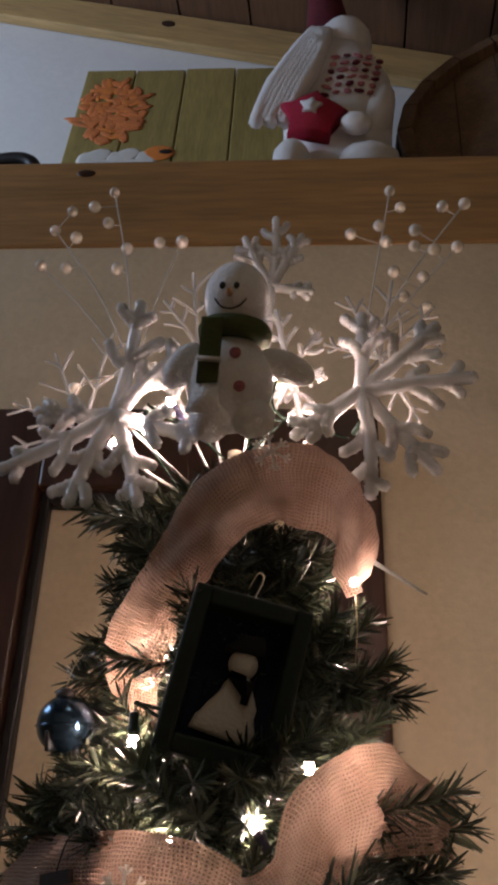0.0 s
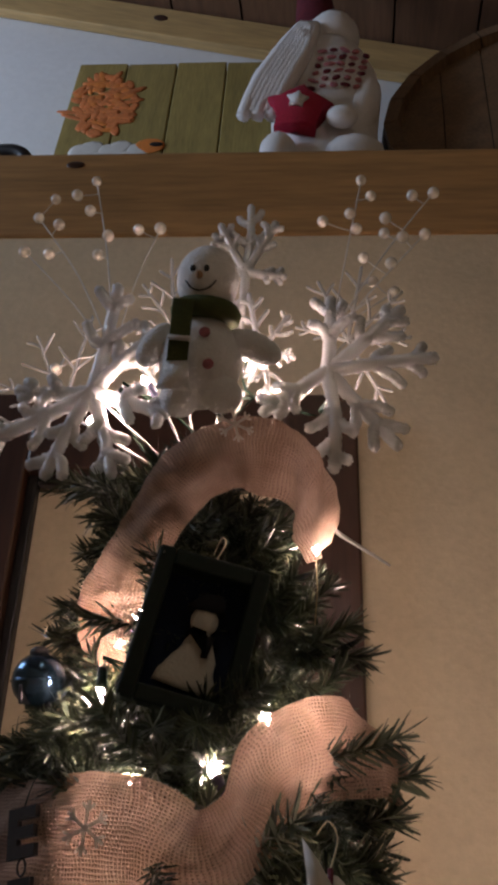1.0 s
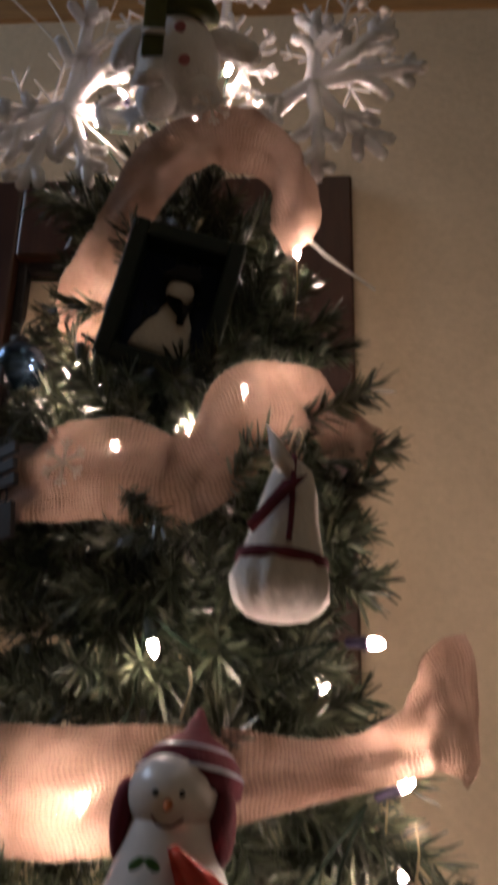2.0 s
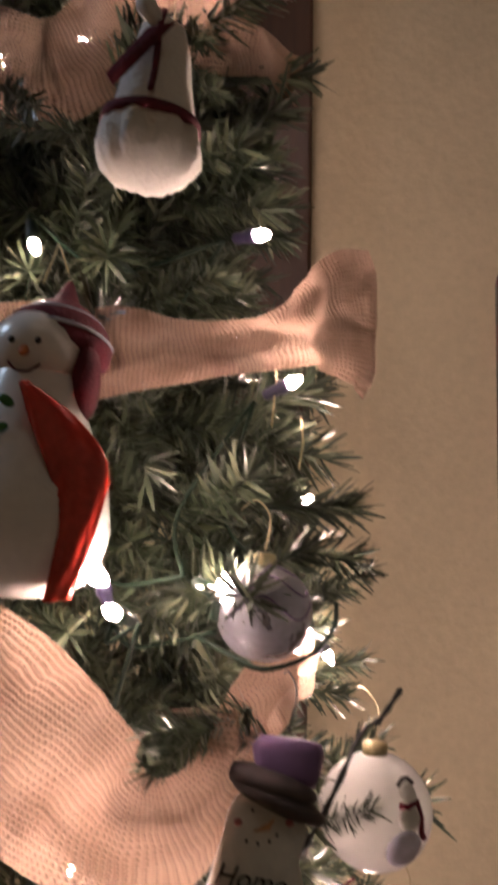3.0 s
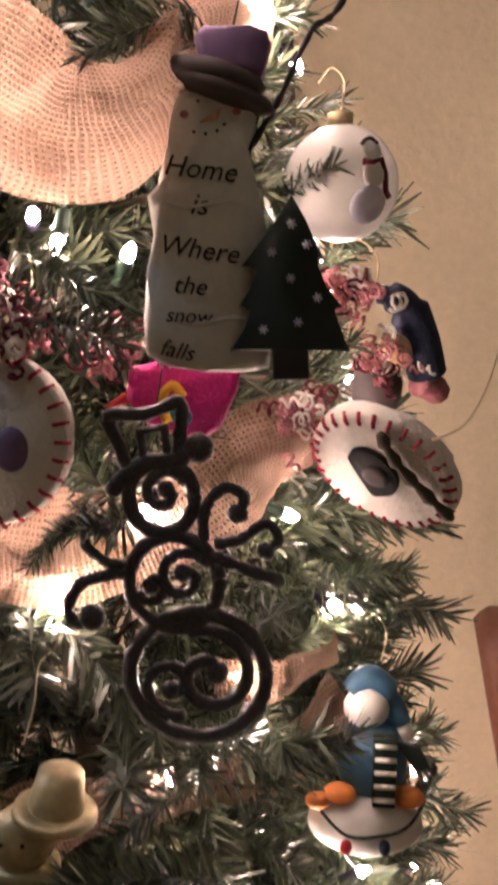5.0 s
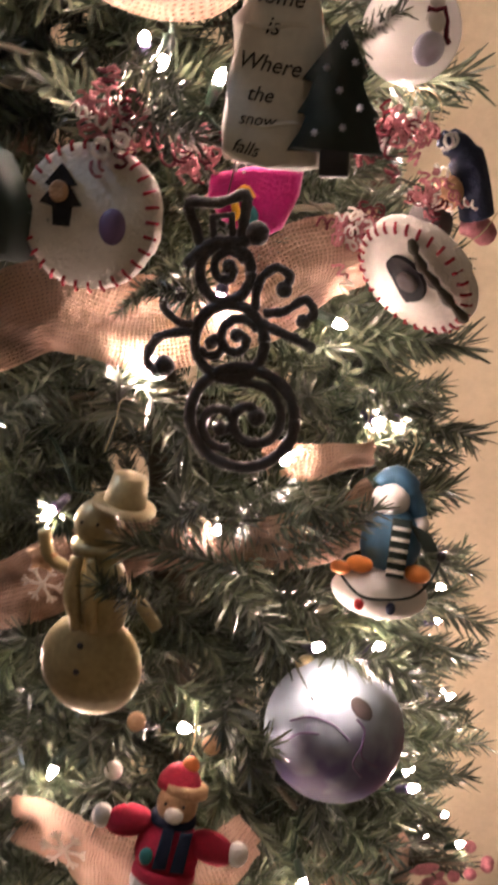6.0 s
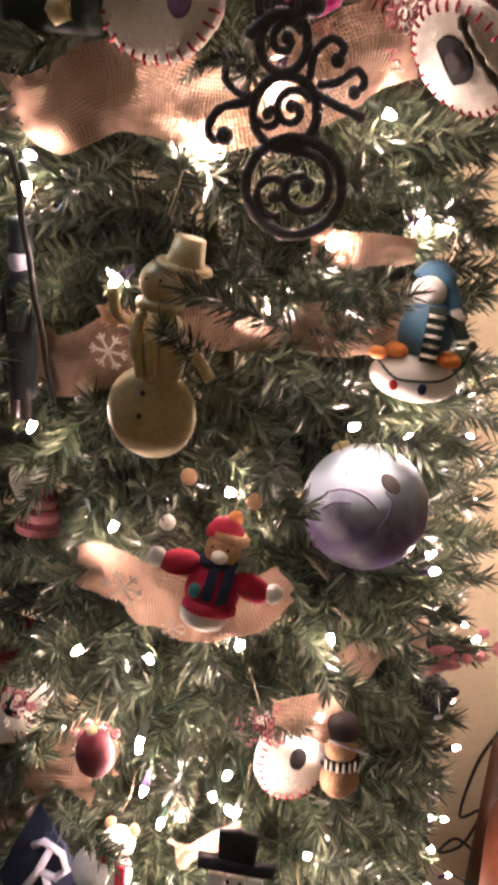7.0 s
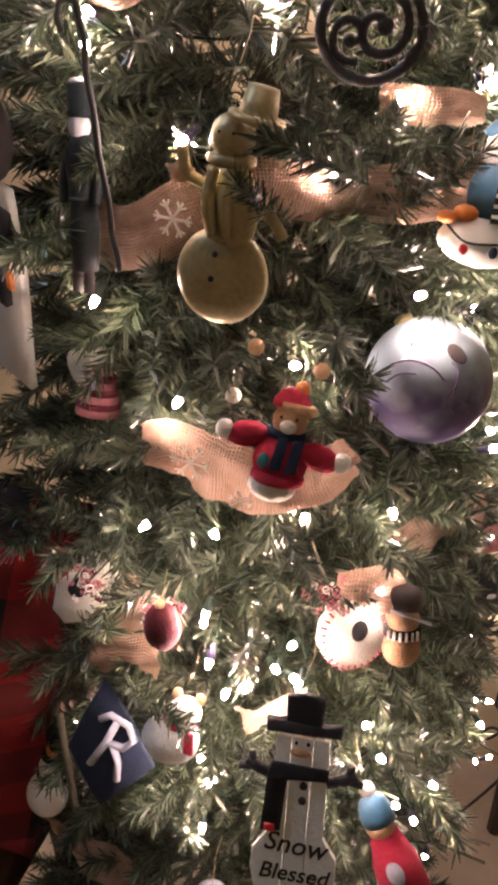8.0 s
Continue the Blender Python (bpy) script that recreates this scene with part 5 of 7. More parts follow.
def big_ball():
    t = ornament("glass_ball", (0.190, -0.140, 0.676), "large pearly white and violet glass ball with painted branches", "ball ornament", rx=-28, ry=-10, rz=12, room=0.034, hang=(-0.012, 0, 0.043))
    m, nt, b = nodes_of("violet_fade_glaze")
    L = nt.links.new
    tc, sp, rp = nt.nodes.new("ShaderNodeTexCoord"), nt.nodes.new("ShaderNodeSeparateXYZ"), nt.nodes.new("ShaderNodeValToRGB")
    no, ad = nt.nodes.new("ShaderNodeTexNoise"), nt.nodes.new("ShaderNodeMath")
    no.inputs["Scale"].default_value = 45
    ad.operation = "MULTIPLY_ADD"
    ad.inputs[1].default_value = 13.0
    L(tc.outputs["Object"], sp.inputs[0]), L(tc.outputs["Object"], no.inputs["Vector"])
    L(sp.outputs["Z"], ad.inputs[0]), L(no.outputs["Fac"], ad.inputs[2]), L(ad.outputs[0], rp.inputs[0])
    rp.color_ramp.elements[0].position, rp.color_ramp.elements[1].position = 0.15, 0.75
    rp.color_ramp.elements[0].color, rp.color_ramp.elements[1].color = (0.10, 0.08, 0.20, 1), (0.40, 0.48, 0.58, 1)
    L(rp.outputs[0], b.inputs["Base Color"])
    b.inputs["Roughness"].default_value, b.inputs["Coat Weight"].default_value = 0.45, 0.25
    part("globe", ball(B(), (0, 0, 0), 0.0470, 40, 26), m, t)
    part("cap", lathe(B(), [(0.007, 0.044), (0.007, 0.050), (0.002, 0.052)], 16, Matrix.Rotation(-0.3, 4, "Y")), GOLD, t)
    r = 0.0473

    def on(x, z):
        return (x, -math.sqrt(max(0, r * r - x * x - z * z)), z)
    for line in (((-0.024, 0.016), (-0.010, 0.018), (0.004, 0.012), (0.012, 0.002)), ((-0.028, 0.004), (-0.018, 0.009), (-0.006, 0.008)), ((0.026, -0.018), (0.018, -0.008), (0.022, 0.006), (0.018, 0.014)), ((0.016, -0.022), (0.012, -0.012), (0.020, -0.002))):
        part("painted_branch", tube(B(), spline([on(x, z) for x, z in line], 5), 0.0007, 5), PURPLE, t)
    p = Vector(on(0.022, 0.019))
    part("painted_bird", ball(B(), p * 0.99, (0.006, 0.0012, 0.0085), 14, 8, p.to_track_quat("-Y", "Z").to_matrix().to_4x4() @ Matrix.Rotation(-0.5, 4, "Y")), CHARCOAL, t)


def red_bear():
    t = ornament("bear_ornament", (0.114, -0.252, 0.672), "small tan bear in red knit sweater, red cap and navy scarf", "ornament", ry=8, rz=8, rx=-28, room=0.032, hang=(0, 0, 0.034))
    t.matrix_world = t.matrix_world @ Matrix.Scale(1.14, 4)
    part("sweater", ball(B(), (0, 0, -0.006), (0.0165, 0.0135, 0.018), 22, 14), REDKNIT, t)
    part("bottom", ball(B(), (-0.002, 0.0, -0.022), (0.0145, 0.012, 0.0095), 20, 12), FELT_W, t)
    part("hem", lathe(B(), [(0.0135, -0.020), (0.0162, -0.018), (0.0160, -0.0135), (0.014, -0.013)], 22), REDKNIT, t)
    part("head", ball(B(), (0.001, -0.003, 0.019), (0.0105, 0.010, 0.0105), 22, 14), SKIN, t)
    part("muzzle", ball(B(), (0.001, -0.0125, 0.016), (0.005, 0.004, 0.004), 14, 8), FELT_W, t)
    for x in (-0.004, 0.005):
        part("eye", ball(B(), (x, -0.0128, 0.021), (0.0009, 0.0007, 0.0010), 8, 5), INK, t)
    cap = part("cap", lathe(B(), [(0.0115, 0.026), (0.0108, 0.031), (0.007, 0.036), (0.002, 0.038)], 20), REDKNIT, t)
    part("cap_band", lathe(B(), [(0.0105, 0.0235), (0.0128, 0.025), (0.0125, 0.029), (0.0105, 0.030)], 20, Matrix.Rotation(0.1, 4, "Y")), SKIN, cap)
    part("pompom", ball(B(), (0.004, 0, 0.038), 0.0045, 12, 8), PETAL, cap)
    for s in (-1, 1):
        part("arm", ball(B(), (s * 0.022, -0.003, 0.004 + (0.002 if s < 0 else -0.003)), (0.0125, 0.0075, 0.0078), 18, 10, Matrix.Rotation(0.25 * s, 4, "Y")), REDKNIT, t)
        part("mitten", ball(B(), (s * 0.0355, -0.004, 0.002 + (0.004 if s < 0 else -0.001)), (0.0055, 0.0055, 0.006), 14, 8), FELT_W, t)
    part("scarf", lathe(B(), [(0.009, 0.007), (0.0115, 0.008), (0.0118, 0.012), (0.009, 0.013)], 20), NAVY, t)
    for x in (-0.003, 0.006):
        part("scarf_tail", slab(B(), [(x, 0.009), (x + 0.006, 0.010), (x + 0.005, -0.010), (x - 0.002, -0.011)], 0.003, 0.0008, Matrix.Translation((0, -0.0135, 0))), NAVY, t)
    part("patch", ball(B(), (-0.009, -0.0125, -0.006), (0.0035, 0.0012, 0.0045), 12, 6), TEAL, t)


def bead_springs():
    for (x, y, z), h in (((0.073, -0.235, 0.697), 0.030), ((0.090, -0.235, 0.738), 0.018), ((0.132, -0.225, 0.722), 0.016)):
        t = thing("bead_spring", pose(x, y, z), "wooden bead on a curled dark wire", "bead", "beads on springs")
        part("bead", ball(B(), (0, 0, 0), 0.0056, 16, 10), SKIN if h < 0.03 else FELT_W, t)
        part("spring", tube(B(), [(0.0035 * math.cos(k * 0.8), 0.0035 * math.sin(k * 0.8) + 0.0006 * k, -0.005 - h * k / 40) for k in range(41)], 0.0005, 4), BLACK, t)
        KEEP.append((Vector((x, y, z)), 0.006))


def skewer():
    t = thing("wooden_skewer", pose(0, 0, 0), "thin pale wooden stick poking out of the ribbon", "stick")
    part("stick", tube(B(), [(0.09, 0.0, 1.70), (0.126, 0.042, 1.684), (0.165, 0.076, 1.671)], [0.0018, 0.0018, 0.0011], 7), WOOD_W, t)
    for x, y, z, h in ((0.108, -0.03, 1.64, 0.05), (0.157, -0.105, 1.325, 0.045), (0.17, -0.105, 1.285, 0.025), (0.19, -0.05, 0.872, 0.05)):
        s = thing("hanging_thread", pose(x, y, z), "fine gold hanging thread", "thread", "loose threads")
        part("strand", tube(B(), [(0, 0, 0), (0.001, 0, -h * 0.5), (-0.001, 0, -h)], 0.0005, 4), GOLD_THREAD, s)


shadow_box(), jingle_bell(), black_key(), white_bell(), glass_snowman(), frosted_ball(), home_snowman(), painted_globe(), pink_bird()
heart_disc = felt_round((0.222, -0.155, 0.986), 0.034, 56, -10, 30, "cream felt ornament with black heart, button and red stitches", "heart")
heart_disc.matrix_world = Matrix.Translation((0.223, -0.150, 0.986)) @ Matrix.Rotation(radians(44), 4, "Y") @ Matrix.Rotation(radians(40), 4, "X")
felt_round((0.066, -0.198, 1.016), 0.037, -2, -12, 3, "round cream felt ornament with black tree, button and red stitches", "tree")
yarn_bow((0.205, -0.085, 1.048), 0.020, 22, 1), yarn_bow((0.188, -0.135, 1.004), 0.016, 18, 2)
yarn_bow((0.083, -0.195, 1.060), 0.020, 22, 3), yarn_bow((0.115, -0.175, 1.045), 0.016, 14, 4), yarn_bow((0.225, -0.09, 1.02), 0.015, 14, 5)
navy_hat_figure(), dark_figure(), swirl_snowman(), gold_snowman(), blue_snowman(), big_ball(), red_bear(), bead_springs(), skewer()


# ---- lower ornaments ----
def hat_and_berries():
    t = ornament("black_hat_ornament", (0.255, -0.055, 0.415), "small black felt top hat", "ornament", rx=10, ry=10, room=0.024, hang=(0, 0, 0.02))
    part("crown", lathe(B(), [(0.019, -0.024), (0.0205, -0.010), (0.018, 0.012), (0.004, 0.016)], 20), BLACKFELT, t)
    part("bow", ball(B(), (0.012, -0.010, 0.018), (0.009, 0.005, 0.006), 12, 8), BLACKFELT, t)
    part("buckle", box(B(), (0.004, -0.021, -0.006), (0.008, 0.002, 0.006), bevel=0.0008), LILAC, t)
    s = ornament("berry_sprig", (0.265, -0.06, 0.485), "dusty pink berry sprig with leaves", "berry sprig", room=0.02, hang=None)
    r = random.Random(9)
    for k in range(6):
        tip = Vector((r.uniform(-0.01, 0.045), r.uniform(-0.02, 0.01), r.uniform(-0.015, 0.03)))
        part("stem", tube(B(), [(-0.03, 0.02, -0.01), tip * 0.5, tip], 0.0009, 5), WIRE_BROWN, s)
        part("berry", ball(B(), tip, (0.0055, 0.005, 0.0045), 12, 8), PINKSTUFF, s)
    for k in range(5):
        part("leaf", ball(B(), (r.uniform(-0.03, 0.01), -0.005, r.uniform(-0.03, 0.005)), (0.014, 0.002, 0.006), 12, 6, Matrix.Rotation(r.uniform(-1, 1), 4, "Y")), PINKSTUFF, s)


def teal_figure():
    t = ornament("glitter_nutcracker", (-0.030, -0.222, 0.832), "dark teal glittered long figure ornament", "ornament", ry=-3, rx=-14, room=-0.02, hang=(0, 0, 0.055))
    coat = glitter("teal_glitter", (0.005, 0.013, 0.017), 0.5, 900)
    body = part("body", lathe(B(), [(0.004, -0.060), (0.0085, -0.058), (0.0100, -0.030), (0.0085, -0.014), (0.0105, 0.004), (0.0115, 0.016), (0.0075, 0.022), (0.0070, 0.026)], 22), coat, t)
    part("belt", lathe(B(), [(0.0086, -0.015), (0.0096, -0.0135), (0.0086, -0.011)], 20), BLACK, body)
    for sg in (-1, 1):
        part("arm", tube(B(), spline([(sg * 0.0105, 0, 0.014), (sg * 0.0135, -0.002, 0.000), (sg * 0.0120, -0.005, -0.016)], 4), 0.0030, 8), coat, t)
        part("leg", tube(B(), [(sg * 0.0045, -0.003, -0.050), (sg * 0.0045, -0.003, -0.072)], 0.0036, 8), CHARCOAL, t)
    part("face", ball(B(), (0.0, -0.002, 0.031), (0.0075, 0.0075, 0.0085), 14, 8), LILAC, t)
    part("hat", lathe(B(), [(0.0085, 0.036), (0.0090, 0.039), (0.0075, 0.041), (0.0085, 0.055), (0.0060, 0.058), (0.002, 0.059)], 18), coat, t)
    c = ornament("twisted_cane", (0.0, -0.255, 0.862), "thin twisted black metal cane hooked over a branch", "cane", rz=0, room=0.008, hang=None)
    pts = spline([(-0.012, 0.0, 0.062), (-0.011, 0.0, 0.074), (-0.004, 0.0, 0.078), (0.001, 0.0, 0.070), (0.002, 0, 0.03), (0.005, 0, -0.03), (0.007, 0, -0.074)], 6)
    part("rod", tube(B(), [p + Vector((0.0006 * math.sin(i * 1.3), 0.0006 * math.cos(i * 1.3), 0)) for i, p in enumerate(pts)], 0.0019, 6), BLACK, c)


def board_snowman():
    t = ornament("snowman_board", (-0.142, -0.170, 0.734), "tall flat white snowman board with a dark hat", "ornament", ry=8, rz=-25, room=0.04, hang=(0, 0, 0.15))
    part("body", slab(B(), [(-0.028, -0.11), (0.022, -0.11), (0.024, 0.0), (0.018, 0.07), (-0.018, 0.07), (-0.028, 0.0)], 0.008, 0.002), WOOD_W, t)
    part("hat", ball(B(), (0.0, -0.004, 0.105), (0.028, 0.014, 0.036), 20, 12, Matrix.Rotation(0.3, 4, "Y")), CHARCOAL, t)
    part("scarf", slab(B(), [(-0.022, 0.055), (0.022, 0.055), (0.024, 0.03), (0.012, 0.035), (0.010, -0.03), (0.0, -0.03), (0.0, 0.038), (-0.02, 0.04)], 0.006, 0, Matrix.Translation((0, -0.007, 0))), BLACKFELT, t)
    part("orange_patch", box(B(), (0.012, -0.006, -0.005), (0.010, 0.004, 0.016), bevel=0.001), ORANGE, t)


def navy_flag():
    t = ornament("pennant_ornament", (-0.036, -0.290, 0.322), "navy felt pennant ornament with a white emblem", "ornament", ry=13, rz=-4, rx=-30, room=0.042, hang=(0, 0, 0.045))
    part("cloth", slab(B(), [(-0.026, 0.046), (0.004, 0.026), (0.036, 0.000), (0.022, -0.026), (0.008, -0.052), (-0.014, -0.036), (-0.034, -0.020), (-0.031, 0.014)], 0.005, 0.0015), NAVY, t)
    e = part("emblem", tube(B(), [(-0.017, -0.004, 0.016), (-0.010, -0.004, 0.023), (0.006, -0.004, 0.022), (0.014, -0.004, 0.013), (0.008, -0.004, 0.003), (-0.005, -0.004, 0.001)], 0.0032, 6), LILAC, t)
    part("emblem_bar", tube(B(), [(-0.003, -0.004, 0.022), (-0.006, -0.004, 0.0), (-0.012, -0.004, -0.022)], 0.0034, 6), LILAC, e)
    part("emblem_bar", tube(B(), [(0.0, -0.004, 0.001), (0.009, -0.004, -0.010), (0.013, -0.004, -0.024)], 0.0032, 6), LILAC, e)
    part("pole", tube(B(), [(-0.050, 0.0, 0.0), (-0.010, -0.004, -0.062)], 0.003, 8), WIRE_BROWN, t)
    t.matrix_world = t.matrix_world @ Matrix.Scale(1.2, 4)


def snow_blessed():
    t = ornament("slat_snowman", (0.160, -0.350, 0.432), "white slatted wooden snowman with black top hat and painted words", "ornament", ry=-1, rz=8, rx=-32, room=0.040, hang=(0, 0, 0.125), thread=SIGNWOOD)
    t.matrix_world = t.matrix_world @ Matrix.Scale(0.80, 4)
    for k in range(3):
        x0, x1 = -0.030 + k * 0.020 + 0.0006, -0.030 + (k + 1) * 0.020 - 0.0006
        n = 9
        prof = []
        for i in range(n + 1):
            z = -0.105 + 0.165 * i / n
            half = 0.040 * math.sqrt(max(0.02, 1 - ((z + 0.062) / 0.05) ** 2)) if z < -0.035 else 0.0245
            half = max(half, 0.0245 if -0.1 < z else 0.018)
            prof.append((z, half))
        left = [(max(-h, x0 if k else -0.05), z) for z, h in prof]
        right = [(min(h, x1 if k < 2 else 0.05), z) for z, h in prof]
        part("slat", slab(B(), right + left[::-1], 0.006, 0.0008), WOOD_W, t, smooth=False)
    hat = part("hat", slab(B(), [(-0.017, 0.070), (0.016, 0.071), (0.0175, 0.098), (0.0, 0.101), (-0.018, 0.098)], 0.009, 0.0025), BLACKFELT, t)
    part("brim", slab(B(), [(-0.034, 0.062), (0.034, 0.064), (0.035, 0.076), (0.018, 0.073), (-0.018, 0.072), (-0.035, 0.075)], 0.012, 0.003), BLACKFELT, hat)
    part("nose", ball(B(), (-0.001, -0.005, 0.047), (0.010, 0.003, 0.0045), 14, 8), SKIN, t)
    for x in (-0.006, 0.005):
        part("eye", ball(B(), (x, -0.0036, 0.055), (0.0018, 0.001, 0.0022), 10, 6), INK, t)
    part("scarf", slab(B(), [(-0.026, 0.036), (0.026, 0.035), (0.026, 0.024), (-0.012, 0.022), (-0.014, -0.028), (-0.032, -0.030), (-0.030, 0.020)], 0.005, 0.001, Matrix.Translation((0, -0.006, 0))), BLACKFELT, t)
    part("scarf_end", box(B(), (-0.024, -0.0062, -0.026), (0.010, 0.006, 0.008), bevel=0.001), RED, t)
    for z in (0.016, 0.002):
        part("button", ball(B(), (0.004, -0.0040, z), (0.0042, 0.0018, 0.0042), 14, 8), BLACK, t)
    for s in (-1, 1):
        pts = [(s * 0.025, 0.0, 0.020), (s * 0.040, -0.001, 0.026), (s * 0.050, -0.001, 0.032)]
        a = part("arm", tube(B(), pts, [0.0050, 0.0055, 0.0045], 8), BLACKFELT, t)
        part("finger", tube(B(), [(s * 0.044, -0.001, 0.028), (s * 0.046, -0.001, 0.040)], 0.0036, 7), BLACKFELT, a)
        part("finger", tube(B(), [(s * 0.044, -0.001, 0.026), (s * 0.057, -0.001, 0.024)], 0.0036, 7), BLACKFELT, a)
    words("Snow", 0.026, INK, t, pose(0.0, -0.0034, -0.050, 0, 2, 0), weight=0.012)
    words("Blessed", 0.0215, INK, t, pose(0.001, -0.0034, -0.076, 0, -1, 0), weight=0.012)


def mitten_ornament():
    t = ornament("felt_mitten", (-0.074, -0.240, 0.464), "cream felt mitten with red stitches and a black patch", "ornament", ry=32, rz=-14, rx=-28, room=0.030, hang=(0, 0, 0.04))
    outline = [(-0.018, 0.036), (0.016, 0.036), (0.020, 0.010), (0.019, -0.022), (0.008, -0.038), (-0.010, -0.036), (-0.021, -0.016), (-0.020, 0.010)]
    part("mitt", slab(B(), outline, 0.010, 0.003), FELT_W, t)
    part("patch", ball(B(), (-0.004, -0.0055, 0.002), (0.009, 0.002, 0.013), 14, 8, Matrix.Rotation(0.3, 4, "Y")), BLACKFELT, t)
    for k in range(7):
        z = 0.030 - k * 0.008
        part("stitch", tube(B(), [(0.0195, -0.004, z), (0.0135, -0.0058, z - 0.001)], 0.0007, 4), DKRED, t)
    b = ornament("red_ball", (0.026, -0.285, 0.504), "matte dark red drop-shaped ornament", "ball ornament", room=0.018, hang=(0, 0, 0.022))
    part("globe", lathe(B(), [(0.001, -0.026), (0.008, -0.023), (0.0135, -0.014), (0.0150, -0.004), (0.0125, 0.010), (0.0065, 0.019), (0.004, 0.021)], 26), DKRED, b)
    part("cap", lathe(B(), [(0.004, 0.020), (0.004, 0.024), (0.001, 0.025)], 12), GOLD, b)


def ginger_figure():
    t = ornament("gingerbread_ornament", (0.204, -0.225, 0.506), "brown figure ornament with a striped scarf and a stick", "ornament", rx=-26, room=0.022, hang=(0, 0, 0.032))
    part("hat", ball(B(), (0, 0, 0.020), (0.016, 0.014, 0.013), 18, 12), CHARCOAL, t)
    part("head", ball(B(), (0, -0.003, 0.006), (0.013, 0.012, 0.012), 18, 12), SKIN, t)
    part("scarf", lathe(B(), [(0.011, -0.009), (0.015, -0.008), (0.015, -0.002), (0.011, -0.001)], 20), BLACKFELT, t)
    for k in range(6):
        a = -2.4 + k * 0.32
        part("stripe", box(B(), (0.0152 * math.cos(a), 0.0152 * math.sin(a), -0.005), (0.002, 0.002, 0.007)), FELT_W, t)
    part("body", ball(B(), (0, 0, -0.020), (0.015, 0.012, 0.015), 18, 12), SKIN, t)
    part("stick", tube(B(), [(-0.018, -0.014, 0.018), (0.020, -0.014, 0.006)], 0.0011, 6), LILAC, t)


def white_bear():
    t = ornament("white_bear", (0.040, -0.300, 0.404), "white glittered bear ornament with a red scarf", "ornament", ry=8, rz=6, rx=-30, room=0.028, hang=(0, 0, 0.034))
    part("body", ball(B(), (-0.004, 0, -0.016), (0.025, 0.018, 0.021), 22, 14), WHITE_GLIT, t)
    part("head", ball(B(), (0.004, -0.006, 0.013), (0.014, 0.013, 0.0135), 20, 12), WHITE_GLIT, t)
    for x in (-0.006, 0.014):
        part("ear", ball(B(), (x, -0.004, 0.026), (0.0045, 0.003, 0.0055), 12, 8), SKIN, t)
    part("muzzle", ball(B(), (0.003, -0.018, 0.010), (0.005, 0.004, 0.004), 12, 8), SKIN, t)
    part("scarf", lathe(B(), [(0.010, -0.003), (0.0145, -0.002), (0.0145, 0.004), (0.010, 0.005)], 20), REDKNIT, t)
    part("scarf_tail", slab(B(), [(0.008, 0.000), (0.016, 0.000), (0.019, -0.018), (0.011, -0.018)], 0.004, 0.001, Matrix.Translation((0, -0.014, 0))), REDKNIT, t)


def small_snowman():
    t = ornament("little_snowman", (-0.138, -0.265, 0.190), "little snowman with a black hat and orange band", "ornament", ry=4, rx=-30, room=0.028, hang=(0, 0, 0.05))
    part("body", ball(B(), (0, 0, -0.028), (0.024, 0.020, 0.026), 20, 12), CERAMIC_W, t)
    part("head", ball(B(), (0, -0.003, 0.006), (0.017, 0.015, 0.016), 20, 12), CERAMIC_W, t)
    hat = part("hat", lathe(B(), [(0.0185, 0.016), (0.0185, 0.020), (0.014, 0.022), (0.0135, 0.040), (0.003, 0.042)], 20), BLACKFELT, t)
    part("hat_band", lathe(B(), [(0.0145, 0.0225), (0.0152, 0.024), (0.0148, 0.029), (0.0138, 0.029)], 20), ORANGE, hat)
    part("scarf", lathe(B(), [(0.013, -0.010), (0.0175, -0.008), (0.0170, -0.003), (0.013, -0.002)], 20), BLACKFELT, t)


def beanie_elf():
    t = ornament("beanie_figure", (0.220, -0.280, 0.297), "figure in a blue knit beanie and red coat", "ornament", ry=-28, rx=-30, room=0.034, hang=(0, 0, 0.06))
    part("coat", lathe(B(), [(0.006, -0.055), (0.022, -0.050), (0.020, -0.020), (0.012, 0.006), (0.004, 0.010)], 20), REDKNIT, t)
    part("head", ball(B(), (0, -0.003, 0.014), (0.013, 0.012, 0.012), 18, 12), SKIN, t)
    part("beanie", lathe(B(), [(0.015, 0.016), (0.0155, 0.024), (0.012, 0.036), (0.004, 0.042)], 20), BLUE, t)
    part("pompom", ball(B(), (0, 0, 0.046), 0.007, 14, 10), PLUSH, t)
    part("patch", ball(B(), (0.004, -0.020, -0.022), (0.008, 0.003, 0.011), 14, 8), LILAC, t)


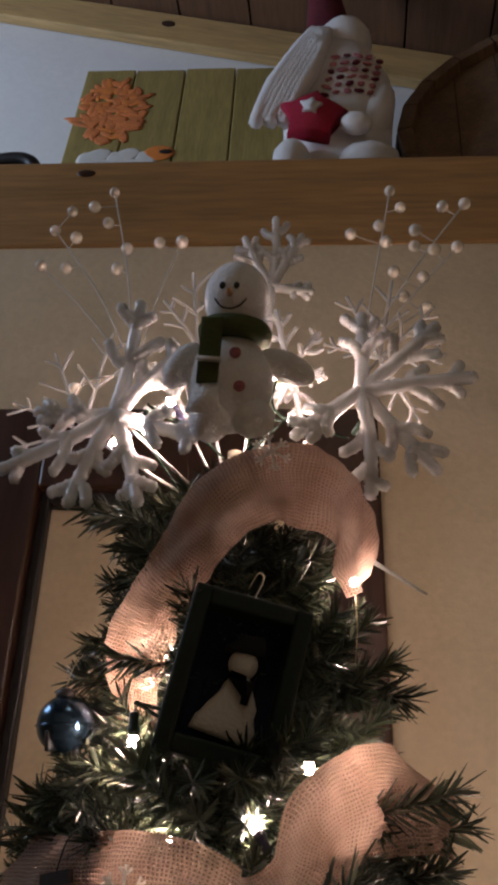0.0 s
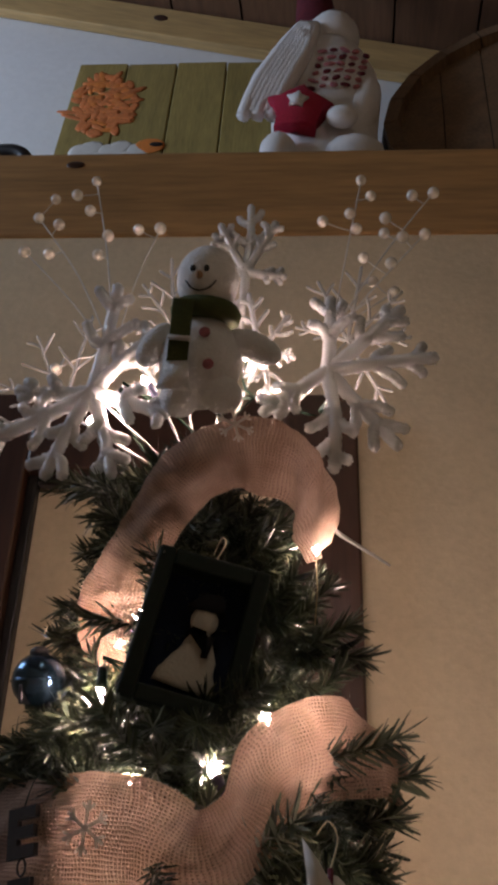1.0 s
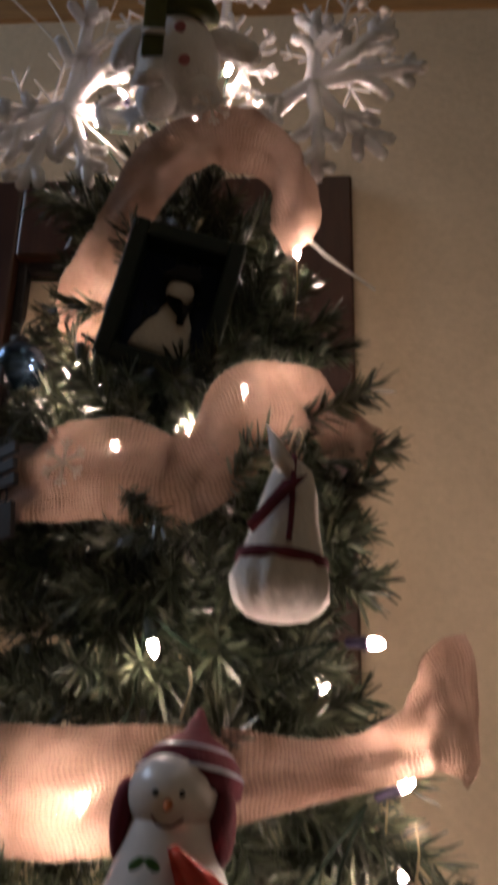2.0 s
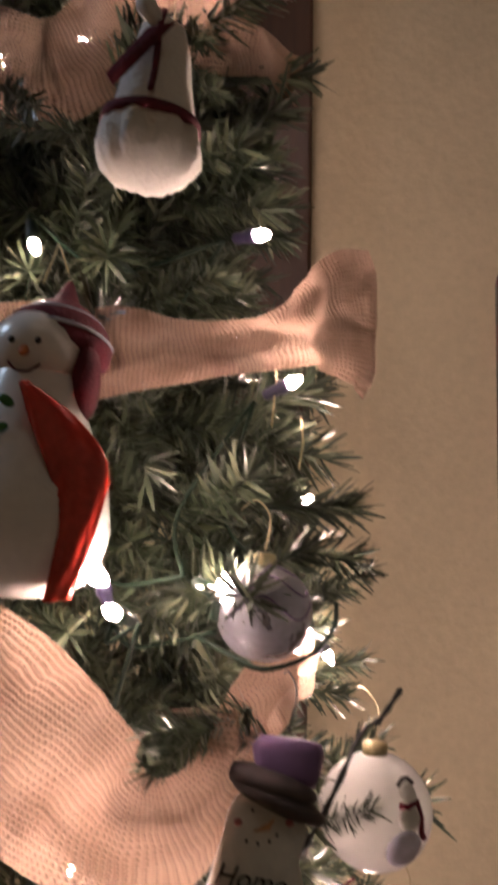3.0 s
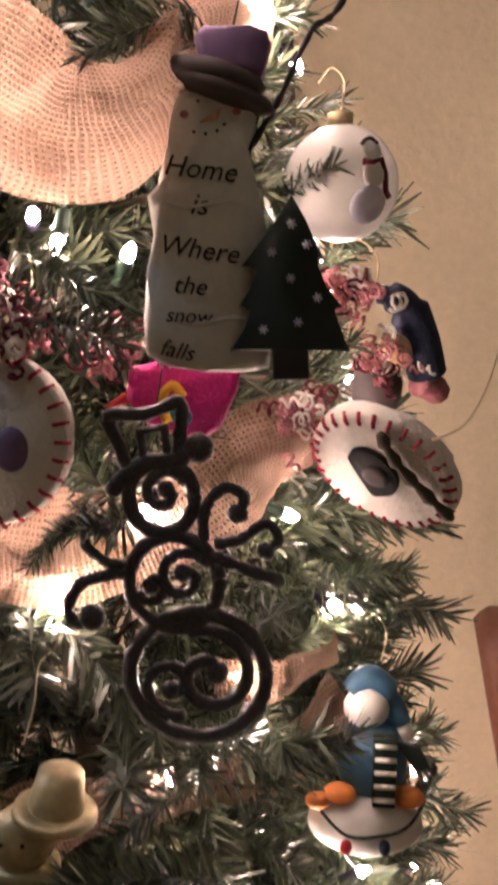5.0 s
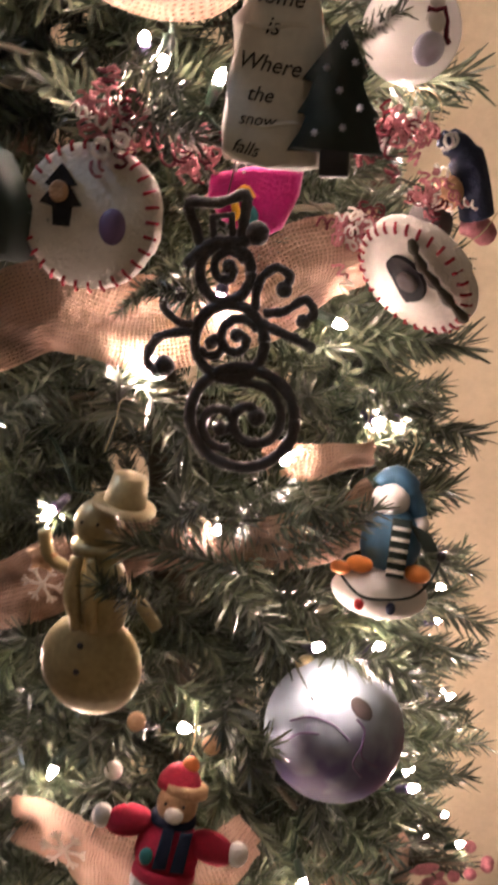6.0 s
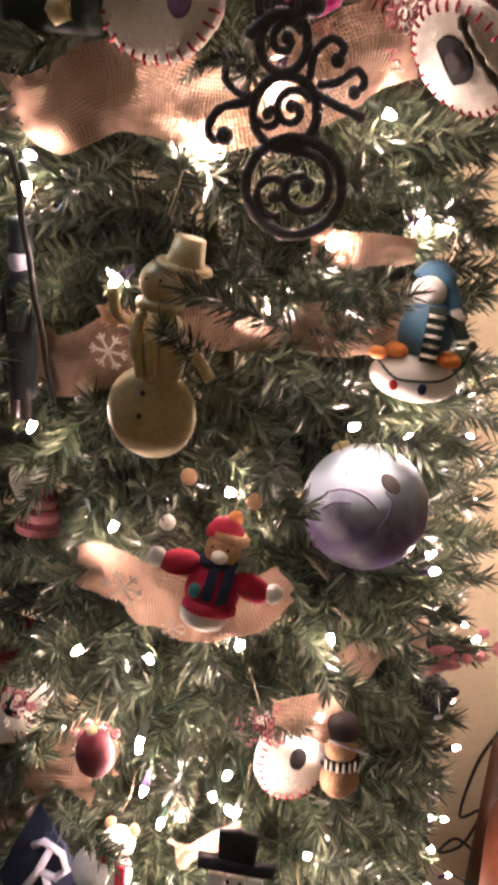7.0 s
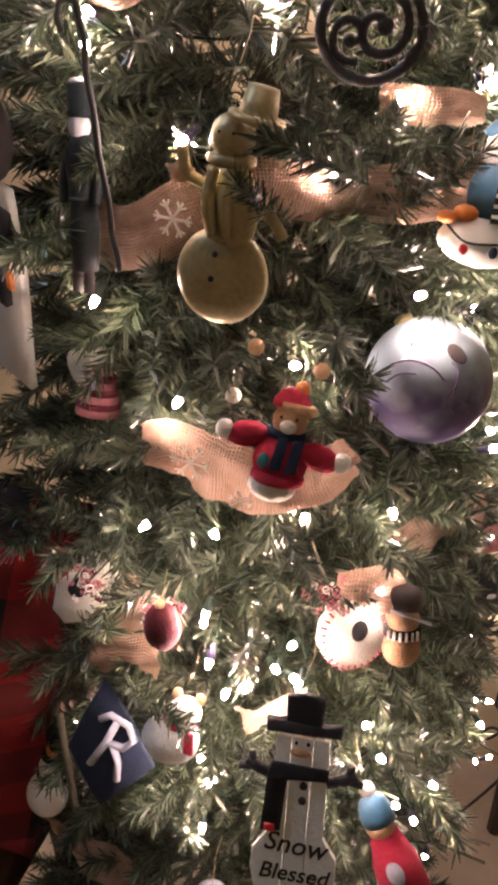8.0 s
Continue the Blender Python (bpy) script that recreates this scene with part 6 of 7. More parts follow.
def star_patch():
    t = ornament("dark_stocking", (-0.158, -0.20, 0.46), "dark green felt stocking with a gold star", "ornament", ry=14, rz=-25, room=0.032, hang=(0, 0, 0.035))
    part("sock", slab(B(), [(-0.024, 0.034), (0.022, 0.034), (0.024, -0.010), (0.030, -0.028), (-0.010, -0.034), (-0.026, -0.02)], 0.014, 0.004), DKGREEN, t)
    star = [((0.011 if k % 2 == 0 else 0.006) * math.sin(k * math.pi / 5), (0.011 if k % 2 == 0 else 0.006) * math.cos(k * math.pi / 5)) for k in range(10)]
    part("star", slab(B(), star, 0.003, 0.0006, Matrix.Translation((0.0, -0.0085, -0.004))), GOLD, t)
    n = ornament("blue_snow_globe", (0.064, -0.318, 0.150), "navy and white ball ornament", "ball ornament", room=0.02, hang=(0, 0, 0.024))
    part("globe", ball(B(), (0, 0, 0), 0.020, 24, 14), LILAC, n)
    part("cap", ball(B(), (0.003, -0.006, 0.013), (0.014, 0.013, 0.010), 18, 10), NAVY, n)
    d = ornament("cloth_angel", (-0.060, -0.190, 0.650), "dusty red and white patterned cloth ornament", "ornament", rx=-20, room=-0.02, hang=(0, 0, 0.03))
    part("skirt", lathe(B(), [(0.018, -0.022), (0.016, -0.008), (0.008, 0.014), (0.004, 0.02)], 18), PINKSTUFF, d)
    for k in range(3):
        part("band", lathe(B(), [(0.0178 - k * 0.0022, -0.016 + k * 0.011), (0.0188 - k * 0.0026, -0.014 + k * 0.011), (0.0172 - k * 0.0026, -0.011 + k * 0.011)], 18), DKRED, d)
    part("wing", ball(B(), (-0.018, 0.004, 0.008), (0.022, 0.006, 0.014), 14, 8, Matrix.Rotation(0.6, 4, "Y")), FELT_W, d)
    part("head", ball(B(), (0, -0.002, 0.024), 0.009, 14, 10), FELT_W, d)


hat_and_berries(), teal_figure(), board_snowman(), navy_flag(), snow_blessed(), mitten_ornament(), ginger_figure(), white_bear(), small_snowman(), beanie_elf(), star_patch()
felt_round((0.166, -0.225, 0.482), 0.031, 34, -24, 14, "round cream felt ornament with dark red blanket stitches", "patch")
yarn_bow((0.025, -0.275, 0.505), 0.018, 18, 6), yarn_bow((-0.045, -0.275, 0.515), 0.014, 14, 7), yarn_bow((0.155, -0.26, 0.555), 0.014, 12, 8)


# ---- burlap ribbon ----
def ribbon_strip(name, pts, parent, width=0.056, flip=0.0, curl=0.006, seed=0, wave=0.006, sink=0.0):
    """A strip of burlap through points, its face outwards, with soft folds."""
    widths = [v.x for v in spline([(w, 0, 0) for w in width], 10)] if hasattr(width, "__len__") else None
    line = [Vector((AX + (p.x - AX) * (1 - sink), AY + (p.y - AY) * (1 - sink), p.z)) for p in spline(pts, 10)]
    n, across = len(line), 12
    bm = B()
    uv = bm.loops.layers.uv.new("UVMap")
    grid, length = [], 0.0
    us = []
    for i, p in enumerate(line):
        d = (line[min(i + 1, n - 1)] - line[max(i - 1, 0)]).normalized()
        if i:
            length += (p - line[i - 1]).length
        us.append(length)
        out = Vector((p.x - AX, p.y - AY, 0.0)).normalized()
        side = d.cross(out).normalized()
        face = side.cross(d).normalized()
        if face.dot(out) < 0:
            face = -face
        ang = flip * math.sin(length * 20 + seed)
        side = (Matrix.Rotation(ang, 3, d) @ side)
        wide = widths[i] if widths else width
        row = []
        for k in range(across + 1):
            s = k / across - 0.5
            w = wide * (1 + 0.06 * noise.noise(Vector((length * 25, seed, 0))))
            bulge = curl * (1 - 4 * s * s) + wave * noise.noise(Vector((length * 30, s * 3, seed * 7.3))) * 2 + 0.0034 * noise.noise(Vector((length * 70, s * 2.2, seed * 3.1))) + 0.0014 * noise.noise(Vector((length * 190, s * 6, seed)))
            row.append(bm.verts.new(p + side * s * w + face * bulge))
        grid.append(row)
        KEEP.append((p.copy(), wide * (0.30 if not sink else 0.16)))
    for i in range(n - 1):
        for k in range(across):
            f = bm.faces.new((grid[i][k], grid[i + 1][k], grid[i + 1][k + 1], grid[i][k + 1]))
            for lp, (a, c) in zip(f.loops, ((i, k), (i + 1, k), (i + 1, k + 1), (i, k + 1))):
                lp[uv].uv = (us[a], c / across * (width if not widths else 0.058))
    me = bpy.data.meshes.new(name)
    bm.to_mesh(me)
    bm.free()
    me.materials.append(BURLAP)
    me.polygons.foreach_set("use_smooth", [True] * len(me.polygons))
    ob = new(name, me)
    ob.parent = parent
    return ob


def ribbons():
    t = thing("burlap_ribbon", pose(0, 0, 0), "natural burlap ribbon with faint white snowflakes wound round the tree", "ribbon")
    runs = [
        ([(-0.042, -0.03, 1.548), (-0.030, -0.06, 1.578), (-0.017, -0.075, 1.613), (0.003, -0.09, 1.644), (0.029, -0.10, 1.672), (0.060, -0.10, 1.686), (0.090, -0.09, 1.682), (0.108, -0.06, 1.666), (0.114, -0.035, 1.645)], [0.036, 0.044, 0.046, 0.050, 0.060, 0.068, 0.074, 0.068, 0.050]),
        ([(-0.085, -0.06, 1.455), (-0.048, -0.10, 1.455), (-0.012, -0.12, 1.455), (0.022, -0.13, 1.452), (0.052, -0.135, 1.443), (0.074, -0.13, 1.457), (0.087, -0.115, 1.486), (0.110, -0.085, 1.502), (0.136, -0.05, 1.508), (0.157, -0.02, 1.500)], [0.06, 0.06, 0.058, 0.054, 0.046, 0.044, 0.052, 0.058, 0.058, 0.052]),
        ([(-0.075, -0.13, 1.300), (-0.008, -0.15, 1.296), (0.027, -0.16, 1.297), (0.063, -0.165, 1.301), (0.096, -0.16, 1.305), (0.124, -0.15, 1.307), (0.162, -0.130, 1.316), (0.176, -0.105, 1.330), (0.190, -0.085, 1.337), (0.201, -0.068, 1.338)], [0.056, 0.056, 0.054, 0.048, 0.036, 0.027, 0.026, 0.046, 0.070, 0.076]),
        ([(0.0, -0.16, 1.19), (0.066, -0.18, 1.151), (0.089, -0.19, 1.138), (0.109, -0.20, 1.128), (0.127, -0.20, 1.126), (0.144, -0.192, 1.135), (0.153, -0.17, 1.154), (0.163, -0.13, 1.166), (0.172, -0.10, 1.172)], [0.07, 0.07, 0.064, 0.052, 0.046, 0.032, 0.035, 0.035, 0.03]),
        ([(-0.10, -0.15, 0.955), (-0.028, -0.195, 0.945), (0.031, -0.195, 0.966), (0.089, -0.182, 0.956), (0.13, -0.165, 0.965), (0.166, -0.145, 0.984), (0.20, -0.10, 0.99)], 0.050),
        ([(-0.06, -0.19, 0.78), (-0.005, -0.215, 0.79), (0.037, -0.215, 0.812), (0.075, -0.19, 0.822), (0.113, -0.168, 0.815), (0.172, -0.13, 0.809), (0.21, -0.08, 0.81)], 0.045),
        ([(0.005, -0.236, 0.640), (0.037, -0.25, 0.651), (0.074, -0.257, 0.646), (0.107, -0.255, 0.641), (0.136, -0.245, 0.647), (0.152, -0.220, 0.652)], [0.036, 0.058, 0.062, 0.056, 0.048, 0.034]),
        ([(0.179, -0.165, 0.523), (0.197, -0.155, 0.535), (0.218, -0.130, 0.536), (0.242, -0.090, 0.522)], 0.036),
        ([(0.141, -0.135, 0.869), (0.163, -0.135, 0.869), (0.181, -0.115, 0.864), (0.195, -0.080, 0.852)], 0.024),
        ([(0.154, -0.235, 0.546), (0.176, -0.235, 0.547), (0.195, -0.215, 0.527)], 0.032),
        ([(0.103, -0.300, 0.436), (0.128, -0.305, 0.468), (0.146, -0.290, 0.471)], 0.032),
        ([(-0.068, -0.250, 0.390), (-0.023, -0.260, 0.427), (0.010, -0.265, 0.434)], 0.032),
        ([(-0.25, -0.17, 0.12), (-0.17, -0.27, 0.075), (-0.09, -0.315, 0.10), (-0.02, -0.33, 0.13)], 0.056),
        ([(-0.16, -0.20, 0.46), (-0.08, -0.235, 0.445), (-0.02, -0.255, 0.465), (0.03, -0.27, 0.46)], 0.05),
    ]
    strips = [ribbon_strip("ribbon_loop", p, t, w, 0.08 if i in (2, 6) else 0.32, seed=i * 3 + 1, sink=0.05 if i in (4, 5, 12, 13) else 0.0) for i, (p, w) in enumerate(runs)]
    return t, strips


RIBBON, STRIPS = ribbons()


def snowflake_print(centre, size, turn, parent):
    """A printed white snowflake, laid on the ribbon's face."""
    c = Vector(centre)
    out = Vector((c.x - AX, c.y - AY, 0)).normalized()
    m = Matrix.Translation(c + out * 0.0085) @ Matrix.Rotation(math.atan2(out.y, out.x) + math.pi / 2, 4, "Z") @ Matrix.Rotation(turn, 4, "Y")
    bm = B()
    for k in range(6):
        a = k * math.pi / 3
        rot = Matrix.Rotation(a, 4, "Y")
        box(bm, rot @ Vector((size * 0.25, 0, 0)), (size * 0.5, 0.0006, size * 0.06), rot)
        for s in (-1, 1):
            r2 = rot @ Matrix.Translation((size * 0.32, 0, 0)) @ Matrix.Rotation(s * math.pi / 4, 4, "Y")
            box(bm, (r2 @ Vector((size * 0.09, 0, 0))), (size * 0.18, 0.0006, size * 0.05), r2.to_3x3().to_4x4())
    return part("printed_snowflake", bm, PRINT, parent, "faded white snowflake print", False, m)


snowflake_print((0.048, -0.252, 0.652), 0.030, 0.2, STRIPS[6])
snowflake_print((0.085, -0.256, 0.630), 0.018, 0.5, STRIPS[6])
snowflake_print((0.030, -0.213, 0.812), 0.026, 0.1, STRIPS[5])
snowflake_print((0.055, -0.100, 1.703), 0.026, 0.3, STRIPS[0])
snowflake_print((-0.005, -0.125, 1.455), 0.026, 0.6, STRIPS[1])
snowflake_print((0.045, -0.19, 1.16), 0.030, 0.2, STRIPS[3])


# ---- string of lights ----
BULB_MESH, SOCKET_MESH = None, None
LIGHTS = thing("string_lights", pose(0, 0, 0), "string of warm white mini bulbs on green wire, lit", "string lights")


def bulb_meshes():
    bm = lathe(B(), [(0.0018, 0.0), (0.0026, 0.0022), (0.0027, 0.0045), (0.0021, 0.0072), (0.0012, 0.0088), (0.0004, 0.0096)], 12)
    a = part("bulb", bm, BULB, None)
    bm = lathe(B(), [(0.0016, -0.011), (0.0027, -0.010), (0.0030, -0.003), (0.0037, -0.002), (0.0034, 0.001), (0.0026, 0.002)], 10)
    b = part("socket", bm, SOCKET_P, None)
    c = b.data.copy()
    c.materials[0] = SOCKET_G
    ma, mb = a.data, b.data
    bpy.data.objects.remove(a), bpy.data.objects.remove(b)
    return ma, mb, c


BULB_MESH, SOCKET_MESH, SOCKET_MESH_G = bulb_meshes()
rng = random.Random(7)
ANCHORS = []


def bulb(x, y, z, lean=None):
    p = Vector((x, y, z))
    out = Vector((x - AX, y - AY, rng.uniform(-0.35, 0.3))).normalized()
    if lean is None:
        out = (out + Vector((rng.uniform(-0.6, 0.6), rng.uniform(-0.2, 0.6), rng.uniform(-0.6, 0.6)))).normalized()
    else:
        out = Vector(lean).normalized()
    ob = new("bulb", BULB_MESH)
    ob.parent = LIGHTS
    ob.matrix_basis = Matrix.Translation(p - out * 0.006) @ out.to_track_quat("Z", "Y").to_matrix().to_4x4()
    so = new("socket", SOCKET_MESH if rng.random() < 0.35 else SOCKET_MESH_G)
    so.parent = ob
    ANCHORS.append(p - out * 0.022)
    KEEP.append((p, 0.001))


BULBS_HIGH = [(0.108, -0.022, 1.646), (-0.012, -0.048, 1.592), (-0.026, -0.032, 1.575), (-0.02, -0.085, 1.531), (0.05, -0.085, 1.49), (0.079, -0.07, 1.520), (0.005, -0.085, 1.482), (0.048, -0.135, 1.359), (0.154, -0.135, 1.363), (0.167, -0.105, 1.302)]
BULBS_MID = [(0.09, -0.155, 1.212), (0.108, -0.204, 1.202), (0.141, -0.150, 1.210), (0.100, -0.190, 1.212), (0.143, -0.15, 1.203), (0.168, -0.10, 1.178), (0.073, -0.15, 1.21), (0.022, -0.145, 1.291), (0.2, -0.05, 1.046), (0.085, -0.165, 1.098), (0.095, -0.17, 1.085), (0.172, -0.075, 1.179), (0.119, -0.15, 1.081), (0.179, -0.115, 0.948), (0.197, -0.05, 0.862), (0.21, -0.04, 0.858), (0.121, -0.165, 0.969)]
BULBS_LOW = [(-0.029, -0.195, 0.924), (0.079, -0.18, 0.932), (0.043, -0.23, 0.863), (0.119, -0.165, 0.832), (-0.03, -0.23, 0.748), (0.181, -0.155, 0.751), (0.213, -0.10, 0.719), (0.241, -0.10, 0.616), (0.246, -0.095, 0.595), (0.026, -0.228, 0.676), (0.107, -0.20, 0.707), (0.125, -0.235, 0.600), (0.158, -0.155, 0.878), (-0.03, -0.20, 0.904), (0.183, -0.19, 0.584), (0.08, -0.16, 0.93)]
BULBS_BASE = [(0.014, -0.275, 0.594), (0.06, -0.25, 0.578), (0.128, -0.27, 0.500), (0.135, -0.28, 0.475), (0.054, -0.265, 0.502), (0.072, -0.275, 0.422), (0.062, -0.295, 0.318), (0.055, -0.305, 0.256), (-0.017, -0.265, 0.491), (0.25, -0.19, 0.256), (0.238, -0.21, 0.218), (0.186, -0.23, 0.375), (0.183, -0.205, 0.513), (0.202, -0.225, 0.325), (0.22, -0.225, 0.259)]
for row in (*BULBS_HIGH, *BULBS_MID, *BULBS_LOW, *BULBS_BASE):
    bulb(*row)
bulb(-0.028, -0.03, 1.79), bulb(0.052, -0.015, 1.82), bulb(-0.045, -0.03, 1.765), bulb(0.03, -0.02, 1.77)
# first two: extra bulbs hidden behind the flake hubs, added to lighten their arms
bulb(0.122, 0.014, 1.795), bulb(-0.078, 0.0, 1.772), bulb(0.196, -0.045, 1.088), bulb(0.075, -0.01, 1.775)
# extra bulbs at random low in front, added to brighten the lower tree
for k in range(9):
    z, a = rng.uniform(0.05, 0.58), -math.pi / 2 + rng.uniform(-0.1, 0.8)
    r = tree_radius(z) * rng.uniform(0.88, 0.97)
    bulb(AX + 0.85 * r * math.cos(a), AY + r * math.sin(a), z)
# the rest of the string goes on round the back and the foot of the tree
k = 0
while k < 46:
    z = rng.uniform(-0.35, 1.6)
    a = rng.uniform(0, 2 * math.pi)
    if z > 0.25 and math.sin(a) < -0.1:
        continue
    r = tree_radius(z) * rng.uniform(0.7, 0.95)
    bulb(AX + r * math.cos(a), AY + r * math.sin(a), z)
    k += 1


# extra unseen bulbs up the right side, added to brighten the wall there
for k in range(15):
    z, a = 0.0 + 1.25 * k / 14, rng.uniform(-0.15, 0.9)
    r = tree_radius(z) * 0.9
    bulb(AX + r * math.cos(a), AY + r * math.sin(a), z)


def light_wire():
    pts = sorted(ANCHORS, key=lambda p: -p.z)
    bands, line = {}, []
    for p in pts:
        bands.setdefault(int((1.8 - p.z) / 0.10), []).append(p)
    for b in sorted(bands):
        row = sorted(bands[b], key=lambda p: math.atan2(p.y, p.x))
        line += row if b % 2 else row[::-1]
    for a, c in zip(line, line[1:]):
        if (a - c).length > 0.22:
            continue
        ang = math.atan2((a.y + c.y) / 2, (a.x + c.x) / 2 - AX)
        mid = (a + c) / 2 + Vector((-math.cos(ang), -math.sin(ang), 0)) * 0.035 - Vector((0, 0, 0.012))
        part("wire", tube(B(), spline([a, mid, c], 6), 0.0011, 5), WIRE_G, LIGHTS)

    part("wire", tube(B(), spline([(0.131, -0.150, 1.187), (0.145, -0.160, 1.182), (0.160, -0.168, 1.178), (0.177, -0.155, 1.182), (0.186, -0.140, 1.191), (0.187, -0.125, 1.200)], 6), 0.0011, 6), WIRE_G, LIGHTS)


light_wire()


# ---- the tree ----
TREE = thing("christmas_tree", pose(AX, AY, FLOOR), "tall slim artificial green Christmas tree with lit mini lights", "Christmas tree")
part("trunk", tube(B(), [(0, 0, 0.06), (0, 0, 1.2), (0, 0, TIP - FLOOR)], [0.018, 0.015, 0.006], 10), WIRE_BROWN, TREE)
bm = B()
for k in range(4):
    a = k * math.pi / 2 + 0.4
    tube(bm, [(0, 0, 0.10), (0.12 * math.cos(a), 0.12 * math.sin(a), 0.05), (0.26 * math.cos(a), 0.26 * math.sin(a), 0.012)], 0.012, 8)
part("stand", bm, SOCKET_G, TREE)


def needle(v, f, base, tip, side, w):
    """One flat needle, slightly folded, narrowing to its tip."""
    n = len(v)
    mid = base.lerp(tip, 0.55)
    v += [base - side * w * 0.6, base + side * w * 0.6, mid + side * w, mid - side * w, tip + side * w * 0.35, tip - side * w * 0.35]
    f += [(n, n + 1, n + 2, n + 3), (n + 3, n + 2, n + 4, n + 5)]


def sprig_data(seed, length, count, spread):
    """A wire tip with needles all round, as points and faces, growing along +z."""
    r = random.Random(seed)
    v, f = [], []
    bend = Vector((r.uniform(-0.15, 0.15), r.uniform(-0.15, 0.15), 0))
    for i in range(count):
        s = (i + r.random()) / count
        a = i * 2.39996 + r.uniform(-0.4, 0.4)
        axis = Vector((0, 0, length * s)) + bend * length * s * s
        open_ = math.radians(r.uniform(34, 72) * (1.05 - 0.35 * s))
        d = Vector((math.cos(a) * math.sin(open_), math.sin(a) * math.sin(open_), math.cos(open_)))
        ln = spread * r.uniform(0.7, 1.15) * (1.0 - 0.10 * s)
        tip = axis + d * ln + Vector((r.uniform(-1, 1), r.uniform(-1, 1), r.uniform(-1, 1))) * 0.002
        side = d.cross(Vector((r.uniform(-1, 1), r.uniform(-1, 1), r.uniform(-1, 1)))).normalized()
        needle(v, f, axis, tip, side, r.uniform(0.0008, 0.0013))
    n = len(v)
    for s in (0.0, 0.5, 1.0):
        p = Vector((0, 0, length * s)) + bend * length * s * s
        for k in range(3):
            v.append(p + Vector((math.cos(k * 2.09), math.sin(k * 2.09), 0)) * 0.0014 * (1.1 - s))
    for j in (0, 3):
        for k in range(3):
            f.append((n + j + k, n + j + (k + 1) % 3, n + j + 3 + (k + 1) % 3, n + j + 3 + k))
    return v, f


SPRIGS = []
for i in range(10):
    v, f = sprig_data(100 + i, (0.075, 0.09, 0.065, 0.10, 0.08)[i % 5], (150, 175, 130, 190, 160)[i % 5], (0.020, 0.023, 0.019, 0.022, 0.021)[i % 5])
    me = bpy.data.meshes.new("branch_tip")
    me.from_pydata([tuple(p) for p in v], [], f)
    me.materials.append(NEEDLE)
    SPRIGS.append((me, np.array([tuple(p) for p in v]), f))


def free(p, clear=0.004):
    """Whether a place leaves the hung things open to the room."""
    for c, r in KEEP:
        d = p - c
        if d.length > 0.16:
            continue
        out = Vector((c.x - AX, c.y - AY - 0.25, 0.05)).normalized()
        along = d.dot(out)
        if along > -0.006 and (d - out * along).length < 0.8 * r + clear:
            return False
    return True


def sprig_matrix(base, d, roll):
    return Matrix.Translation(base) @ d.to_track_quat("Z", "Y").to_matrix().to_4x4() @ Matrix.Rotation(roll, 4, "Z")


# tips in front of the ribbons and the hung things: base and end
FRONT_HIGH = (
    (-0.028, -0.005, 1.712, -0.096, -0.030, 1.687), (-0.033, 0.005, 1.698, -0.075, -0.020, 1.654), (0.003, -0.060, 1.582, -0.063, -0.085, 1.571),
    (0.081, -0.005, 1.574, 0.144, -0.030, 1.583), (0.081, -0.015, 1.585, 0.130, -0.040, 1.562), (0.095, -0.070, 1.493, 0.162, -0.095, 1.497),
    (0.101, -0.065, 1.499, 0.141, -0.090, 1.476), (-0.029, -0.055, 1.500, -0.077, -0.080, 1.494), (-0.043, -0.045, 1.510, -0.074, -0.070, 1.507),
    (0.116, -0.125, 1.466, 0.138, -0.150, 1.442), (0.110, -0.115, 1.453, 0.148, -0.140, 1.426), (0.056, -0.140, 1.412, 0.016, -0.165, 1.401),
)
FRONT_UPPER = (
    (0.040, -0.145, 1.427, 0.070, -0.170, 1.397), (0.157, -0.025, 1.235, 0.212, -0.050, 1.246), (0.175, -0.025, 1.194, 0.217, -0.050, 1.207),
    (0.087, -0.135, 1.297, 0.118, -0.160, 1.283), (0.084, -0.125, 1.408, 0.082, -0.150, 1.361), (0.146, -0.180, 1.155, 0.104, -0.205, 1.161),
    (0.145, -0.185, 1.161, 0.117, -0.210, 1.152), (0.180, -0.100, 1.099, 0.207, -0.125, 1.113), (0.100, -0.197, 1.081, 0.141, -0.222, 1.065),
    (0.093, -0.195, 1.063, 0.135, -0.220, 1.061), (0.113, -0.215, 0.986, 0.089, -0.240, 0.993), (0.106, -0.215, 0.990, 0.099, -0.240, 0.983),
)
FRONT_MID = (
    (0.199, -0.075, 0.894, 0.241, -0.100, 0.909), (0.170, -0.085, 0.883, 0.199, -0.110, 0.920), (0.223, -0.065, 0.805, 0.259, -0.090, 0.836),
    (0.145, -0.260, 0.868, 0.105, -0.285, 0.896), (0.132, -0.260, 0.891, 0.104, -0.285, 0.881), (0.145, -0.140, 0.822, 0.224, -0.165, 0.861),
    (0.162, -0.140, 0.808, 0.208, -0.165, 0.848), (0.120, -0.190, 0.715, 0.189, -0.218, 0.699), (0.129, -0.190, 0.678, 0.183, -0.218, 0.725),
    (0.190, -0.065, 0.713, 0.263, -0.090, 0.742), (0.231, -0.025, 0.577, 0.286, -0.050, 0.607), (0.160, -0.175, 0.535, 0.236, -0.200, 0.562),
)
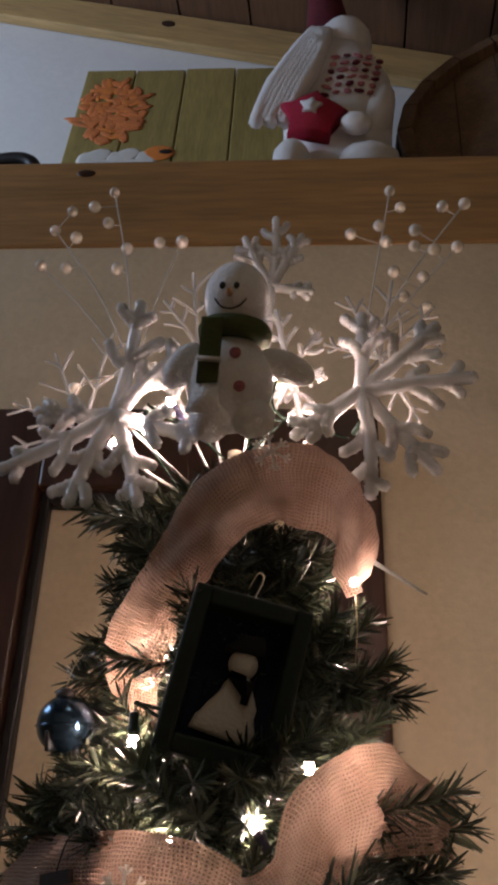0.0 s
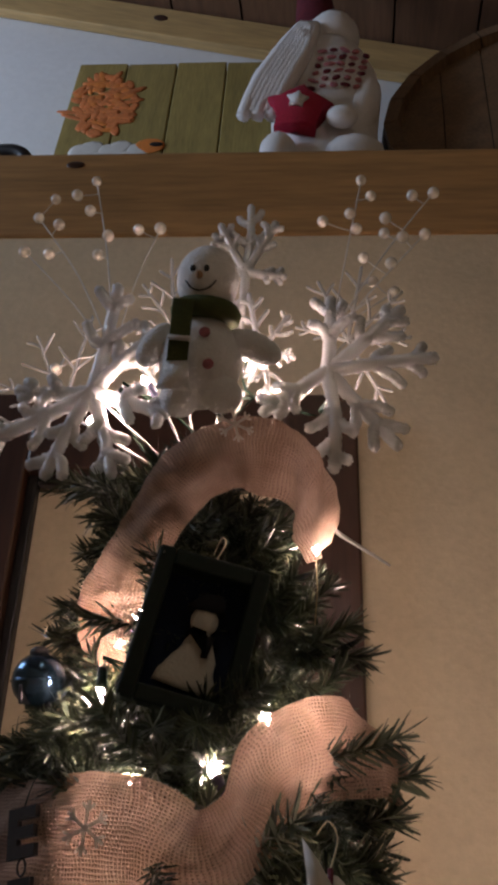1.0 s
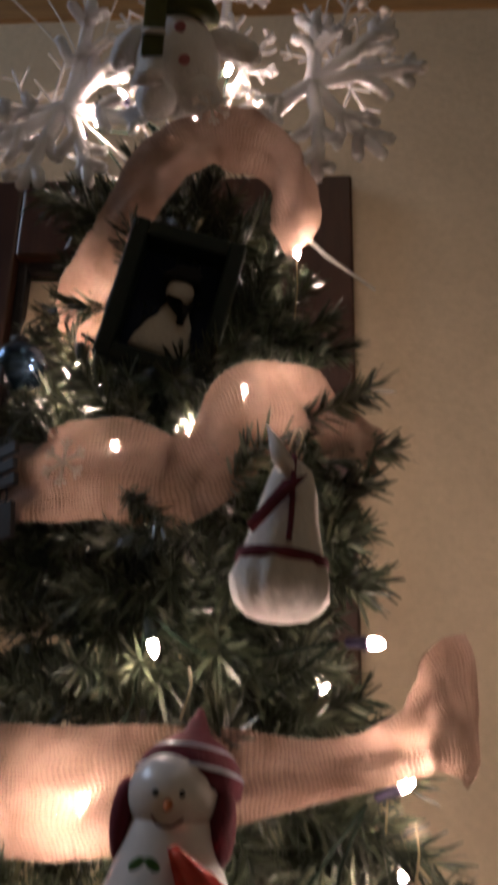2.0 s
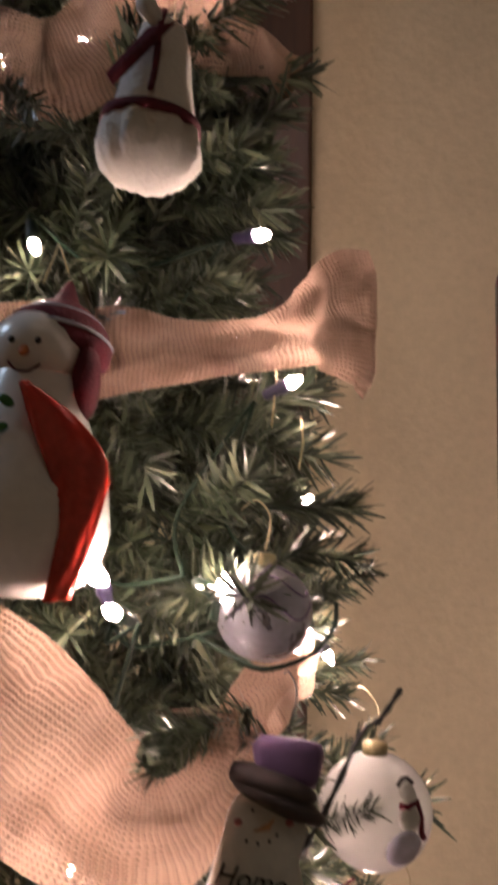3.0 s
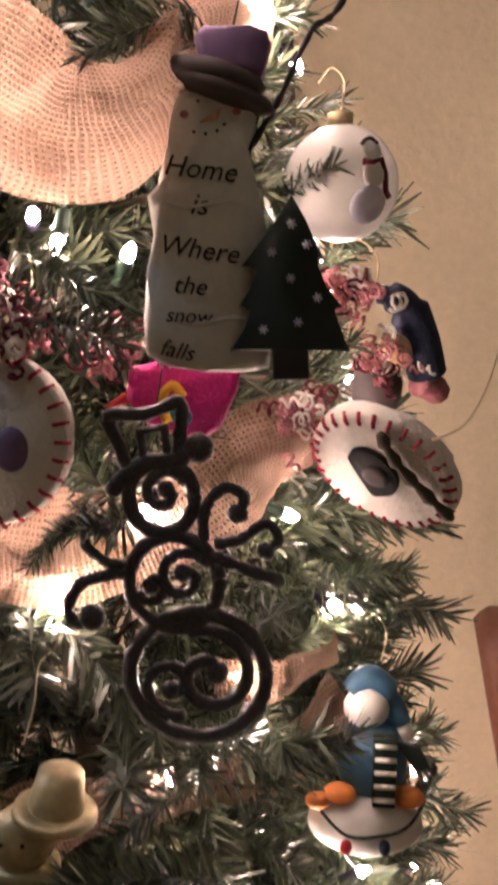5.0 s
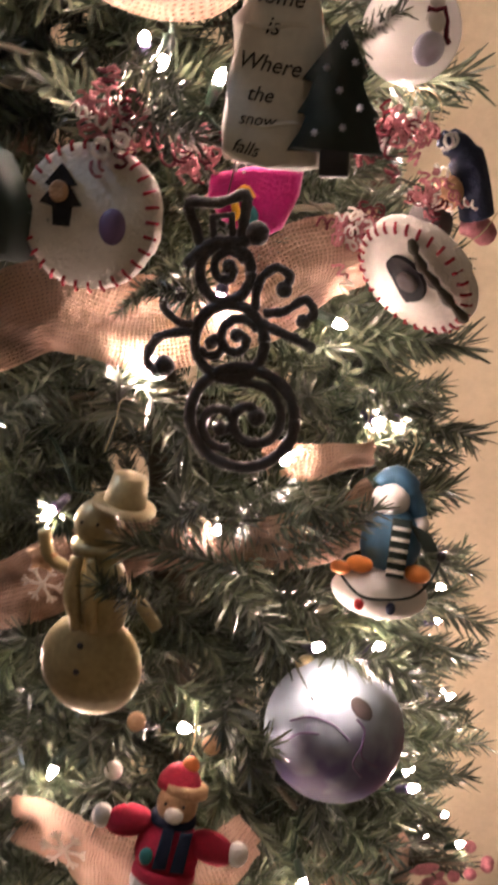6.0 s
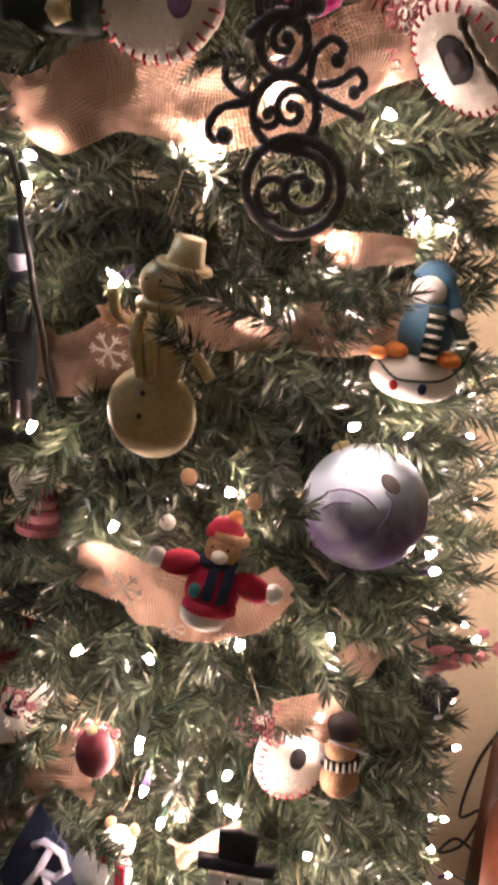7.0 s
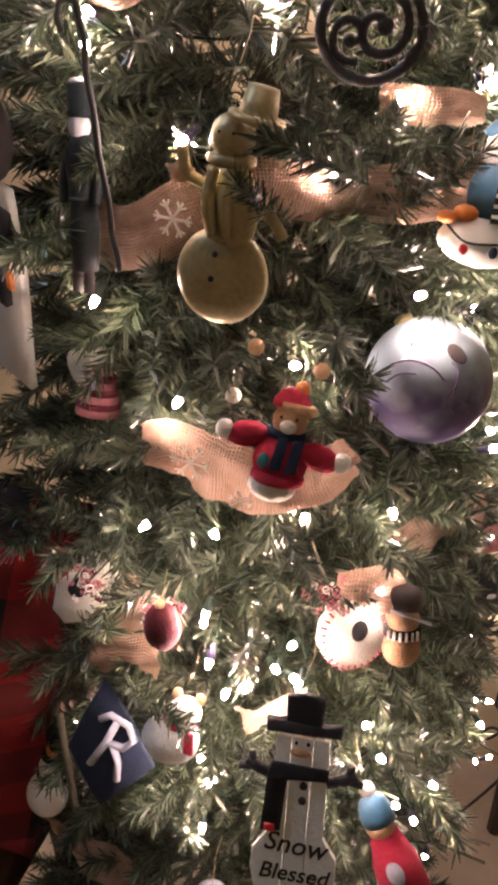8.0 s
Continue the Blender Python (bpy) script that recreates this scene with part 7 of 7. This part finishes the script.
FRONT_LOW = (
    (0.172, -0.035, 0.886, 0.240, -0.060, 0.927), (0.191, -0.035, 0.859, 0.251, -0.060, 0.860), (0.129, -0.285, 0.623, 0.157, -0.310, 0.603),
    (0.185, -0.135, 0.368, 0.270, -0.160, 0.430), (0.188, -0.115, 0.464, 0.260, -0.140, 0.541), (0.139, -0.165, 0.850, 0.169, -0.190, 0.882),
    (0.072, -0.155, 0.592, 0.174, -0.180, 0.675), (0.146, -0.175, 0.568, 0.203, -0.200, 0.588), (-0.077, -0.175, 0.683, -0.107, -0.200, 0.691),
    (-0.083, -0.175, 0.531, -0.138, -0.200, 0.529), (0.208, -0.135, 0.292, 0.281, -0.160, 0.348), (0.010, -0.255, 0.396, -0.033, -0.280, 0.400),
)
FRONT_BASE = (
    (0.060, -0.275, 0.364, 0.117, -0.300, 0.402),
)

FRONT_FOOT = (
    (-0.012, -0.220, 0.846, -0.028, -0.250, 0.836), (-0.084, -0.210, 0.777, -0.024, -0.240, 0.800), (0.044, -0.240, 0.755, 0.095, -0.270, 0.786),
    (0.109, -0.260, 0.839, 0.102, -0.290, 0.872), 
    (0.009, -0.295, 0.421, 0.075, -0.325, 0.453), (0.086, -0.280, 0.472, 0.121, -0.310, 0.580), (0.154, -0.230, 0.522, 0.193, -0.260, 0.566),
    (-0.103, -0.240, 0.389, -0.028, -0.270, 0.478), (0.180, -0.220, 0.346, 0.241, -0.250, 0.393), (-0.137, -0.260, 0.111, -0.027, -0.290, 0.201),
)


def tree_sprigs():
    r = random.Random(21)
    near, rest = [], []
    total = 0
    tries = 0
    while total < 2800 and tries < 30000:
        tries += 1
        u = r.random()
        z = TIP - 0.02 - (TIP + 0.38) * (u ** 0.62)
        if total % 8 == 0:
            z = r.uniform(1.42, 1.70)
        a = r.uniform(0, 2 * math.pi)
        if math.sin(a) > 0.35 and r.random() < 0.5:
            continue
        R = tree_radius(z)
        if r.random() < 0.8:                     # most tips sit on the branches of a whorl, with gaps between
            tier = round(z / 0.072)
            z = tier * 0.072 + r.gauss(0, 0.011)
            step = 2 * math.pi / max(5, round(2 * math.pi * R / 0.085))
            a = (round(a / step + 0.5 * (tier % 2)) - 0.5 * (tier % 2) + r.gauss(0, 0.16)) * step
        depth = r.random() ** 0.6
        rr = R * (0.35 + 0.62 * depth) - 0.060
        rr = max(0.0, rr)
        base = Vector((AX + rr * math.cos(a), AY + rr * math.sin(a), z - r.uniform(0.0, 0.03)))
        el, az = r.gauss(0.10, 0.36), a + r.gauss(0, 0.45)
        d = Vector((math.cos(az) * math.cos(el), math.sin(az) * math.cos(el), math.sin(el)))
        i = r.randrange(10)
        scale = r.uniform(0.8, 1.15) * (0.8 if z > 1.5 else 1.0)
        L = 0.085 * scale
        tx = base.x + d.x * L
        ok = AX - 0.96 * R - 0.01 < tx and (z > 0.75 or abs(tx - 0.005) < 0.275)
        for s in (0.5, 0.85, 1.15):
            p = base + d * L * s
            if not free(p) or (p.z < 0.56 and p.x < -0.20 + 0.2 * (p.y + 0.1) and p.y < 0.0):
                ok = False
                break
        if not ok:
            continue
        m = sprig_matrix(base, d, r.uniform(0, 6.28)) @ Matrix.Scale(scale, 4)
        total += 1
        (near if 0.25 < z < 1.7 and math.sin(a) < 0.1 and depth > 0.45 and len(near) < 260 else rest).append((i, m))
    # long tips that stand out against the wall
    for bx, by, bz, tx, ty, tz in ((-0.02, -0.02, 1.68, -0.095, -0.02, 1.705), (-0.02, -0.03, 1.575, -0.085, -0.03, 1.585),
                                   (-0.03, -0.05, 1.475, -0.10, -0.04, 1.498), (0.07, 0.0, 1.585, 0.155, -0.01, 1.575),
                                   (0.10, -0.05, 1.485, 0.175, -0.04, 1.490), (0.13, -0.06, 1.245, 0.208, -0.05, 1.250),
                                   (0.13, -0.06, 1.185, 0.200, -0.05, 1.195), (0.16, -0.05, 0.835, 0.25, -0.03, 0.860),
                                   (0.17, -0.05, 0.80, 0.262, -0.04, 0.815), (0.17, -0.08, 0.715, 0.262, -0.05, 0.72),
                                   (0.19, -0.04, 0.58, 0.275, -0.02, 0.575), (0.20, -0.08, 0.36, 0.29, -0.04, 0.335),
                                   *FRONT_HIGH, *FRONT_UPPER, *FRONT_MID, *FRONT_LOW, *FRONT_BASE, *FRONT_FOOT):
        base, tip = Vector((bx, by, bz)), Vector((tx, ty, tz))
        d = (tip - base).normalized()
        s = min(1.08, (tip - base).length / 0.075)
        near.append((r.randrange(10), sprig_matrix(tip - d * 0.104 * s, d, r.uniform(0, 6)) @ Matrix.Scale(s, 4)))
    for i, m in near:
        ob = new("branch_tip", SPRIGS[i][0])
        ob.parent = TREE
        ob.matrix_basis = Matrix.Translation((-AX, -AY, -FLOOR)) @ m
    vs, fs, n = [], [], 0
    for i, m in rest:
        me, v, f = SPRIGS[i]
        M = np.array(m)
        vs.append(v @ M[:3, :3].T + M[:3, 3] - np.array([AX, AY, FLOOR]))
        fs += [tuple(k + n for k in q) for q in f]
        n += len(v)
    me = bpy.data.meshes.new("needle_mass")
    me.from_pydata(np.concatenate(vs).tolist(), [], fs)
    me.materials.append(NEEDLE)
    ob = new("needle_mass", me)
    ob.parent = TREE
    tagged(ob, "dense green PVC needles", kind="stuff")
    # bare arms that carry the tips
    for k in range(150):
        z = r.uniform(-0.3, 1.6)
        a = r.uniform(0, 6.28)
        R = tree_radius(z) * 0.8
        part("branch_arm", tube(B(), [(0, 0, z - FLOOR - 0.02), (R * math.cos(a), R * math.sin(a), z - FLOOR)], 0.0022, 5), WIRE_BROWN, TREE)


tree_sprigs()
